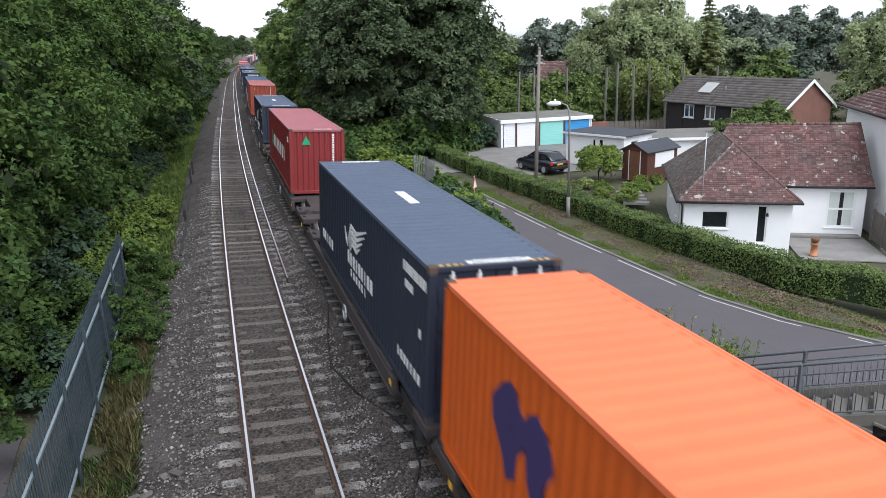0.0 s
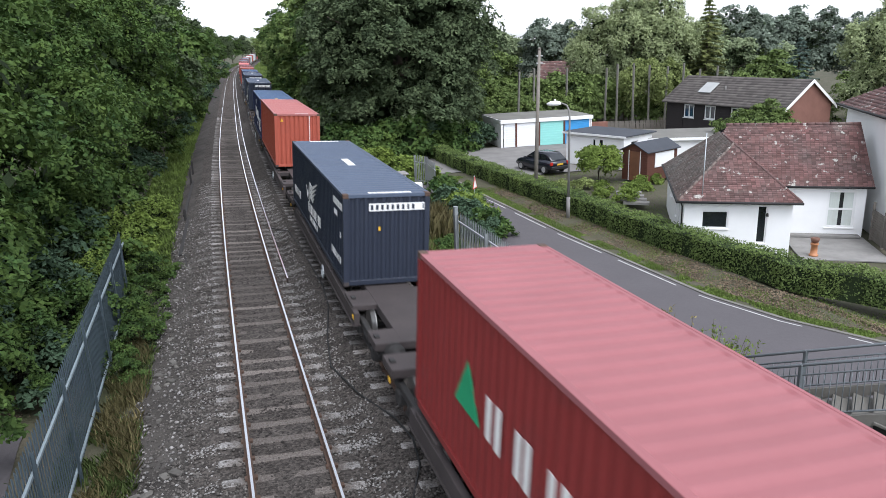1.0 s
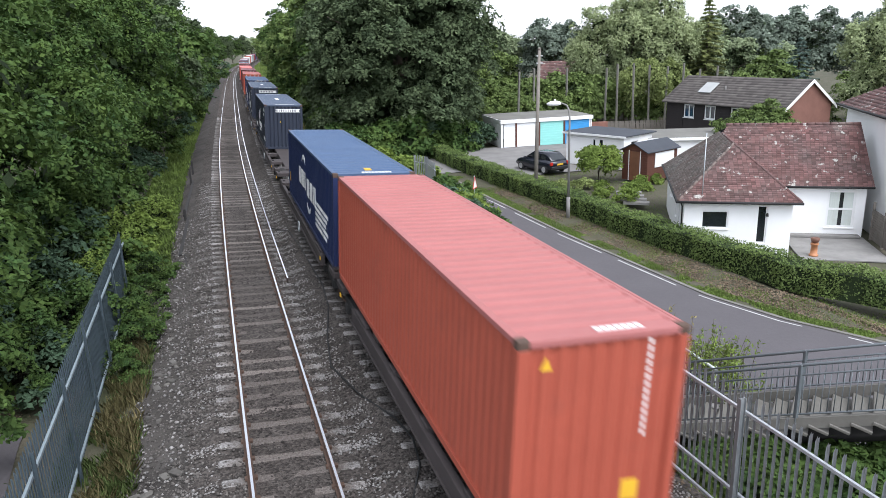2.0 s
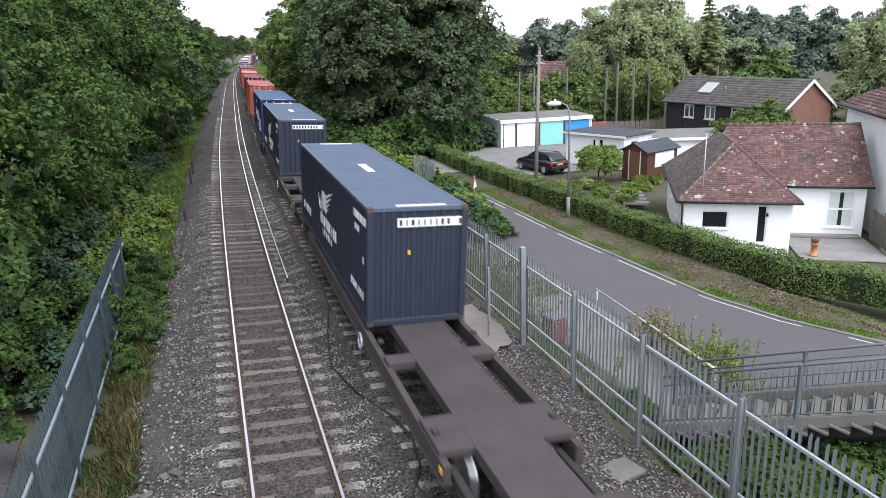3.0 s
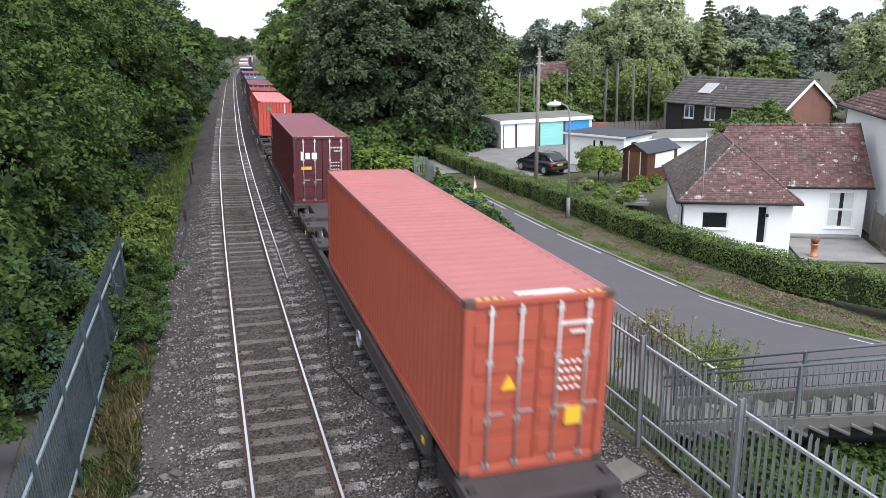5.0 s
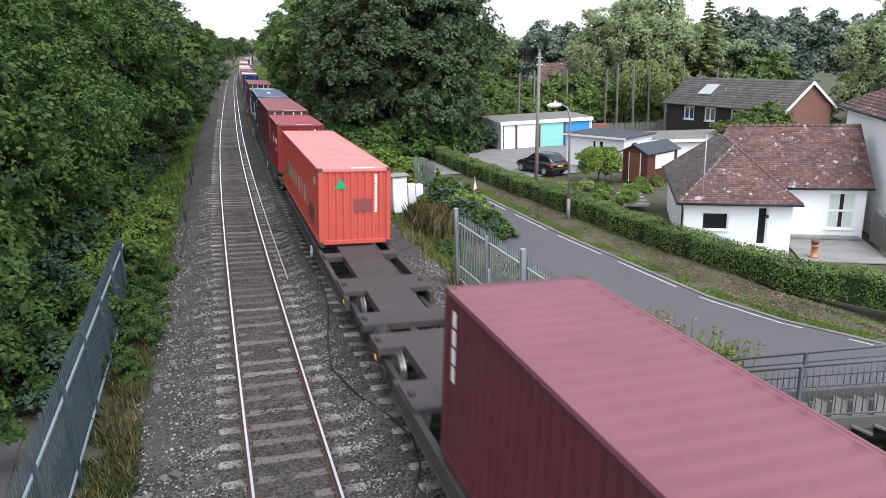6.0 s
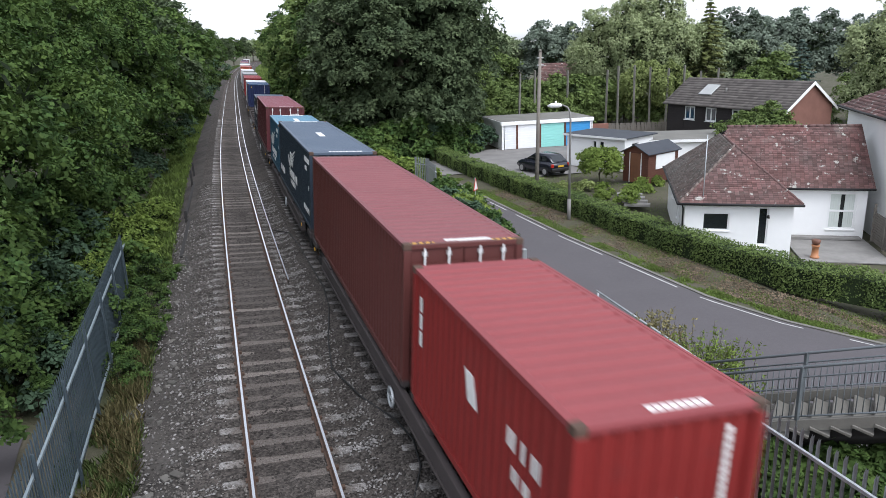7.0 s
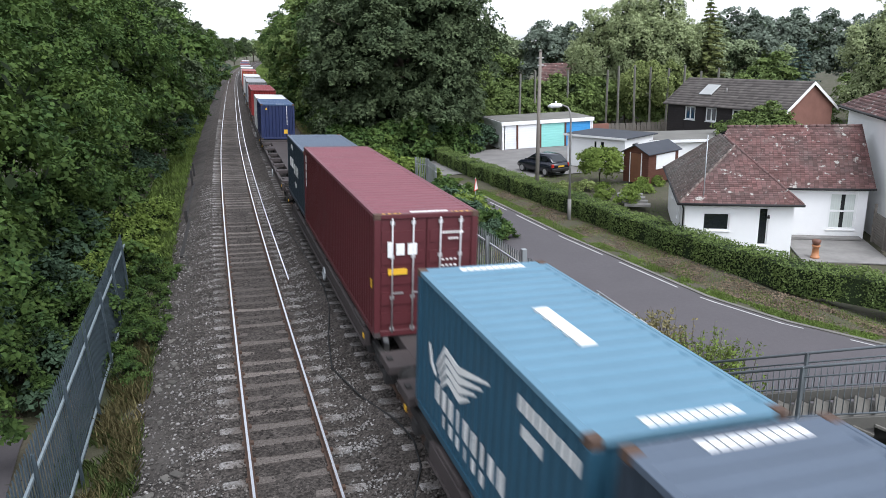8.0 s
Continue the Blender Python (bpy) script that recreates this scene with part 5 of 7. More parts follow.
# grass, weeds and litter
blades("verge_grass", "green grass verge between the lane and the hedge", scatter(24000, 5, lambda y: (road_far(y) + 0.1, road_far(y) + 0.85), 10, 46, 0.08), 0.09, M["grass"], 5, 0.022, 0.9)
blades("verge_grass", "thin grass and weeds under the hedge", scatter(16000, 6, lambda y: (road_far(y) + 0.8, road_far(y) + 2.4), 10, 46, 0.12), 0.08, M["grass"], 6)
blades("garden_grass", "mown grass behind the hedge", scatter(16000, 7, lambda y: (18.6, 24.0), 15, 45), 0.06, M["grass"], 7)
blades("dry_grass", "tall dry grass along the palisade fence", scatter(4200, 8, lambda y: (-3.95, -3.0), 7, 22, 0.1), 0.36, M["leaf_dry"], 8, 0.008, 0.7)
blades("green_weeds", "green weeds along the foot of the fence", scatter(12000, 9, lambda y: (line_x(y) - 4.6, line_x(y) - 2.9), 12, 48, 0.12), 0.24, M["grass_rough"], 9, 0.016, 0.8)
blades("bank_grass", "green grass at the foot of the wood", scatter(18000, 10, lambda y: (line_x(y) - 5.2, line_x(y) - 2.9), 28, 110), 0.28, M["grass"], 10, 0.03, 0.8)
blades("bank_grass", "rough grass on the bank beside the train", scatter(9000, 11, lambda y: (line_x(y) + 6.6, line_x(y) + 10.5), 22, 130, 0.05), 0.35, M["leaf_dry"], 11, 0.02, 0.8)
blades("bank_grass", "green grass on the bank beside the train", scatter(13000, 12, lambda y: (line_x(y) + 7.0, line_x(y) + 11), 22, 130, 0.0), 0.28, M["grass"], 12, 0.025, 0.8)

blades("bank_grass", "green grass along the far bank of the line", scatter(7000, 13, lambda y: (line_x(y) - 7.5, line_x(y) - 3.0), 105, 420), 0.5, M["grass_rough"], 13, 0.09, 0.8)
blades("bank_grass", "green grass along the far bank of the line", scatter(7000, 14, lambda y: (line_x(y) + 6.4, line_x(y) + 13), 105, 420), 0.5, M["grass"], 14, 0.09, 0.8)


def weeds(label, pts, seed):
    w = empty("weed_clump")
    rng = np.random.default_rng(seed)
    bm = bmesh.new()
    P, N = [], []
    for x, y, z, h in pts:
        a = rng.uniform(0, 6.28)
        tip = Vector((x + 0.25 * h * math.cos(a), y + 0.25 * h * math.sin(a), z + h))
        tube(bm, [(x, y, z - 0.05), ((x + tip.x) / 2, (y + tip.y) / 2, z + h * 0.55), tip], [0.012, 0.009, 0.004], 4)
        for k in range(26):
            t = rng.uniform(0.25, 1.0)
            q = Vector((x, y, z)).lerp(tip, t)
            P.append((q.x + rng.normal(0, 0.05), q.y + rng.normal(0, 0.05), q.z))
            N.append(rng.normal(size=3) + np.array((0, 0, 0.6)))
    tagged(part("stem_mass", bm, M["bark"], w), kind="stuff")
    c = new("leaves", leaves("leaves", np.array(P), np.array(N), 0.06, M["leaf_bright" if seed % 2 else "leaf_dry"], rng, 0.35))
    c.parent = w
    tagged(c, kind="stuff")
    return tagged(w, label, "weeds")


rr = random.Random(6)
weeds("tall leafy weeds beside the footpath", [(10.9 + rr.uniform(-.6, .7), 14.0 + rr.uniform(-.8, .8), -1.3, rr.uniform(0.8, 1.5)) for _ in range(80)], 21)
weeds("brown seeding weeds beside the footpath", [(10.9 + rr.uniform(-.5, .5), 16.2 + rr.uniform(-.9, .9), -1.3, rr.uniform(0.7, 1.3)) for _ in range(60)], 22)
weeds("leafy weeds below the ramp railing", [(9.6 + rr.uniform(-.5, .9), 11.6 + rr.uniform(-.4, .5), -1.2, rr.uniform(0.7, 1.6)) for _ in range(44)], 23)


# ---- trackside things ----
def cabinet(label, x, y, z, w, d, h, cap):
    c = empty("trackside_cabinet", Matrix.Translation((x, y, z)))
    part("body", bx(-w / 2, w / 2, -d / 2, d / 2, 0, h, 0.015), M["render"], c)
    part("door", bx(-w / 2 + 0.05, w / 2 - 0.05, -d / 2 - 0.02, -d / 2 - 0.001, 0.1, h - 0.12, 0.006), M["white_frame"], c)
    if cap:
        part("cap", bx(-w / 2 - 0.12, w / 2 + 0.12, -d / 2 - 0.12, d / 2 + 0.12, h, h + 0.1, 0.03), M["concrete"], c, "pale overhanging concrete cap")
    return tagged(c, label, "cabinet")


cabinet("white trackside cabinet with an overhanging cap", 8.2, 35.2, -0.75, 0.75, 0.6, 1.85, True)
cabinet("small white trackside cabinet", 9.4, 37.2, -0.85, 0.4, 0.4, 1.1, False)
cabinet("small pale trackside cabinet", 9.95, 37.6, -0.9, 0.4, 0.4, 1.0, False)

cable = tagged(part("lineside_cable", tb([(1.4, 31.9, -0.2), (2.05, 30.6, -0.1), (2.15, 28.5, -0.08), (2.2, 25.6, -0.05), (2.25, 22.6, -0.04), (2.1, 20.6, -0.05), (1.7, 18.4, -0.18), (1.5, 16.7, -0.22),
                                             (1.85, 14.7, -0.12), (2.3, 13.2, -0.02), (2.42, 12.3, -0.02), (2.3, 11.4, -0.03), (1.9, 10.5, -0.12), (1.6, 9.0, -0.2), (1.6, 4.0, -0.2)], 0.022, 6), M["rubber"]), "black cable snaking over the ballast between tracks", "cable")
for i, (y0, y1, u) in enumerate(((24.6, 29.5, -2.3), (29.5, 36.5, -2.45), (37.0, 47.0, -2.5))):
    lx = line_x((y0 + y1) / 2)
    tagged(part("lineside_timber", bx(-0.07, 0.07, -(y1 - y0) / 2, (y1 - y0) / 2, 0, 0.13, 0.015), M["wagon_dark"]), "dark old timber lying beside the ballast", "timber").matrix_basis = pose(lx + u + (0.15 if i == 0 else 0), (y0 + y1) / 2, -0.42, 0, 0, 3 if i == 0 else -2)
for y, h in ((36.0, 0.7), (46.0, 1.1), (49.8, 1.0)):
    tagged(part("lineside_post", bx(-0.06, 0.06, -0.06, 0.06, -0.2, h, 0.012), M["wagon_dark"]), "short dark post beside the ballast", "post").location = (line_x(y) - 2.5, y, -0.5)


M["slab_stone"] = mat("dirty_slab", (0.17, 0.16, 0.145), 0.95, var=0.4, scale=2.0, col2=(0.09, 0.085, 0.075), per_object=0.35)


def slabs():
    """Broken pale stones and slabs along the cess."""
    rng = random.Random(12)
    for k in range(46):
        y = rng.uniform(11, 31)
        u = rng.uniform(-3.3, -2.1)
        s = rng.uniform(0.05, 0.15)
        bm = bx(-s, s, -s * rng.uniform(0.4, 0.8), s * 0.6, -0.05, rng.uniform(0.02, 0.06), 0.015)
        for v in bm.verts:
            v.co += Vector((rng.uniform(-.2, .2) * s, rng.uniform(-.2, .2) * s, 0))
        o = part("stone_slab", bm, M["slab_stone"])
        o.matrix_basis = pose(line_x(y) + u, y, float(bed_z(u)) + 0.01, rng.uniform(-8, 8), rng.uniform(-8, 8), rng.uniform(0, 180))
        tagged(o, "broken pale stone slab on the cess", "stone", group="broken slabs")


def worn_patch():
    bm = bmesh.new()
    rng = random.Random(4)
    ring = [bm.verts.new((5.95 + (0.75 + rng.uniform(-.12, .12)) * math.cos(a), 18.3 + (1.9 + rng.uniform(-.3, .3)) * math.sin(a), -0.395)) for a in [2 * math.pi * k / 22 for k in range(22)]]
    bm.faces.new(ring)
    tagged(part("worn_patch", bm, mat("trodden_sand", (0.25, 0.222, 0.20), 0.95, var=0.3, scale=1.2, bump=0.1, bscale=30)), "pale trodden sandy ground before the gate", "ground", kind="structure")
    o = tagged(part("paving_slab", bx(-0.35, 0.35, -0.3, 0.3, -0.05, 0.03, 0.012), M["old_concrete"]), "grey concrete slab lying beside the fence", "slab")
    o.matrix_basis = pose(6.05, 10.4, -0.43, 0, 0, 12)


worn_patch()
slabs()
loose_stones("cess_stones", 1400, near_bed(-3.2, -2.0, 5, 36), M["pale_stone"], 0.04, 16, "pale broken chips along the cess")
loose_stones("cess_stones", 9000, near_bed(-3.35, -1.9, 5, 38), M["stone"], 0.026, 6, "grey stones and rubble along the cess")
loose_stones("cess_stones", 6000, near_bed(5.2, 6.95, 5, 26), M["pale_stone"], 0.028, 7, "pale stones along the palisade fence")


def lamp_post():
    l = empty("street_lamp", Matrix.Translation((16.45, 32.3, -1.43)))
    part("base", tb([(0, 0, -0.2), (0, 0, 1.1)], 0.095, 12), M["concrete"], l)
    part("column", tb([(0, 0, 1.1), (0, 0, 5.15), (-0.02, 0.03, 5.5), (-0.12, 0.1, 5.75), (-0.3, 0.24, 5.85), (-0.42, 0.35, 5.85)], [0.065, 0.05, 0.045, 0.04, 0.038, 0.036], 10), M["concrete"], l)
    h = part("lamp_head", tb([(-0.34, 0.28, 5.85), (-0.46, 0.38, 5.85), (-0.74, 0.62, 5.83), (-0.9, 0.74, 5.81)], [0.06, 0.12, 0.13, 0.05], 10), M["white_frame"], l, "pale lamp head on a curved arm")
    part("photocell", tb([(-0.58, 0.49, 5.93), (-0.58, 0.49, 6.05)], 0.05, 8), M["white_frame"], h)
    tagged(l, "grey concrete street lamp with a curved arm", "street lamp")
    p = empty("telegraph_pole", Matrix.Translation((17.35, 38.1, -1.43)))
    part("pole", tb([(0, 0, -0.3), (0.12, 0.05, 4.5), (0.25, 0.1, 8.4)], [0.125, 0.105, 0.085], 10), M["grey_wood"], p)
    part("finial", tb([(0.25, 0.1, 8.38), (0.25, 0.1, 8.5)], [0.12, 0.03], 8), M["grey_wood"], p)
    for z in (7.6, 8.0):
        part("bracket", bx(0.05, 0.45, 0.04, 0.14, z, z + 0.06, 0.01), M["bar_steel"], p)
    tagged(p, "weathered wooden telegraph pole behind the hedge", "pole")
    s = empty("road_sign", Matrix.Translation((11.9, 33.9, -1.4)) @ Matrix.Rotation(radians(48), 4, "Z") @ Matrix.Diagonal((0.8, 0.8, 0.95, 1)))
    part("post", tb([(0, 0, 0), (0, 0, 2.45)], 0.03, 8), M["galv"], s)
    bm = bmesh.new()
    a = [bm.verts.new(p) for p in ((-0.38, -0.04, 1.75), (0.38, -0.04, 1.75), (0, -0.04, 2.42))]
    b = [bm.verts.new((v.co.x, -0.02, v.co.z)) for v in a]
    bm.faces.new(a), bm.faces.new(b[::-1])
    for k in range(3):
        bm.faces.new((a[k], b[k], b[(k + 1) % 3], a[(k + 1) % 3]))
    pl = part("plate", bm, paint("sign_red", (0.55, 0.05, 0.04)), s, "red-bordered triangular plate")
    bm = bmesh.new()
    bm.faces.new([bm.verts.new(p) for p in ((-0.29, -0.046, 1.795), (0.29, -0.046, 1.795), (0, -0.046, 2.32))])
    part("face", bm, M["mark_white"], pl)
    tagged(s, "triangular red and white road warning sign", "road sign")
    g = empty("grit_bin", Matrix.Translation((8.45, 18.0, -1.2)) @ Matrix.Rotation(0.2, 4, "Z"))
    part("body", bx(-0.28, 0.28, -0.28, 0.28, 0, 0.75, 0.06), paint("bin_red", (0.20, 0.045, 0.055)), g)
    part("lid", bx(-0.31, 0.31, -0.31, 0.31, 0.76, 0.84, 0.04), paint("bin_lid_grey", (0.16, 0.13, 0.13)), g)
    tagged(g, "dull red plastic bin behind the palisade fence", "bin")


lamp_post()


def litter(name, label, pts, size, material, seed):
    """Fallen leaves and chips lying flat on the ground."""
    rng = np.random.default_rng(seed)
    P = np.asarray(pts, float) + np.array([[0, 0, 0.05]])
    N = rng.normal(size=P.shape) * 0.35 + np.array([[0, 0, 1.0]])
    return tagged(new(name, leaves(name, P, N, size, material, rng)), label, "leaf litter", kind="stuff")


M["litter"] = mat("dead_leaf", (0.19, 0.145, 0.10), 0.9, var=0.4, scale=0.8, col2=(0.10, 0.075, 0.05), island=0.5, spec=0.2)
litter("leaf_litter", "brown leaf litter under the hedge", scatter(22000, 31, lambda y: (road_far(y) + 0.7, road_far(y) + 2.6), 10, 44), 0.042, M["litter"], 31)
litter("leaf_litter", "brown leaf litter behind the palisade fence", scatter(9000, 32, lambda y: (6.2, 9.8), 6, 34), 0.035, M["litter"], 32)
litter("leaf_litter", "brown leaf litter at the foot of the wood", scatter(7000, 33, lambda y: (line_x(y) - 9, line_x(y) - 4.2), 9, 34), 0.045, M["litter"], 33)
blades("rough_grass", "rough grass behind the palisade fence", scatter(8000, 34, lambda y: (7.1, 8.7 if y < 20 else 9.6), 6, 36, 0.05), 0.22, M["grass"], 34, 0.014, 0.8)
weeds("leafy weeds behind the palisade fence", [(8.0 + rr.uniform(-.8, 1.2), 19.5 + rr.uniform(-4.5, 6.5), -1.1, rr.uniform(0.5, 1.1)) for _ in range(46)], 25)
blades("dry_grass", "tall dry grass clump beside the cabinet", [(8.9 + rr.gauss(0, 0.45), 31.8 + rr.gauss(0, 0.9), -1.0) for _ in range(1500)], 1.0, M["leaf_dry"], 36, 0.012, 0.5)

# ---- buildings ----


def holed_wall(name, L, H, holes, material, parent, m, thick=0.25):
    """A wall along x, its face at y = 0, with openings (x0, x1, z0, z1) through it."""
    xs = sorted({0, L, *(h[0] for h in holes), *(h[1] for h in holes)})
    zs = sorted({0, H, *(h[2] for h in holes), *(h[3] for h in holes)})
    bm = bmesh.new()
    verts = {}

    def v(x, y, z):
        k = (x, y, z)
        if k not in verts:
            verts[k] = bm.verts.new(k)
        return verts[k]

    def solid(i, j):
        if not (0 <= i < len(xs) - 1 and 0 <= j < len(zs) - 1):
            return False
        cx, cz = (xs[i] + xs[i + 1]) / 2, (zs[j] + zs[j + 1]) / 2
        return not any(a < cx < b and c < cz < d for a, b, c, d in holes)
    for i in range(len(xs) - 1):
        for j in range(len(zs) - 1):
            if not solid(i, j):
                continue
            a, b, c, d = xs[i], xs[i + 1], zs[j], zs[j + 1]
            bm.faces.new((v(a, 0, c), v(b, 0, c), v(b, 0, d), v(a, 0, d)))
            bm.faces.new((v(a, thick, d), v(b, thick, d), v(b, thick, c), v(a, thick, c)))
            for ok, q in ((solid(i - 1, j), ((a, 0, c), (a, 0, d), (a, thick, d), (a, thick, c))), (solid(i + 1, j), ((b, 0, d), (b, 0, c), (b, thick, c), (b, thick, d))),
                          (solid(i, j - 1), ((b, 0, c), (a, 0, c), (a, thick, c), (b, thick, c))), (solid(i, j + 1), ((a, 0, d), (b, 0, d), (b, thick, d), (a, thick, d)))):
                if not ok:
                    bm.faces.new([v(*p) for p in q])
    w = part(name, bm, material, parent)
    w.matrix_basis = m
    return w


def window(parent, m, x0, x1, z0, z1, cols=1, rows=1, curtain=False, fr=0.06, name="window"):
    """Frame, bars, glass and sill set in an opening of a wall along x."""
    bars = []
    for i in range(cols):
        for j in range(rows):
            w, h = (x1 - x0) / cols, (z1 - z0) / rows
            bars.append((i * w + (fr if i == 0 else fr / 2), (i + 1) * w - (fr if i == cols - 1 else fr / 2), j * h + (fr if j == 0 else fr / 2), (j + 1) * h - (fr if j == rows - 1 else fr / 2)))
    w = holed_wall(name, x1 - x0, z1 - z0, bars, M["white_frame"], parent, m @ Matrix.Translation((x0, 0.04, z0)), 0.07)
    back = Matrix.Translation((-x0, -0.04, -z0))
    part("pane", bx(x0 + fr, x1 - fr, 0.075, 0.083, z0 + fr, z1 - fr), M["glass"], w).matrix_basis = back
    part("sill", bx(x0 - 0.05, x1 + 0.05, -0.06, 0.05, z0 - 0.05, z0 - 0.003, 0.008), M["white_frame"], w).matrix_basis = back
    if curtain:
        for a, b in ((x0 + fr, x0 + (x1 - x0) * 0.44), (x1 - (x1 - x0) * 0.42, x1 - fr)):
            bm = bmesh.new()
            n = 14
            sheet(bm, [[(a + (b - a) * k / n, 0.068 + 0.004 * math.sin(k * 2.1), z) for k in range(n + 1)] for z in (z0 + fr, z1 - fr)])
            part("curtain", bm, M["curtain"], w, "pale net curtain").matrix_basis = back
    return w


def tiles(name, O, U, V, poly, material, parent, tw=0.19, th=0.115, seed=0, jitter=0.006):
    """Overlapping roof tiles on the plane O + u U + v V inside a polygon in (u, v)."""
    rng = np.random.default_rng(seed)
    O, U, V = Vector(O), Vector(U).normalized(), Vector(V).normalized()
    Nn = U.cross(V).normalized()
    P = np.array(poly, float)

    def span(v):
        hit = []
        for a, b in zip(P, np.roll(P, -1, 0)):
            if (a[1] <= v) != (b[1] <= v):
                hit.append(a[0] + (b[0] - a[0]) * (v - a[1]) / (b[1] - a[1]))
        return (min(hit), max(hit)) if len(hit) >= 2 else None
    vs, fs = [], []
    v = P[:, 1].min()
    row = 0
    while v < P[:, 1].max() - 0.02:
        sp = span(v + th * 0.5)
        if sp:
            u = sp[0] - (tw / 2 if row % 2 else 0)
            while u < sp[1]:
                a, b = max(u, sp[0]), min(u + tw - 0.008, sp[1])
                if b - a > 0.03:
                    h = rng.uniform(0, jitter)
                    lift = 0.03 + h
                    q = []
                    for uu, vv, w in ((a, v - 0.02, lift - 0.018), (b, v - 0.02, lift - 0.018 + rng.uniform(-.003, .003)), (b, v - 0.02, lift), (a, v - 0.02, lift), (a, v + th, 0.012 + h * 0.3), (b, v + th, 0.012 + h * 0.3)):
                        q.append(O + U * uu + V * vv + Nn * w)
                    k = len(vs)
                    vs += [tuple(p) for p in q]
                    fs += [(k, k + 1, k + 2, k + 3), (k + 3, k + 2, k + 5, k + 4)]
                u += tw
        v += th
        row += 1
    ob = new(name, mesh_np(name, np.array(vs), np.array(fs), material))
    ob.parent = parent
    return tagged(ob, kind="stuff")


def slope_deck(parent, pts, name="roof", material=None, thick=0.05):
    bm = bmesh.new()
    f = bm.faces.new([bm.verts.new(p) for p in pts])
    f.normal_update()
    if f.normal.z < 0:
        f.normal_flip()
    g = bmesh.ops.extrude_face_region(bm, geom=[f])
    for v in g["geom"]:
        if isinstance(v, bmesh.types.BMVert):
            v.co -= Vector((0, 0, thick))
    bmesh.ops.recalc_face_normals(bm, faces=bm.faces)
    return part(name, bm, material or M["slate"], parent)


def cottage():
    """White rendered cottage with an L of hipped clay-tile roofs. x runs along the lane, y away from it."""
    c = empty("cottage", Matrix.Translation((18.2, 25.6, -1.88)) @ Matrix.Rotation(radians(-31), 4, "Z"))
    E, t = 2.5, 0.86
    w, y1, D, X1 = 4.95, 3.6, 5.8, 8.65
    yr = y1 + D / 2
    zr = E + D / 2 * t
    ov = 0.28
    # walls
    I = Matrix.Identity(4)
    holes = [(0.75, 1.85, 1.24, 2.03), (3.0, 3.42, 0.62, 2.3)]
    m = Matrix.Translation((ov, ov, 0))
    wf = holed_wall("wall", w - 2 * ov, E, holes, M["render"], c, m)
    window(c, m, *holes[0], 1, 1)
    window(c, m, *holes[1], 1, 1)
    mr = Matrix.Translation((w - ov, y1 + ov, 0))
    hr = [(2.32, 3.52, 0.5, 2.25)]
    holed_wall("wall", X1 - w + ov - 0.05, E, hr, M["render"], c, mr)
    window(c, mr, *hr[0], 1, 2, True, 0.09)
    ml = Matrix.Translation((ov, y1 + D - ov, 0)) @ Matrix.Rotation(radians(-90), 4, "Z")
    hl = [(2.2, 2.9, 1.35, 2.15), (5.2, 5.55, 0.95, 2.2), (6.6, 7.0, 0.95, 2.2)]
    holed_wall("wall", y1 + D - 2 * ov - 0.26, E, hl, M["render"], c, ml)
    for h in hl:
        window(c, ml, *h)
    part("wall", bx(w - ov - 0.25, w - ov, ov + 0.26, y1 + ov, 0, E), M["render"], c)
    part("wall", bx(ov, X1, y1 + D - ov - 0.25 + 0.26, y1 + D - ov + 0.26, 0, E), M["render"], c)
    bm = bmesh.new()
    vs = [bm.verts.new(p) for p in ((X1 - 0.25, y1 + ov + 0.26, 0), (X1 - 0.25, y1 + D - ov, 0), (X1 - 0.25, y1 + D - ov, E), (X1 - 0.25, yr, zr - 0.3), (X1 - 0.25, y1 + ov + 0.26, E))]
    f = bm.faces.new(vs)
    g = bmesh.ops.extrude_face_region(bm, geom=[f])
    for v in g["geom"]:
        if isinstance(v, bmesh.types.BMVert):
            v.co.x += 0.25
    bmesh.ops.recalc_face_normals(bm, faces=bm.faces)
    part("gable_wall", bm, M["render"], c)
    part("floor_slab", bx(ov, w - ov, ov, y1 + D - ov, -0.3, 0.05), M["concrete"], c)
    # roof: wing ridge and main ridge at nearly one height
    za = E + w / 2 * t
    A, B, Cc = (0, 0, E), (w, 0, E), (w / 2, w / 2, za)
    Dv = (w / 2, yr - (zr - za) / t, za)
    ln = math.hypot(1, t)
    slope_deck(c, [A, B, Cc], "roof_deck", M["wagon_dark"])
    slope_deck(c, [(0, y1 + D, E), A, Cc, (w / 2, y1 + D - w / 2, za)], "roof_deck", M["wagon_dark"])
    slope_deck(c, [B, (w, y1, E), (w / 2, y1 + w / 2, za), Cc], "roof_deck", M["wagon_dark"])
    slope_deck(c, [(w, y1, E), (X1 + 0.15, y1, E), (X1 + 0.15, yr, zr), (w / 2 + 0.3, yr, zr), (w / 2, y1 + w / 2, za)], "roof_deck", M["wagon_dark"])
    slope_deck(c, [(0, y1 + D, E), (w / 2, y1 + D - w / 2, za), (D / 2, yr, zr), (X1 + 0.15, yr, zr), (X1 + 0.15, y1 + D, E)], "roof_deck", M["wagon_dark"])
    red, moss = M["tile_island"], M["tile_moss_island"]
    r = tiles("roof_tiles", A, (1, 0, 0), (0, 1, t), [(0, 0), (w, 0), (w / 2, w / 2 * ln)], red, c, seed=1)
    tiles("roof_tiles", (0, y1 + D, E), (0, -1, 0), (1, 0, t), [(0, 0), (y1 + D, 0), (y1 + D - w / 2, w / 2 * ln), (w / 2, w / 2 * ln)], moss, c, seed=2)
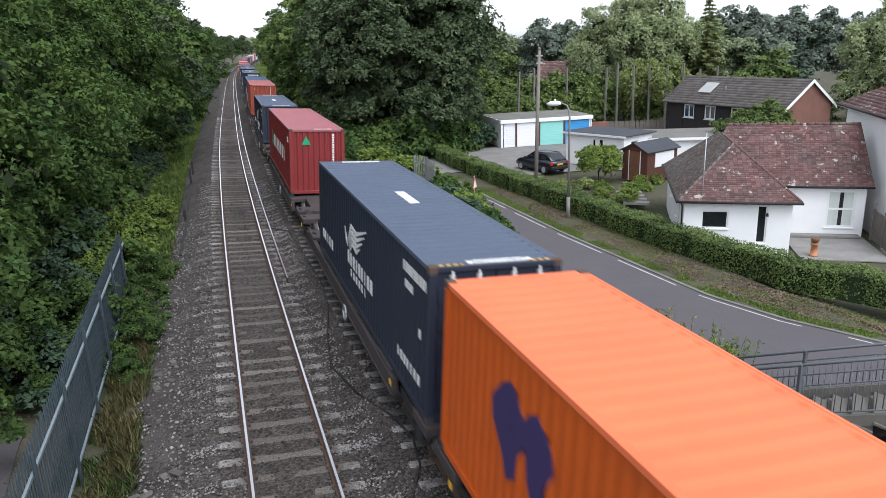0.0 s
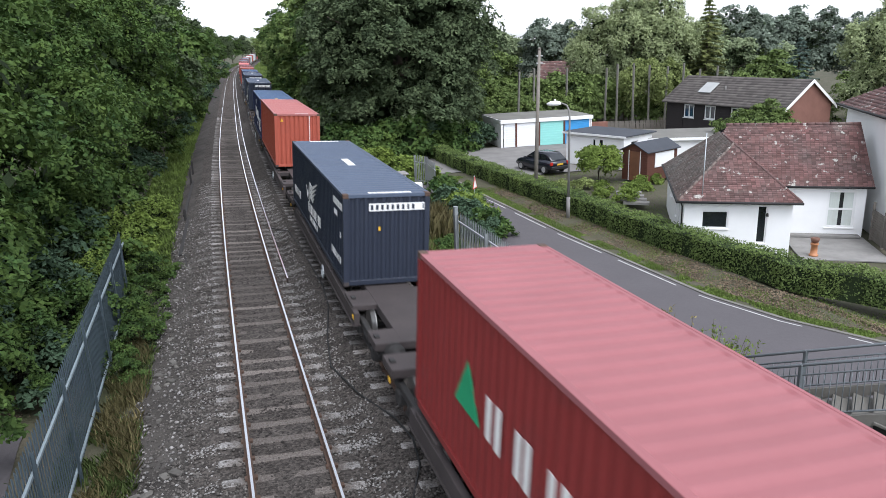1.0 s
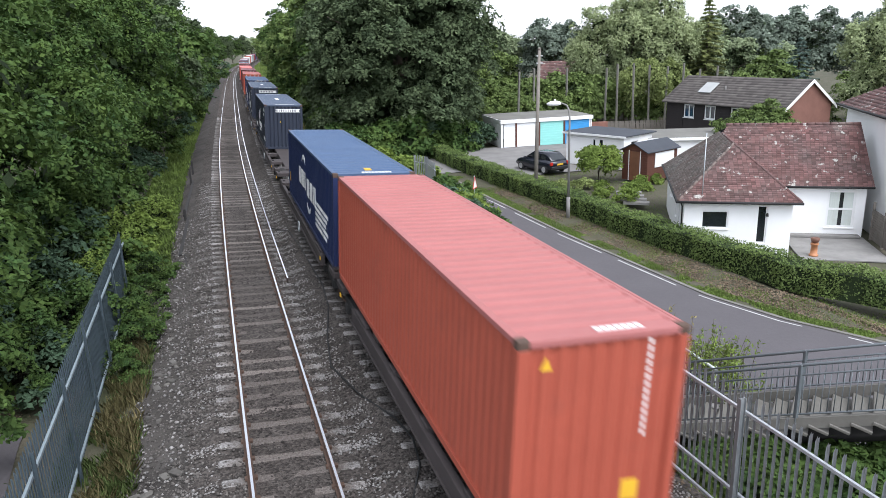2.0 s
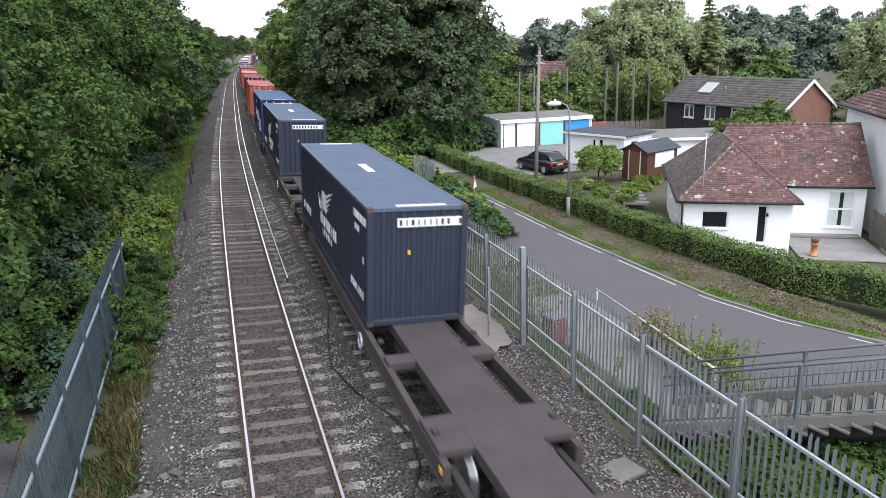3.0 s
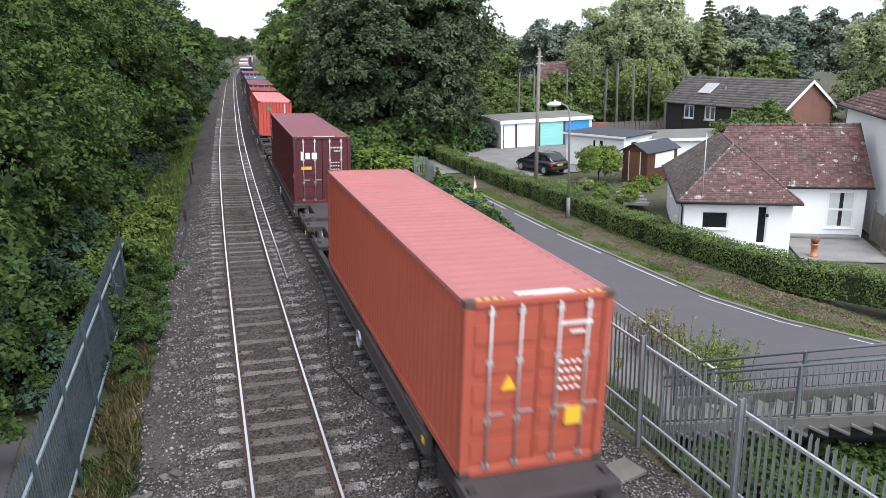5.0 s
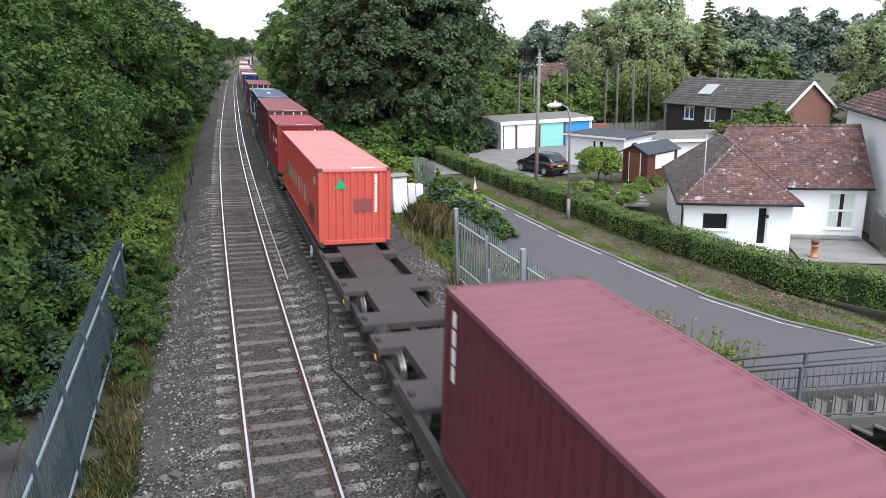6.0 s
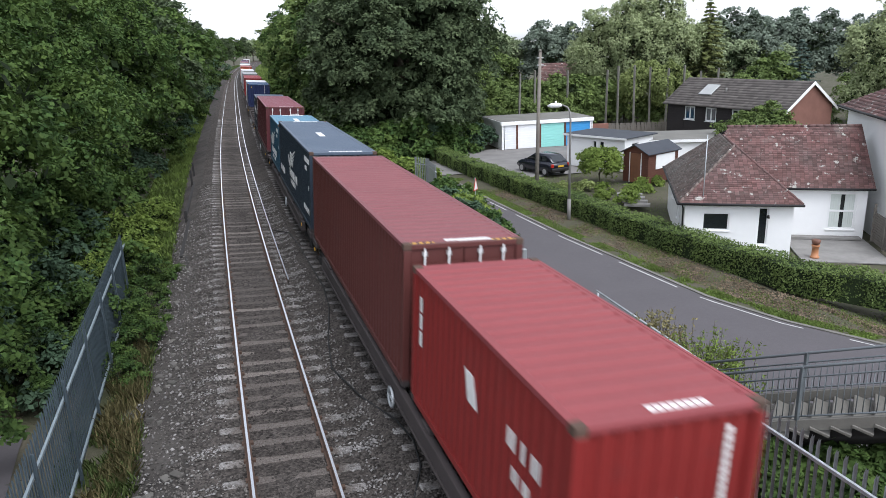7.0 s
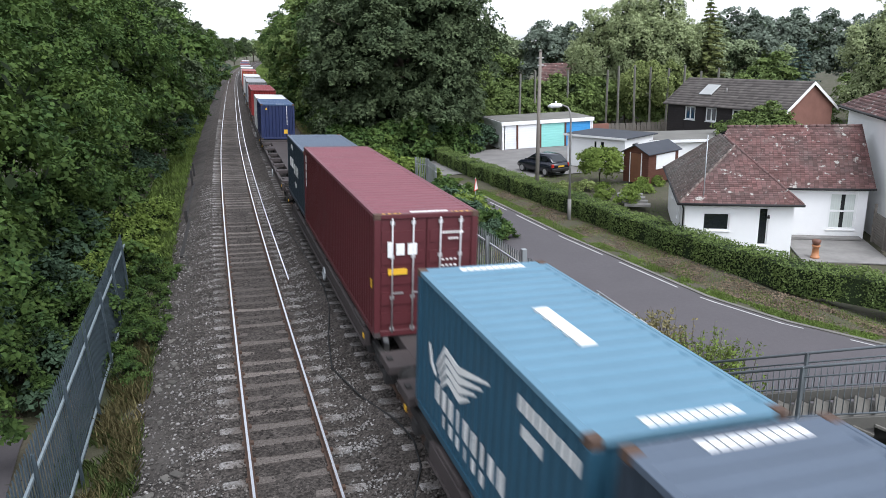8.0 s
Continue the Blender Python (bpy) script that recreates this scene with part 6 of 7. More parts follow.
    tiles("roof_tiles", B, (0, 1, 0), (-1, 0, t), [(0, 0), (y1, 0), (y1 + w / 2, w / 2 * ln), (w / 2, w / 2 * ln)], red, c, seed=3)
    tiles("roof_tiles", (w, y1, E), (1, 0, 0), (0, 1, t), [(0, 0), (X1 + 0.15 - w, 0), (X1 + 0.15 - w, D / 2 * ln), (-w / 2 + 0.3, D / 2 * ln), (-w / 2, w / 2 * ln)], red, c, seed=4)
    for a, b in ((A, Cc), (B, Cc), (Cc, (w / 2, y1 + w / 2, za)), ((w / 2 + 0.2, yr, zr), (X1 + 0.15, yr, zr))):
        a, b = Vector(a), Vector(b)
        n = max(2, int((b - a).length / 0.33))
        for k in range(n):
            p, q = a.lerp(b, k / n), a.lerp(b, (k + 0.93) / n)
            part("ridge_tile", tb([p + Vector((0, 0, 0.0)), q + Vector((0, 0, 0.014))], 0.085 if a.z > zr - 0.2 else 0.06, 7), moss if a.z < zr - 0.2 and a.x < 1 else red, c)
    # gutters and a downpipe
    for a, b in (((-0.05, -0.06, E - 0.04), (w + 0.05, -0.06, E - 0.04)), ((w + 0.06, y1 - 0.06, E - 0.04), (X1 + 0.15, y1 - 0.06, E - 0.04)), ((-0.06, -0.05, E - 0.04), (-0.06, y1 + D, E - 0.04))):
        part("gutter", tb([a, b], 0.055, 8), M["rubber"], c, "black half-round gutter")
    part("downpipe", tb([(w + 0.1, y1 - 0.02, E - 0.06), (w + 0.12, y1 + 0.2, E - 0.4), (w + 0.12, y1 + 0.22, 0.1)], 0.035, 8), M["rubber"], c)
    part("downpipe", tb([(0.12, 0.0, E - 0.06), (0.2, ov - 0.05, E - 0.3), (0.2, ov - 0.05, 0.1)], 0.035, 8), M["rubber"], c)
    part("wall_lamp", tb([(3.66, ov - 0.02, 1.95), (3.66, ov - 0.12, 1.97), (3.66, ov - 0.14, 1.85)], [0.02, 0.05, 0.06], 8), M["wagon_dark"], c)
    part("aerial_pole", tb([(1.0, 0.28, 2.3), (1.0, 0.2, E + 2.9)], 0.02, 6), M["galv_rail"], c)
    tagged(c, "white rendered cottage with a lichened red tile roof", "house")
    # patio, urn and panel fence beside it
    p = tagged(part("patio", bx(w + 0.2, X1, 0.0, y1 + ov - 0.02, 0.0, 0.06, 0.01), M["concrete"]), "grey concrete patio before the cottage window", "patio", kind="structure")
    p.matrix_basis = c.matrix_basis
    step = tagged(part("doorstep", bx(w + 0.1, X1 - 0.2, y1 - 0.1, y1 + ov - 0.01, 0.065, 0.2, 0.02), M["concrete"]), "grey concrete step below the cottage window", "step")
    step.matrix_basis = c.matrix_basis
    u = empty("chimney_pot_planter", c.matrix_basis @ Matrix.Translation((5.75, 0.55, 0.06)) @ Matrix.Diagonal((0.8, 0.8, 0.8, 1)))
    part("pot", tb([(0, 0, 0), (0, 0, 0.08), (0, 0, 0.1), (0, 0, 0.6), (0, 0, 0.62), (0, 0, 0.72)], [0.24, 0.24, 0.19, 0.16, 0.21, 0.21], 12), paint("terracotta", (0.45, 0.2, 0.09)), u)
    part("bowl", tb([(0, 0, 0.72), (0, 0, 0.8), (0, 0, 0.98), (0, 0, 1.02)], [0.1, 0.2, 0.24, 0.16], 12), paint("dark_clay", (0.16, 0.075, 0.05)), u, "dark clay bowl on top")
    tagged(u, "terracotta chimney pot used as a planter", "planter")
    f = empty("panel_fence", c.matrix_basis @ Matrix.Translation((X1 + 0.25, 0.6, 0)))
    for k in range(3):
        part("post", bx(-0.05, 0.05, k * 1.5 - 0.05, k * 1.5 + 0.05, 0, 1.5 + 0.15 * k, 0.008), M["grey_wood"], f)
    for k in range(2):
        for j in range(12):
            part("slat", bx(-0.015, 0.015, k * 1.5 + 0.055, k * 1.5 + 1.445, 0.08 + j * 0.115, 0.08 + j * 0.115 + 0.1), M["grey_wood"], f)
    tagged(f, "weathered wooden panel fence beside the patio", "fence")


M["tile_island"] = mat("clay_roof_tile", (0.185, 0.088, 0.080), 0.88, var=0.45, scale=0.75, col2=(0.115, 0.082, 0.076), stain=0.7, stain_col=(0.20, 0.175, 0.155), island=0.34, spots=3.2, bump=0.06, bscale=30)
M["tile_moss_island"] = mat("lichened_roof_tile", (0.18, 0.165, 0.145), 0.9, var=0.35, scale=0.5, col2=(0.165, 0.11, 0.095), stain=0.6, stain_col=(0.30, 0.29, 0.26), island=0.35, spots=5.0, bump=0.06, bscale=30)
cottage()


def tall_house():
    """The white two-storey house that joins the cottage."""
    h = empty("white_house", Matrix.Translation((18.2, 25.6, -1.93)) @ Matrix.Rotation(radians(-31), 4, "Z"))
    x0, x1, y0, y1, E = 9.3, 16.0, 2.0, 10.5, 5.5
    part("wall", bx(x0, x1, y0, y0 + 0.25, 0, E), M["render"], h)
    part("wall", bx(x0, x0 + 0.25, y0 + 0.26, y1, 0, E), M["render"], h)
    part("wall", bx(x1 - 0.25, x1, y0 + 0.26, y1, 0, E), M["render"], h)
    part("wall", bx(x0 + 0.26, x1 - 0.26, y1 - 0.25, y1, 0, E), M["render"], h)
    part("soffit", bx(x0 - 0.4, x1 + 0.4, y0 - 0.4, y1 + 0.4, E + 0.003, E + 0.1, 0.02), M["white_frame"], h)
    part("gutter", tb([(x0 - 0.44, y0 - 0.4, E + 0.12), (x0 - 0.44, y1 + 0.4, E + 0.12)], 0.06, 8), M["rubber"], h)
    q = [(x0 - 0.4, y0 - 0.4, E + 0.11), (x1 + 0.4, y0 - 0.4, E + 0.11), (x1 + 0.4, y1 + 0.4, E + 0.11), (x0 - 0.4, y1 + 0.4, E + 0.11)]
    top = ((x0 + x1) / 2, (y0 + y1) / 2, E + 2.5)
    for k in range(4):
        slope_deck(h, [q[k], q[(k + 1) % 4], top], "roof_slope")
    dx, dz, W = (x1 - x0) / 2 + 0.4, 2.39, y1 - y0 + 0.8
    ln = math.hypot(dx, dz)
    tiles("roof_tiles", (x0 - 0.4, y1 + 0.4, E + 0.13), (0, -1, 0), (dx, 0, dz), [(0, 0), (W, 0), (W / 2, ln)], M["tile_island"], h, 0.3, 0.22, 5)
    dy = W / 2
    ln = math.hypot(dy, dz)
    tiles("roof_tiles", (x0 - 0.4, y0 - 0.4, E + 0.13), (1, 0, 0), (0, dy, dz), [(0, 0), (2 * dx, 0), (dx, ln)], M["tile_island"], h, 0.3, 0.22, 6)
    part("wall_lamp", tb([(x0 - 0.01, 3.4, 4.1), (x0 - 0.2, 3.4, 4.12), (x0 - 0.22, 3.4, 4.0)], [0.03, 0.06, 0.08], 8), M["wagon_dark"], h)
    tagged(h, "tall white rendered house with a tiled roof", "house")


tall_house()


def garages():
    g = empty("garage_block", Matrix.Translation((22.9, 56.6, -1.4)) @ Matrix.Rotation(radians(-5), 4, "Z"))
    W = 8.3
    part("side_wall", bx(0, 0.15, 0, 5.5, 0, 2.12), M["render"], g)
    part("side_wall", bx(W - 0.15, W, 0, 5.5, 0, 2.12), M["render"], g)
    part("back_wall", bx(0.16, W - 0.16, 5.35, 5.5, 0, 2.12), M["render"], g)
    cols = [("white", (0.78, 0.79, 0.8)), ("white", (0.82, 0.82, 0.82)), ("turquoise", (0.30, 0.66, 0.60)), ("blue", (0.06, 0.30, 0.62))]
    edge = [0.16, 1.35, 3.45, 5.75, W - 0.16]
    for k, (nm, col) in enumerate(cols):
        a, b = edge[k] + 0.08, edge[k + 1] - 0.08
        bm = bmesh.new()
        prof = []
        for j in range(10):
            z = 0.03 + j * 0.2
            prof += [(0.05, z), (0.05, z + 0.17), (0.066, z + 0.18), (0.066, z + 0.195)]
        sheet(bm, [[(x, y, z) for y, z in prof] for x in (b, a)])
        part("garage_door", bm, mat(nm + "_door", col, 0.5, var=0.06, scale=1.0), g, nm + " ribbed garage door")
        part("pier", bx(edge[k + 1] - 0.08, edge[k + 1] + 0.08, 0.0, 0.14, 0, 2.05), M["brown_wood"] if k < 3 else M["render"], g, "dark door pier")
    part("fascia", bx(-0.08, W + 0.08, -0.1, 0.04, 2.06, 2.36, 0.01), M["white_frame"], g, "white fascia board")
    part("fascia", bx(-0.1, 0.0, 0.045, 5.55, 2.08, 2.36, 0.01), M["white_frame"], g)
    part("roof", bx(-0.02, W + 0.06, 0.05, 5.55, 2.14, 2.4, 0.01), M["old_felt"], g, "flat felt roof")
    tagged(g, "row of white garages with coloured doors", "garage")
    # low white garage with a dark mono-pitch roof
    s = empty("white_garage", Matrix.Translation((24.2, 47.3, -1.4)) @ Matrix.Rotation(math.atan2(-4.2, 1.8), 4, "Z"))
    L, D = 5.0, 3.4
    holes = [(2.35, 2.6, 1.1, 1.95), (2.9, 3.25, 1.1, 1.95)]
    holed_wall("wall", L, 2.25, holes, M["render"], s, Matrix.Identity(4), 0.15)
    for h in holes:
        window(s, Matrix.Identity(4), *h, 1, 1, False, 0.03)
    m2 = Matrix.Translation((L, 0.16, 0)) @ Matrix.Rotation(radians(90), 4, "Z")
    holed_wall("wall", D - 0.16, 2.25, [(0.7, 1.5, 1.0, 1.9)], M["render"], s, m2, 0.15)
    window(s, m2, 0.7, 1.5, 1.0, 1.9, 1, 1)
    part("wall", bx(0, 0.15, 0.16, D, 0, 2.25), M["render"], s)
    part("wall", bx(0.16, L - 0.16, D - 0.15, D, 0, 2.25), M["render"], s)
    part("roof", bx(-0.2, L + 0.25, -0.2, D + 0.2, 2.26, 2.36, 0.02), M["felt"], s, "dark felt roof")
    part("fascia", bx(-0.22, L + 0.27, -0.24, -0.205, 2.2, 2.34), M["white_frame"], s)
    tagged(s, "low white garage with a dark felt roof", "garage")
    # long low building with old grey roofing
    o = empty("outbuilding", Matrix.Translation((28.6, 44.2, -1.4)) @ Matrix.Rotation(radians(-20), 4, "Z"))
    part("wall", bx(0, 8.5, 0, 4.6, 0, 1.75), M["render"], o)
    part("roof", bx(-0.25, 8.8, -0.25, 4.8, 1.76, 1.88, 0.02), M["old_felt"], o, "weathered grey sheet roof")
    part("fascia", bx(-0.25, 8.8, -0.29, -0.255, 1.66, 1.86), M["white_frame"], o)
    tagged(o, "long low outbuilding with a weathered grey roof", "outbuilding")
    # garden shed of red-brown boards
    b = empty("garden_shed", Matrix.Translation((24.15, 39.6, -1.4)) @ Matrix.Rotation(radians(-70), 4, "Z"))
    w, d = 1.9, 3.1
    for k in range(14):
        z = 0.1 + k * 0.14
        part("board", bx(0, w, 0.0 + 0.003 * (k % 2), 0.03, z, z + 0.136), M["brown_wood"], b)
        part("board", bx(w - 0.03, w, 0.04, d, z, z + 0.136), M["brown_wood"], b)
    bm = bmesh.new()
    gv = [bm.verts.new(p) for p in ((0, 0.0, 2.06), (w, 0.0, 2.06), (w / 2, 0.0, 2.46), (0, 0.03, 2.06), (w, 0.03, 2.06), (w / 2, 0.03, 2.46))]
    for q in ((0, 1, 2), (5, 4, 3), (0, 3, 4, 1), (1, 4, 5, 2), (2, 5, 3, 0)):
        bm.faces.new([gv[i] for i in q])
    part("gable", bm, M["brown_wood"], b)
    part("side_wall", bx(0, 0.03, 0.04, d, 0.1, 2.06), M["brown_wood"], b)
    part("back_wall", bx(0.04, w - 0.04, d - 0.03, d, 0.1, 2.06), M["brown_wood"], b)
    dr = part("door", bx(0.55, 1.35, -0.03, -0.004, 0.12, 1.95, 0.006), mat("shed_door_wood", (0.19, 0.085, 0.045), 0.7, scale=1.5), b, "warm brown boarded door")
    for x in (0.5, 1.36):
        part("door_trim", bx(x, x + 0.05, -0.04, -0.004, 0.1, 2.0), M["white_frame"], dr)
    wm = Matrix.Translation((w, 0.4, 0)) @ Matrix.Rotation(radians(90), 4, "Z")
    bm = bx(0.35, 2.3, -0.05, -0.003, 0.95, 1.85, 0.01)
    o2 = part("shutter", bm, M["white_frame"], b, "white boarded window shutter")
    o2.matrix_basis = wm
    slope_deck(b, [(-0.15, -0.2, 1.98), (-0.15, d + 0.2, 1.98), (w / 2, d + 0.2, 2.52), (w / 2, -0.2, 2.52)], "roof_slope", M["felt"])
    slope_deck(b, [(w + 0.15, -0.2, 1.98), (w + 0.15, d + 0.2, 1.98), (w / 2, d + 0.2, 2.52), (w / 2, -0.2, 2.52)], "roof_slope", M["felt"])
    tagged(b, "red-brown boarded garden shed with a dark roof", "shed")


garages()


def black_house():
    """Dark weatherboarded upper storey under a brown tiled roof, brick gable end."""
    o, e2 = Vector((36.9, 53.2)), Vector((38.9, 41.9))
    d = e2 - o
    L = d.length + 0.0
    h = empty("boarded_house", Matrix.Translation((o.x, o.y, -2.6)) @ Matrix.Rotation(math.atan2(d.y, d.x), 4, "Z"))
    E, D = 4.85, 5.2
    holes = [(1.9, 3.0, E - 1.45, E - 0.35), (4.1, 5.2, E - 1.45, E - 0.35), (6.7, 7.9, E - 1.45, E - 0.35), (9.0, 9.6, E - 1.45, E - 0.35)]
    holed_wall("wall", L - 0.1, E, holes, M["black_wood"], h, Matrix.Identity(4), 0.2)
    for x in holes:
        window(h, Matrix.Identity(4), *x, 2, 1, False, 0.1)
    for k in range(22):
        z = E - 0.2 - k * 0.2
        for a, b in ((0, 1.85), (3.05, 4.05), (5.25, 6.65), (7.95, 8.95), (9.65, L - 0.1)):
            if a != 0 and E - 1.5 < z or a == 0:
                part("board", bx(a, b, -0.03, -0.003, z, z + 0.19), M["black_wood"], h)
    part("wall", bx(0, 0.2, 0.21, D, 0, E), M["brick"], h)
    part("wall", bx(0.21, L - 0.31, D - 0.2, D, 0, E), M["brick"], h)
    zr = E + 1.75
    bm = bmesh.new()
    pts = [(L - 0.3, 0, 0), (L - 0.3, D, 0), (L - 0.3, D, E), (L - 0.3, D / 2, zr - 0.12), (L - 0.3, 0, E)]
    f = bm.faces.new([bm.verts.new(p) for p in pts])
    g = bmesh.ops.extrude_face_region(bm, geom=[f])
    for v in g["geom"]:
        if isinstance(v, bmesh.types.BMVert):
            v.co.x += 0.3
    bmesh.ops.recalc_face_normals(bm, faces=bm.faces)
    part("gable_wall", bm, M["brick"], h, "red brick gable wall")
    ov = 0.35
    sl = 1.75 / (D / 2)
    ze = E - ov * sl
    slope_deck(h, [(-0.3, -ov, ze), (L + 0.2, -ov, ze), (L + 0.2, D / 2, zr), (-0.3, D / 2, zr)], "roof_slope")
    slope_deck(h, [(-0.3, D + ov, ze), (L + 0.2, D + ov, ze), (L + 0.2, D / 2, zr), (-0.3, D / 2, zr)], "roof_slope")
    ln = math.hypot(D / 2 + ov, zr - ze)
    tiles("roof_tiles", (-0.3, -ov, ze), (1, 0, 0), (0, D / 2 + ov, zr - ze), [(0, 0), (L + 0.5, 0), (L + 0.5, ln), (0, ln)], M["slate"], h, 0.36, 0.3, 9)
    for y0, s in ((-ov, 1), (D + ov, -1)):
        bm = bmesh.new()
        vs = [bm.verts.new(p) for p in ((L + 0.2, y0, ze - 0.22), (L + 0.24, y0, ze - 0.22), (L + 0.24, D / 2, zr - 0.2), (L + 0.2, D / 2, zr - 0.2), (L + 0.2, y0, ze + 0.02), (L + 0.24, y0, ze + 0.02), (L + 0.24, D / 2, zr + 0.04), (L + 0.2, D / 2, zr + 0.04))]
        for q in ((0, 1, 2, 3), (7, 6, 5, 4), (0, 4, 5, 1), (1, 5, 6, 2), (2, 6, 7, 3), (3, 7, 4, 0)):
            bm.faces.new([vs[i] for i in q])
        bmesh.ops.recalc_face_normals(bm, faces=bm.faces)
        part("barge_board", bm, M["white_frame"], h, "white barge board")
    rl = part("roof_light", bx(1.6, 2.9, 0, 1.3, 0.06, 0.14, 0.02), mat("rooflight_grey", (0.45, 0.46, 0.45), 0.4, scale=1), h, "pale grey roof light")
    rl.matrix_basis = Matrix.Translation((1.0, 0.75, E + 0.75 * sl)) @ Matrix.Rotation(math.atan(sl), 4, "X")
    part("vent_pipe", tb([(5.0, 1.2, E + 1.2 * sl - 0.1), (5.0, 1.2, E + 1.2 * sl + 0.35)], 0.07, 8), M["concrete"], h)
    tagged(h, "dark boarded house with a brown tile roof", "house")
    # far red roof among the trees
    q = empty("far_house", Matrix.Translation((38.5, 82.0, -1.2)) @ Matrix.Rotation(radians(-32), 4, "Z") @ Matrix.Diagonal((0.9, 0.9, 0.9, 1)))
    part("wall", bx(0, 9, 0, 6, 0, 4.2), M["brick"], q)
    slope_deck(q, [(-0.3, -0.3, 4.1), (9.3, -0.3, 4.1), (9.3, 3, 6.5), (-0.3, 3, 6.5)], "roof_slope")
    slope_deck(q, [(-0.3, 6.3, 4.1), (9.3, 6.3, 4.1), (9.3, 3, 6.5), (-0.3, 3, 6.5)], "roof_slope")
    tiles("roof_tiles", (-0.3, -0.3, 4.1), (1, 0, 0), (0, 3.3, 2.4), [(0, 0), (9.6, 0), (9.6, 4.08), (0, 4.08)], M["tile_island"], q, 0.4, 0.35, 11)
    part("chimney", bx(6.5, 7.1, 2.7, 3.3, 5.9, 7.4, 0.02), M["brick"], q)
    tagged(q, "brick house with a red tile roof among trees", "house")


black_house()


M["post_concrete"] = mat("old_concrete", (0.20, 0.19, 0.17), 0.95, var=0.4, scale=1.0, col2=(0.11, 0.11, 0.09), bump=0.08, bscale=30)


def posts_and_fence():
    rng = random.Random(17)
    spots = [(27.5, 63.5), (29.6, 64.5), (31.0, 66.5), (34.0, 66.0), (37.6, 64.6), (38.3, 63.5), (39.2, 62.0), (41.2, 62.3), (42.3, 61.2), (43.2, 59.8), (44.8, 59.5), (46.0, 58.6)]
    for x, y in spots:
        h = rng.uniform(5.6, 6.4)
        p = part("concrete_post", bx(-0.085, 0.085, -0.085, 0.085, -0.4, h, 0.015), M["post_concrete"])
        p.matrix_basis = pose(x, y, -1.45, rng.uniform(-1.5, 1.5), rng.uniform(-1.5, 1.5), rng.uniform(0, 40))
        tagged(p, "tall weathered concrete post standing among trees", "post", group="concrete posts")
    f = empty("garden_fence", Matrix.Translation((33.2, 58.2, -1.45)) @ Matrix.Rotation(radians(-22), 4, "Z"))
    proto = None
    for k in range(70):
        m = pose(k * 0.125, 0.0, 0, 0, rng.uniform(-1.2, 1.2), 0)
        if proto is None:
            proto = part("pale", bx(-0.05, 0.05, -0.012, 0.012, 0, 1.5), M["grey_wood"], f)
            proto.matrix_basis = m
        else:
            share("pale", proto, f, m)
    for z in (0.4, 1.2):
        part("rail", bx(0, 8.7, 0.015, 0.06, z, z + 0.08), M["grey_wood"], f)
    tagged(f, "weathered grey wooden garden fence", "fence")
    w = tagged(part("brick_wall", bx(0, 3.2, 0, 0.22, 0, 1.5, 0.01), M["brick"]), "low red brick wall beside the garages", "wall")
    w.matrix_basis = pose(30.8, 58.5, -1.45, 0, 0, -12)


posts_and_fence()


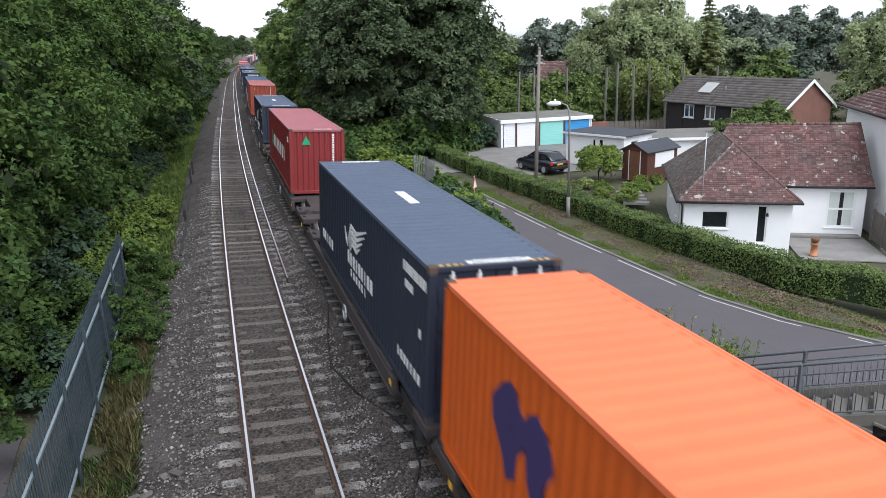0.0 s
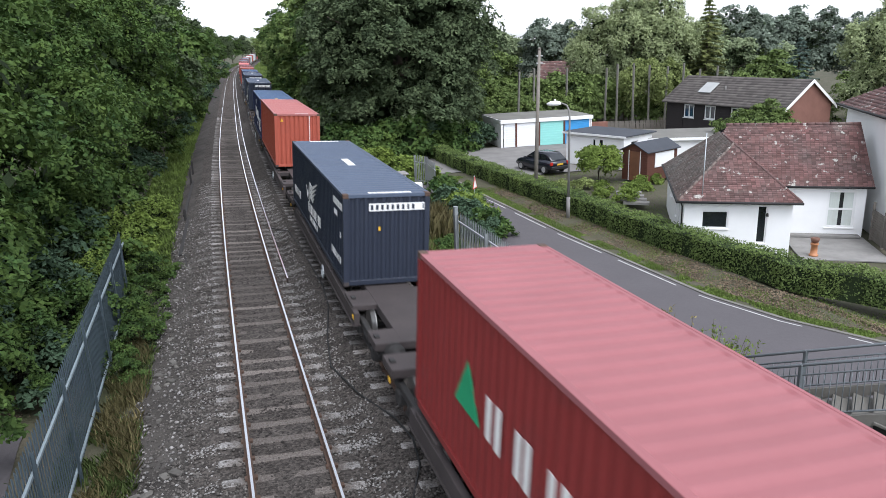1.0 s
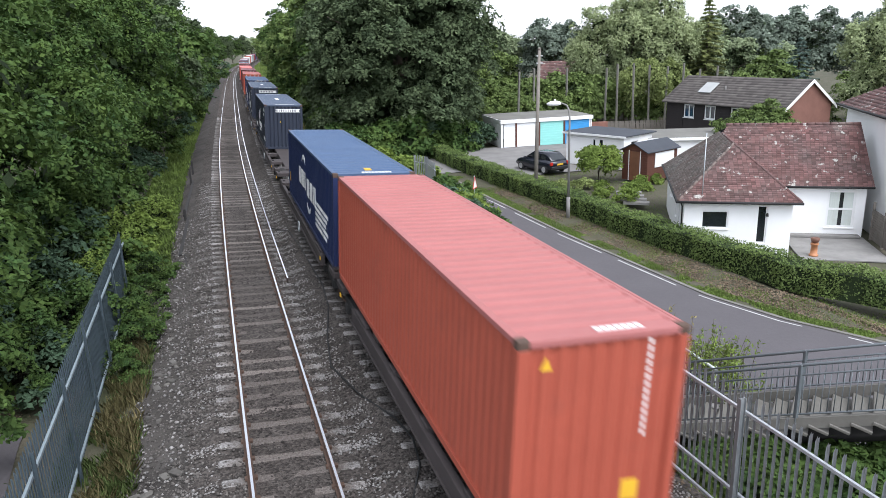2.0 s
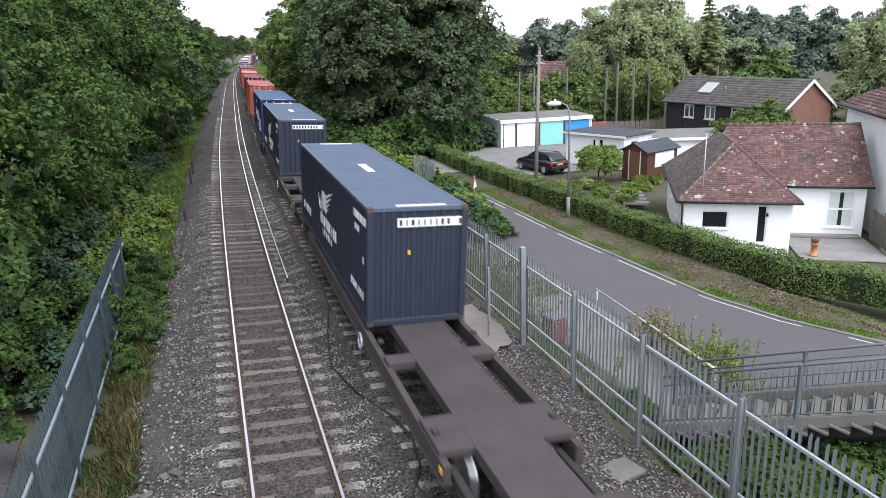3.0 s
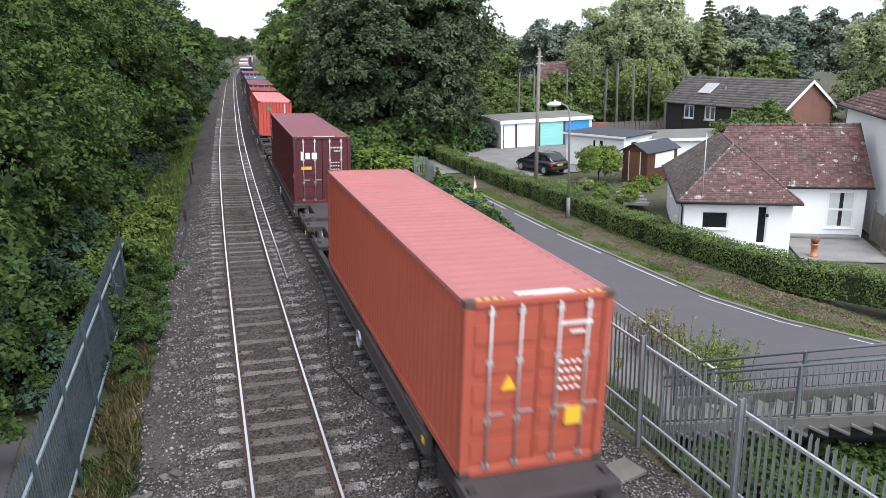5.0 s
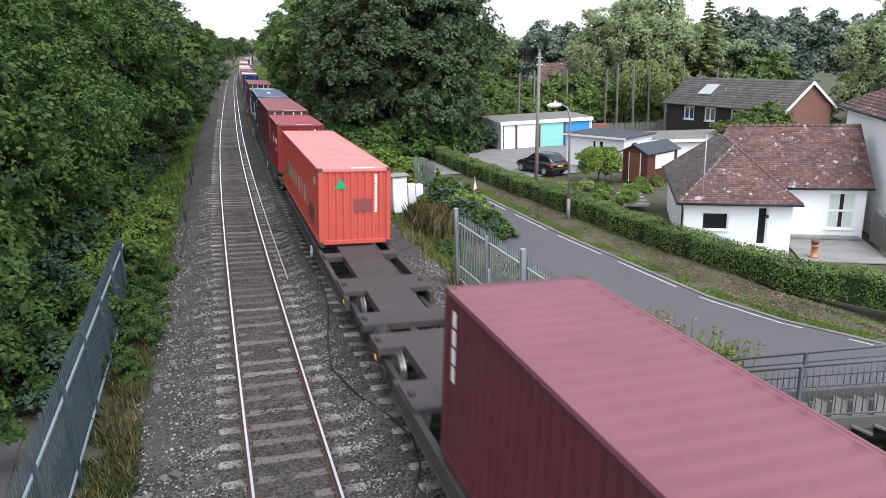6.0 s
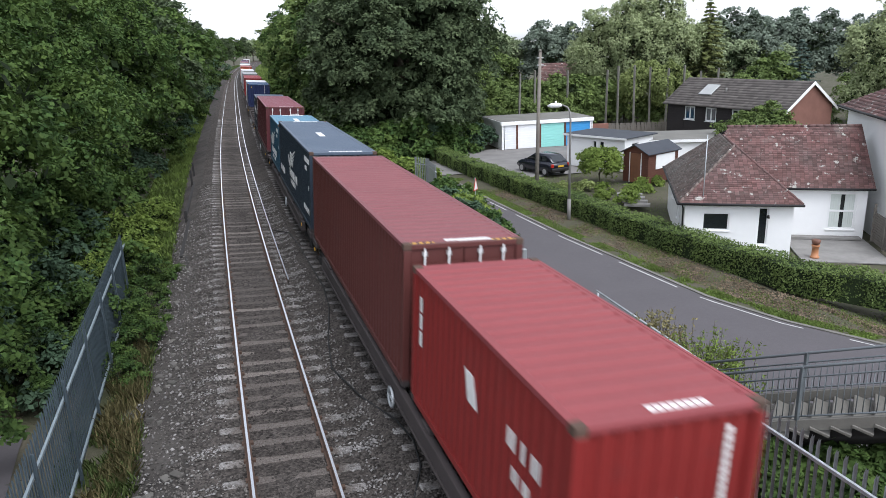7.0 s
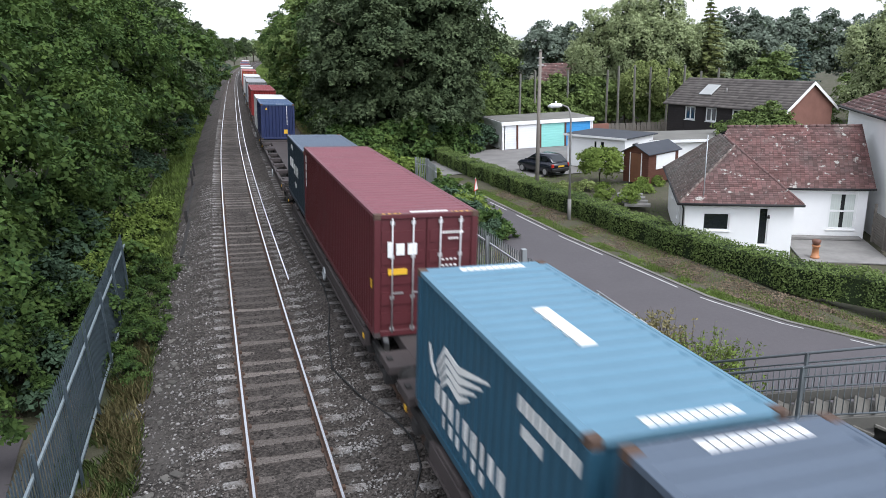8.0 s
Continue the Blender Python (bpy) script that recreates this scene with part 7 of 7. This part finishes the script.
def car():
    """A dark hatchback seen from behind."""
    c = empty("hatchback_car", Matrix.Translation((21.2, 45.3, -1.39)) @ Matrix.Rotation(radians(14), 4, "Z"))
    pm = mat("car_paint", (0.012, 0.014, 0.022), 0.18, var=0.1, scale=2, spec=0.7)
    # lower body: sections along y (rear at y = -2)
    def loft(secs):
        bm = bmesh.new()
        rings = []
        for y, hw, z0, z1, r in secs:
            ring = [(-hw + r, z0), (hw - r, z0), (hw, z0 + r), (hw, z1 - r), (hw - r, z1), (-hw + r, z1), (-hw, z1 - r), (-hw, z0 + r)]
            rings.append([bm.verts.new((x, y, z)) for x, z in ring])
        for a, b in zip(rings, rings[1:]):
            for k in range(8):
                f = bm.faces.new((a[k], a[(k + 1) % 8], b[(k + 1) % 8], b[k]))
                f.smooth = True
        bm.faces.new(rings[0][::-1]), bm.faces.new(rings[-1])
        bmesh.ops.recalc_face_normals(bm, faces=bm.faces)
        return bm
    part("body", loft([(-1.98, 0.70, 0.36, 0.72, 0.1), (-1.9, 0.80, 0.28, 0.9, 0.12), (-1.5, 0.84, 0.24, 0.95, 0.12), (0.6, 0.84, 0.22, 0.93, 0.12), (1.5, 0.82, 0.24, 0.82, 0.14), (1.9, 0.74, 0.28, 0.68, 0.14), (2.0, 0.6, 0.36, 0.58, 0.1)]), pm, c)
    part("cabin", loft([(-1.86, 0.66, 0.88, 0.95, 0.02), (-1.35, 0.62, 0.88, 1.38, 0.08), (-0.9, 0.60, 0.88, 1.43, 0.08), (0.1, 0.60, 0.88, 1.42, 0.08), (1.0, 0.66, 0.86, 0.93, 0.02)]), pm, c)
    bm = bmesh.new()
    for q in (((-0.56, -1.83, 0.99), (0.56, -1.83, 0.99), (0.5, -1.42, 1.33), (-0.5, -1.42, 1.33)),):
        bm.faces.new([bm.verts.new(p) for p in q])
    bmesh.ops.translate(bm, verts=bm.verts, vec=(0, -0.015, 0.012))
    part("rear_window", bm, M["glass"], c)
    for sx in (-1, 1):
        for a, b in ((-1.3, -0.75), (-0.7, 0.05)):
            bm = bmesh.new()
            q = [(sx * 0.675, a, 0.98), (sx * 0.675, b, 0.98), (sx * 0.625, b - 0.03, 1.32), (sx * 0.625, a + 0.12, 1.32)]
            bm.faces.new([bm.verts.new(p) for p in (q if sx > 0 else q[::-1])])
            part("side_window", bm, M["glass"], c)
        part("tail_light", bx(min(sx * 0.6, sx * 0.82), max(sx * 0.6, sx * 0.82), -1.99, -1.86, 0.62, 0.86, 0.03), mat("tail_light_red", (0.5, 0.03, 0.02), 0.25), c, "red tail light")
        part("door_mirror", bx(sx * 0.93 - 0.08, sx * 0.93 + 0.08, 0.62, 0.74, 0.92, 1.04, 0.02), pm, c)
        for y in (-1.25, 1.25):
            w = part("wheel", tb([(sx * 0.66, y, 0.3), (sx * 0.68, y, 0.3), (sx * 0.83, y, 0.3), (sx * 0.85, y, 0.3)], [0.27, 0.3, 0.3, 0.27], 18), M["rubber"], c)
            part("rim", tb([(sx * 0.84, y, 0.3), (sx * 0.862, y, 0.3)], [0.2, 0.19], 14), M["bar_steel"], w)
    part("rear_bumper", bx(-0.78, 0.78, -2.06, -1.92, 0.34, 0.56, 0.04), M["rubber"], c)
    part("number_plate", bx(-0.26, 0.26, -2.0, -1.975, 0.62, 0.73), M["mark_yellow"], c, "yellow rear plate with dark bars")
    tagged(c, "dark blue hatchback car parked on gravel", "car")


car()


def gardens():
    rng = random.Random(23)
    bush = tree("round bright green garden bush", (1.25, 1.25, 0.85), 1.35, M["leaf_bright"], 61, 9000, 0.075, 44, -0.8, 0, 0.06, "bush", "bush")
    plant(bush, 22.8, 40.2, -1.45, 0, 1.12)
    low = tree("low green garden shrub", (0.8, 0.8, 0.55), 0.45, M["leaf_bright"], 62, 2600, 0.07, 18, -0.4, 0, 0.03, "shrub", "shrub")
    yel = tree("low yellow flowering shrub", (0.7, 0.6, 0.4), 0.3, M["leaf_willow"], 63, 2400, 0.06, 18, -0.4, 0, 0.03, "shrub", "shrub")
    for x, y, s, p in ((19.6, 39.2, 0.9, yel), (20.8, 38.6, 1.0, yel), (18.9, 41.5, 0.9, yel), (21.2, 37.0, 0.7, low), (22.0, 35.2, 0.85, low), (20.4, 35.8, 0.55, low), (21.0, 34.0, 0.8, low), (25.6, 38.0, 0.6, low), (23.8, 36.8, 0.8, low)):
        plant(p, x, y, -1.48, rng.uniform(0, 6), s)
    for k in range(4):
        tagged(part("garden_step", bx(-0.7, 0.7, -0.2, 0.2, 0, 0.16, 0.015), M["concrete"]), "grey stone garden step", "step", group="garden steps").matrix_basis = pose(21.3 + 0.1 * k, 33.5 + 0.42 * k, -1.45 + 0.1 * k, 0, 0, -35)


def conifer(label, h, r, material, seed, size):
    """A tapering conifer: whorls of drooping boughs, each a flat spray of needles."""
    t = empty("conifer")
    rng = np.random.default_rng(seed)
    part("trunk", tb([(0, 0, -0.3), (0, 0, h * 0.5), (0, 0, h * 0.98)], [0.24, 0.14, 0.03], 8), M["bark"], t)
    P, N = [], []
    z = 0.5
    while z < h:
        f = 1 - z / h
        reach = r * (f ** 0.75) * rng.uniform(0.85, 1.1) + 0.12
        m = 5 + int(6 * f)
        for k in range(m):
            a = 6.283 * k / m + rng.uniform(-0.4, 0.4)
            q = reach * rng.uniform(0.7, 1.12)
            n = int(24 + 80 * q / r)
            u = rng.random(n) ** 0.7
            side = rng.normal(0, 0.16, n) * q * (1.1 - u)
            px = q * u * math.cos(a) - side * math.sin(a)
            py = q * u * math.sin(a) + side * math.cos(a)
            pz = z - 0.28 * q * u ** 1.5 + 0.12 * q * u ** 4 + rng.normal(0, 0.05, n)
            P.append(np.stack([px, py, pz], -1))
            N.append(np.tile((0.35 * math.cos(a), 0.35 * math.sin(a), 1.0), (n, 1)) + rng.normal(size=(n, 3)) * 0.35)
        z += 0.36 + 0.2 * f
    c = new("crown", leaves("crown", np.concatenate(P), np.concatenate(N), size, material, rng, 0.55))
    c.parent = t
    return tagged(t, label, "tree")


def far_trees():
    rng = random.Random(29)
    broad = tree("broad dark tree in the distance", (6.0, 6.0, 5.2), 8.0, M["leaf_far"], 71, 17000, 0.22, 80, -0.7, 0.05, 0.35)
    mid = tree("green tree behind the houses", (4.6, 4.6, 5.8), 7.2, M["leaf_far"], 72, 19000, 0.19, 80, -0.85, 0.05, 0.3)
    birch = tree("tall feathery tree behind the houses", (4.2, 4.2, 7.2), 9.5, M["leaf_willow_dark"], 73, 30000, 0.115, 90, -0.85, 0.35, 0.25)
    willow = tree("pale green weeping willow", (4.0, 4.0, 2.6), 5.2, M["leaf_willow"], 74, 20000, 0.11, 60, -0.3, 0.7, 0.25)
    ivy = tree("ivy-covered thicket around concrete posts", (3.2, 2.2, 2.5), 2.4, M["leaf_hedge"], 76, 12000, 0.14, 55, -0.6, 0.1, 0.1, "thicket", "thicket")
    fill = tree("dense green garden tree", (3.4, 3.4, 3.4), 3.8, M["leaf_hedge"], 77, 11000, 0.14, 55, -0.8, 0.05, 0.2)
    dark = tree("dark round-headed tree in the distance", (6.0, 6.0, 5.2), 8.0, M["leaf_dusk"], 79, 18000, 0.2, 80, -0.7, 0.05, 0.35)
    gold = conifer("tall golden-green conifer behind the houses", 12.9, 3.9, M["leaf_gold"], 83, 0.16)
    spruce = conifer("blue-green spruce with level branches", 9.4, 4.0, M["leaf_spruce"], 84, 0.15)
    cone = conifer("dense green cone-shaped conifer", 8.2, 2.9, M["leaf_hedge"], 85, 0.15)
    for x, y, s, p in ((44.5, 89.2, 0.84, dark), (39, 97, 0.8, broad), (50, 96, 0.8, dark), (38, 104, 0.9, broad), (30, 100, 0.95, broad), (60.0, 73.5, 0.88, dark), (69.2, 71.4, 0.86, dark), (66.5, 74.5, 0.74, dark), (74, 68, 0.8, dark), (84, 70, 0.76, broad), (97, 70, 0.8, broad), (112, 66, 0.9, broad), (68, 96, 0.62, broad), (80, 92, 0.6, broad), (96, 100, 0.7, broad), (125, 90, 1.0, broad),
                       (44.6, 71, 0.86, birch), (48.0, 70.5, 0.95, birch), (42, 74, 0.78, birch), (47.5, 77, 0.85, birch), (55, 72, 0.8, mid), (56.5, 69, 0.66, mid), (62.5, 68.5, 0.6, mid), (74, 64, 0.6, mid), (80, 60, 0.7, mid),
                       (51.9, 67.8, 1.0, gold), (60.1, 68.6, 0.86, cone), (57.6, 60.4, 0.9, spruce), (63, 66, 0.8, cone),
                       (43.2, 64.5, 0.9, willow), (47.6, 41.5, 0.74, birch), (62, 48, 0.6, mid), (57, 40, 0.75, mid), (52, 35, 0.7, mid), (66, 50, 0.55, birch),
                       (28, 66, 0.85, ivy), (31.5, 68, 1.05, ivy), (35, 68.5, 1.15, ivy), (38.5, 68, 1.05, ivy), (41, 66.5, 0.9, ivy), (44.5, 64, 0.85, ivy), (25.5, 65.5, 0.7, ivy), (47, 61.5, 0.8, ivy), (29, 72, 1.05, ivy), (34, 74, 1.0, ivy), (40, 73, 0.95, ivy),
                       (45, 49.5, 0.55, fill), (36.6, 41.9, 0.58, fill), (35.4, 43.0, 0.5, fill), (37.8, 40.4, 0.5, fill), (50, 57, 0.95, fill), (61, 47, 1.0, fill), (58, 43, 0.9, fill), (63, 54, 1.0, fill), (56, 50, 0.8, fill), (46, 46, 0.5, fill), (27, 80, 1.1, fill), (30, 84, 1.1, fill), (24, 74, 1.1, fill), (36, 90, 1.2, fill)):
        plant(p, x, y, -1.6, rng.uniform(0, 6.3), s)
    distant = tree("distant tree on the skyline", (6.0, 6.0, 5.4), 8.0, M["leaf_far"], 78, 4200, 0.42, 60, -0.7, 0.05, 0.35)
    for k in range(26):
        a = k * 0.085 - 0.6
        s = rng.uniform(0.62, 0.8) if a > 0.2 else rng.uniform(1.0, 1.2)
        if abs(a - 0.08) > 0.12:
            plant(distant, 165 * math.sin(a) + rng.uniform(-8, 8), 165 * math.cos(a) + rng.uniform(-8, 8), -1.6, rng.uniform(0, 6.3), s)

    for k in range(12):
        plant(distant, 14 + 8 * k + rng.uniform(-3, 3), 560 + rng.uniform(-20, 40), -1.6, rng.uniform(0, 6.3), rng.uniform(1.0, 1.3))


M["leaf_gold"] = leafy("needle_golden_green", (0.22, 0.24, 0.085), (0.12, 0.15, 0.06), 0.8)
M["leaf_spruce"] = leafy("needle_blue_green", (0.15, 0.205, 0.17), (0.085, 0.125, 0.105), 0.8)
M["leaf_dusk"] = leafy("leaf_grey_green", (0.205, 0.245, 0.19), (0.13, 0.165, 0.125), 0.5)
M["leaf_willow_dark"] = leafy("leaf_feathery", (0.36, 0.41, 0.215), (0.25, 0.30, 0.15), 0.5)
M["leaf_far"] = leafy("leaf_distant", (0.33, 0.385, 0.225), (0.215, 0.27, 0.15), 0.4)
gardens()
far_trees()

under = tree("dark green shrub below the footway ramp", (1.2, 1.0, 0.8), 0.6, M["leaf_left"], 91, 5200, 0.075, 24, -0.4, 0, 0.04, "shrub", "shrub")
for x, y, q in ((9.4, 7.4, 0.9), (11.2, 7.2, 1.0), (13.2, 6.9, 1.1), (8.2, 8.6, 0.9), (8.0, 10.2, 0.8), (8.9, 9.6, 0.95), (9.6, 8.9, 1.05), (10.4, 8.4, 1.1), (11.4, 8.0, 1.15), (12.4, 7.6, 1.1), (9.0, 6.6, 1.0), (8.0, 7.0, 0.9), (10.5, 5.8, 1.1), (8.1, 24.0, 0.6), (8.3, 27.5, 0.7), (8.0, 13.2, 0.55)):
    plant(under, x, y, -1.35, x * 3, q)


motions()
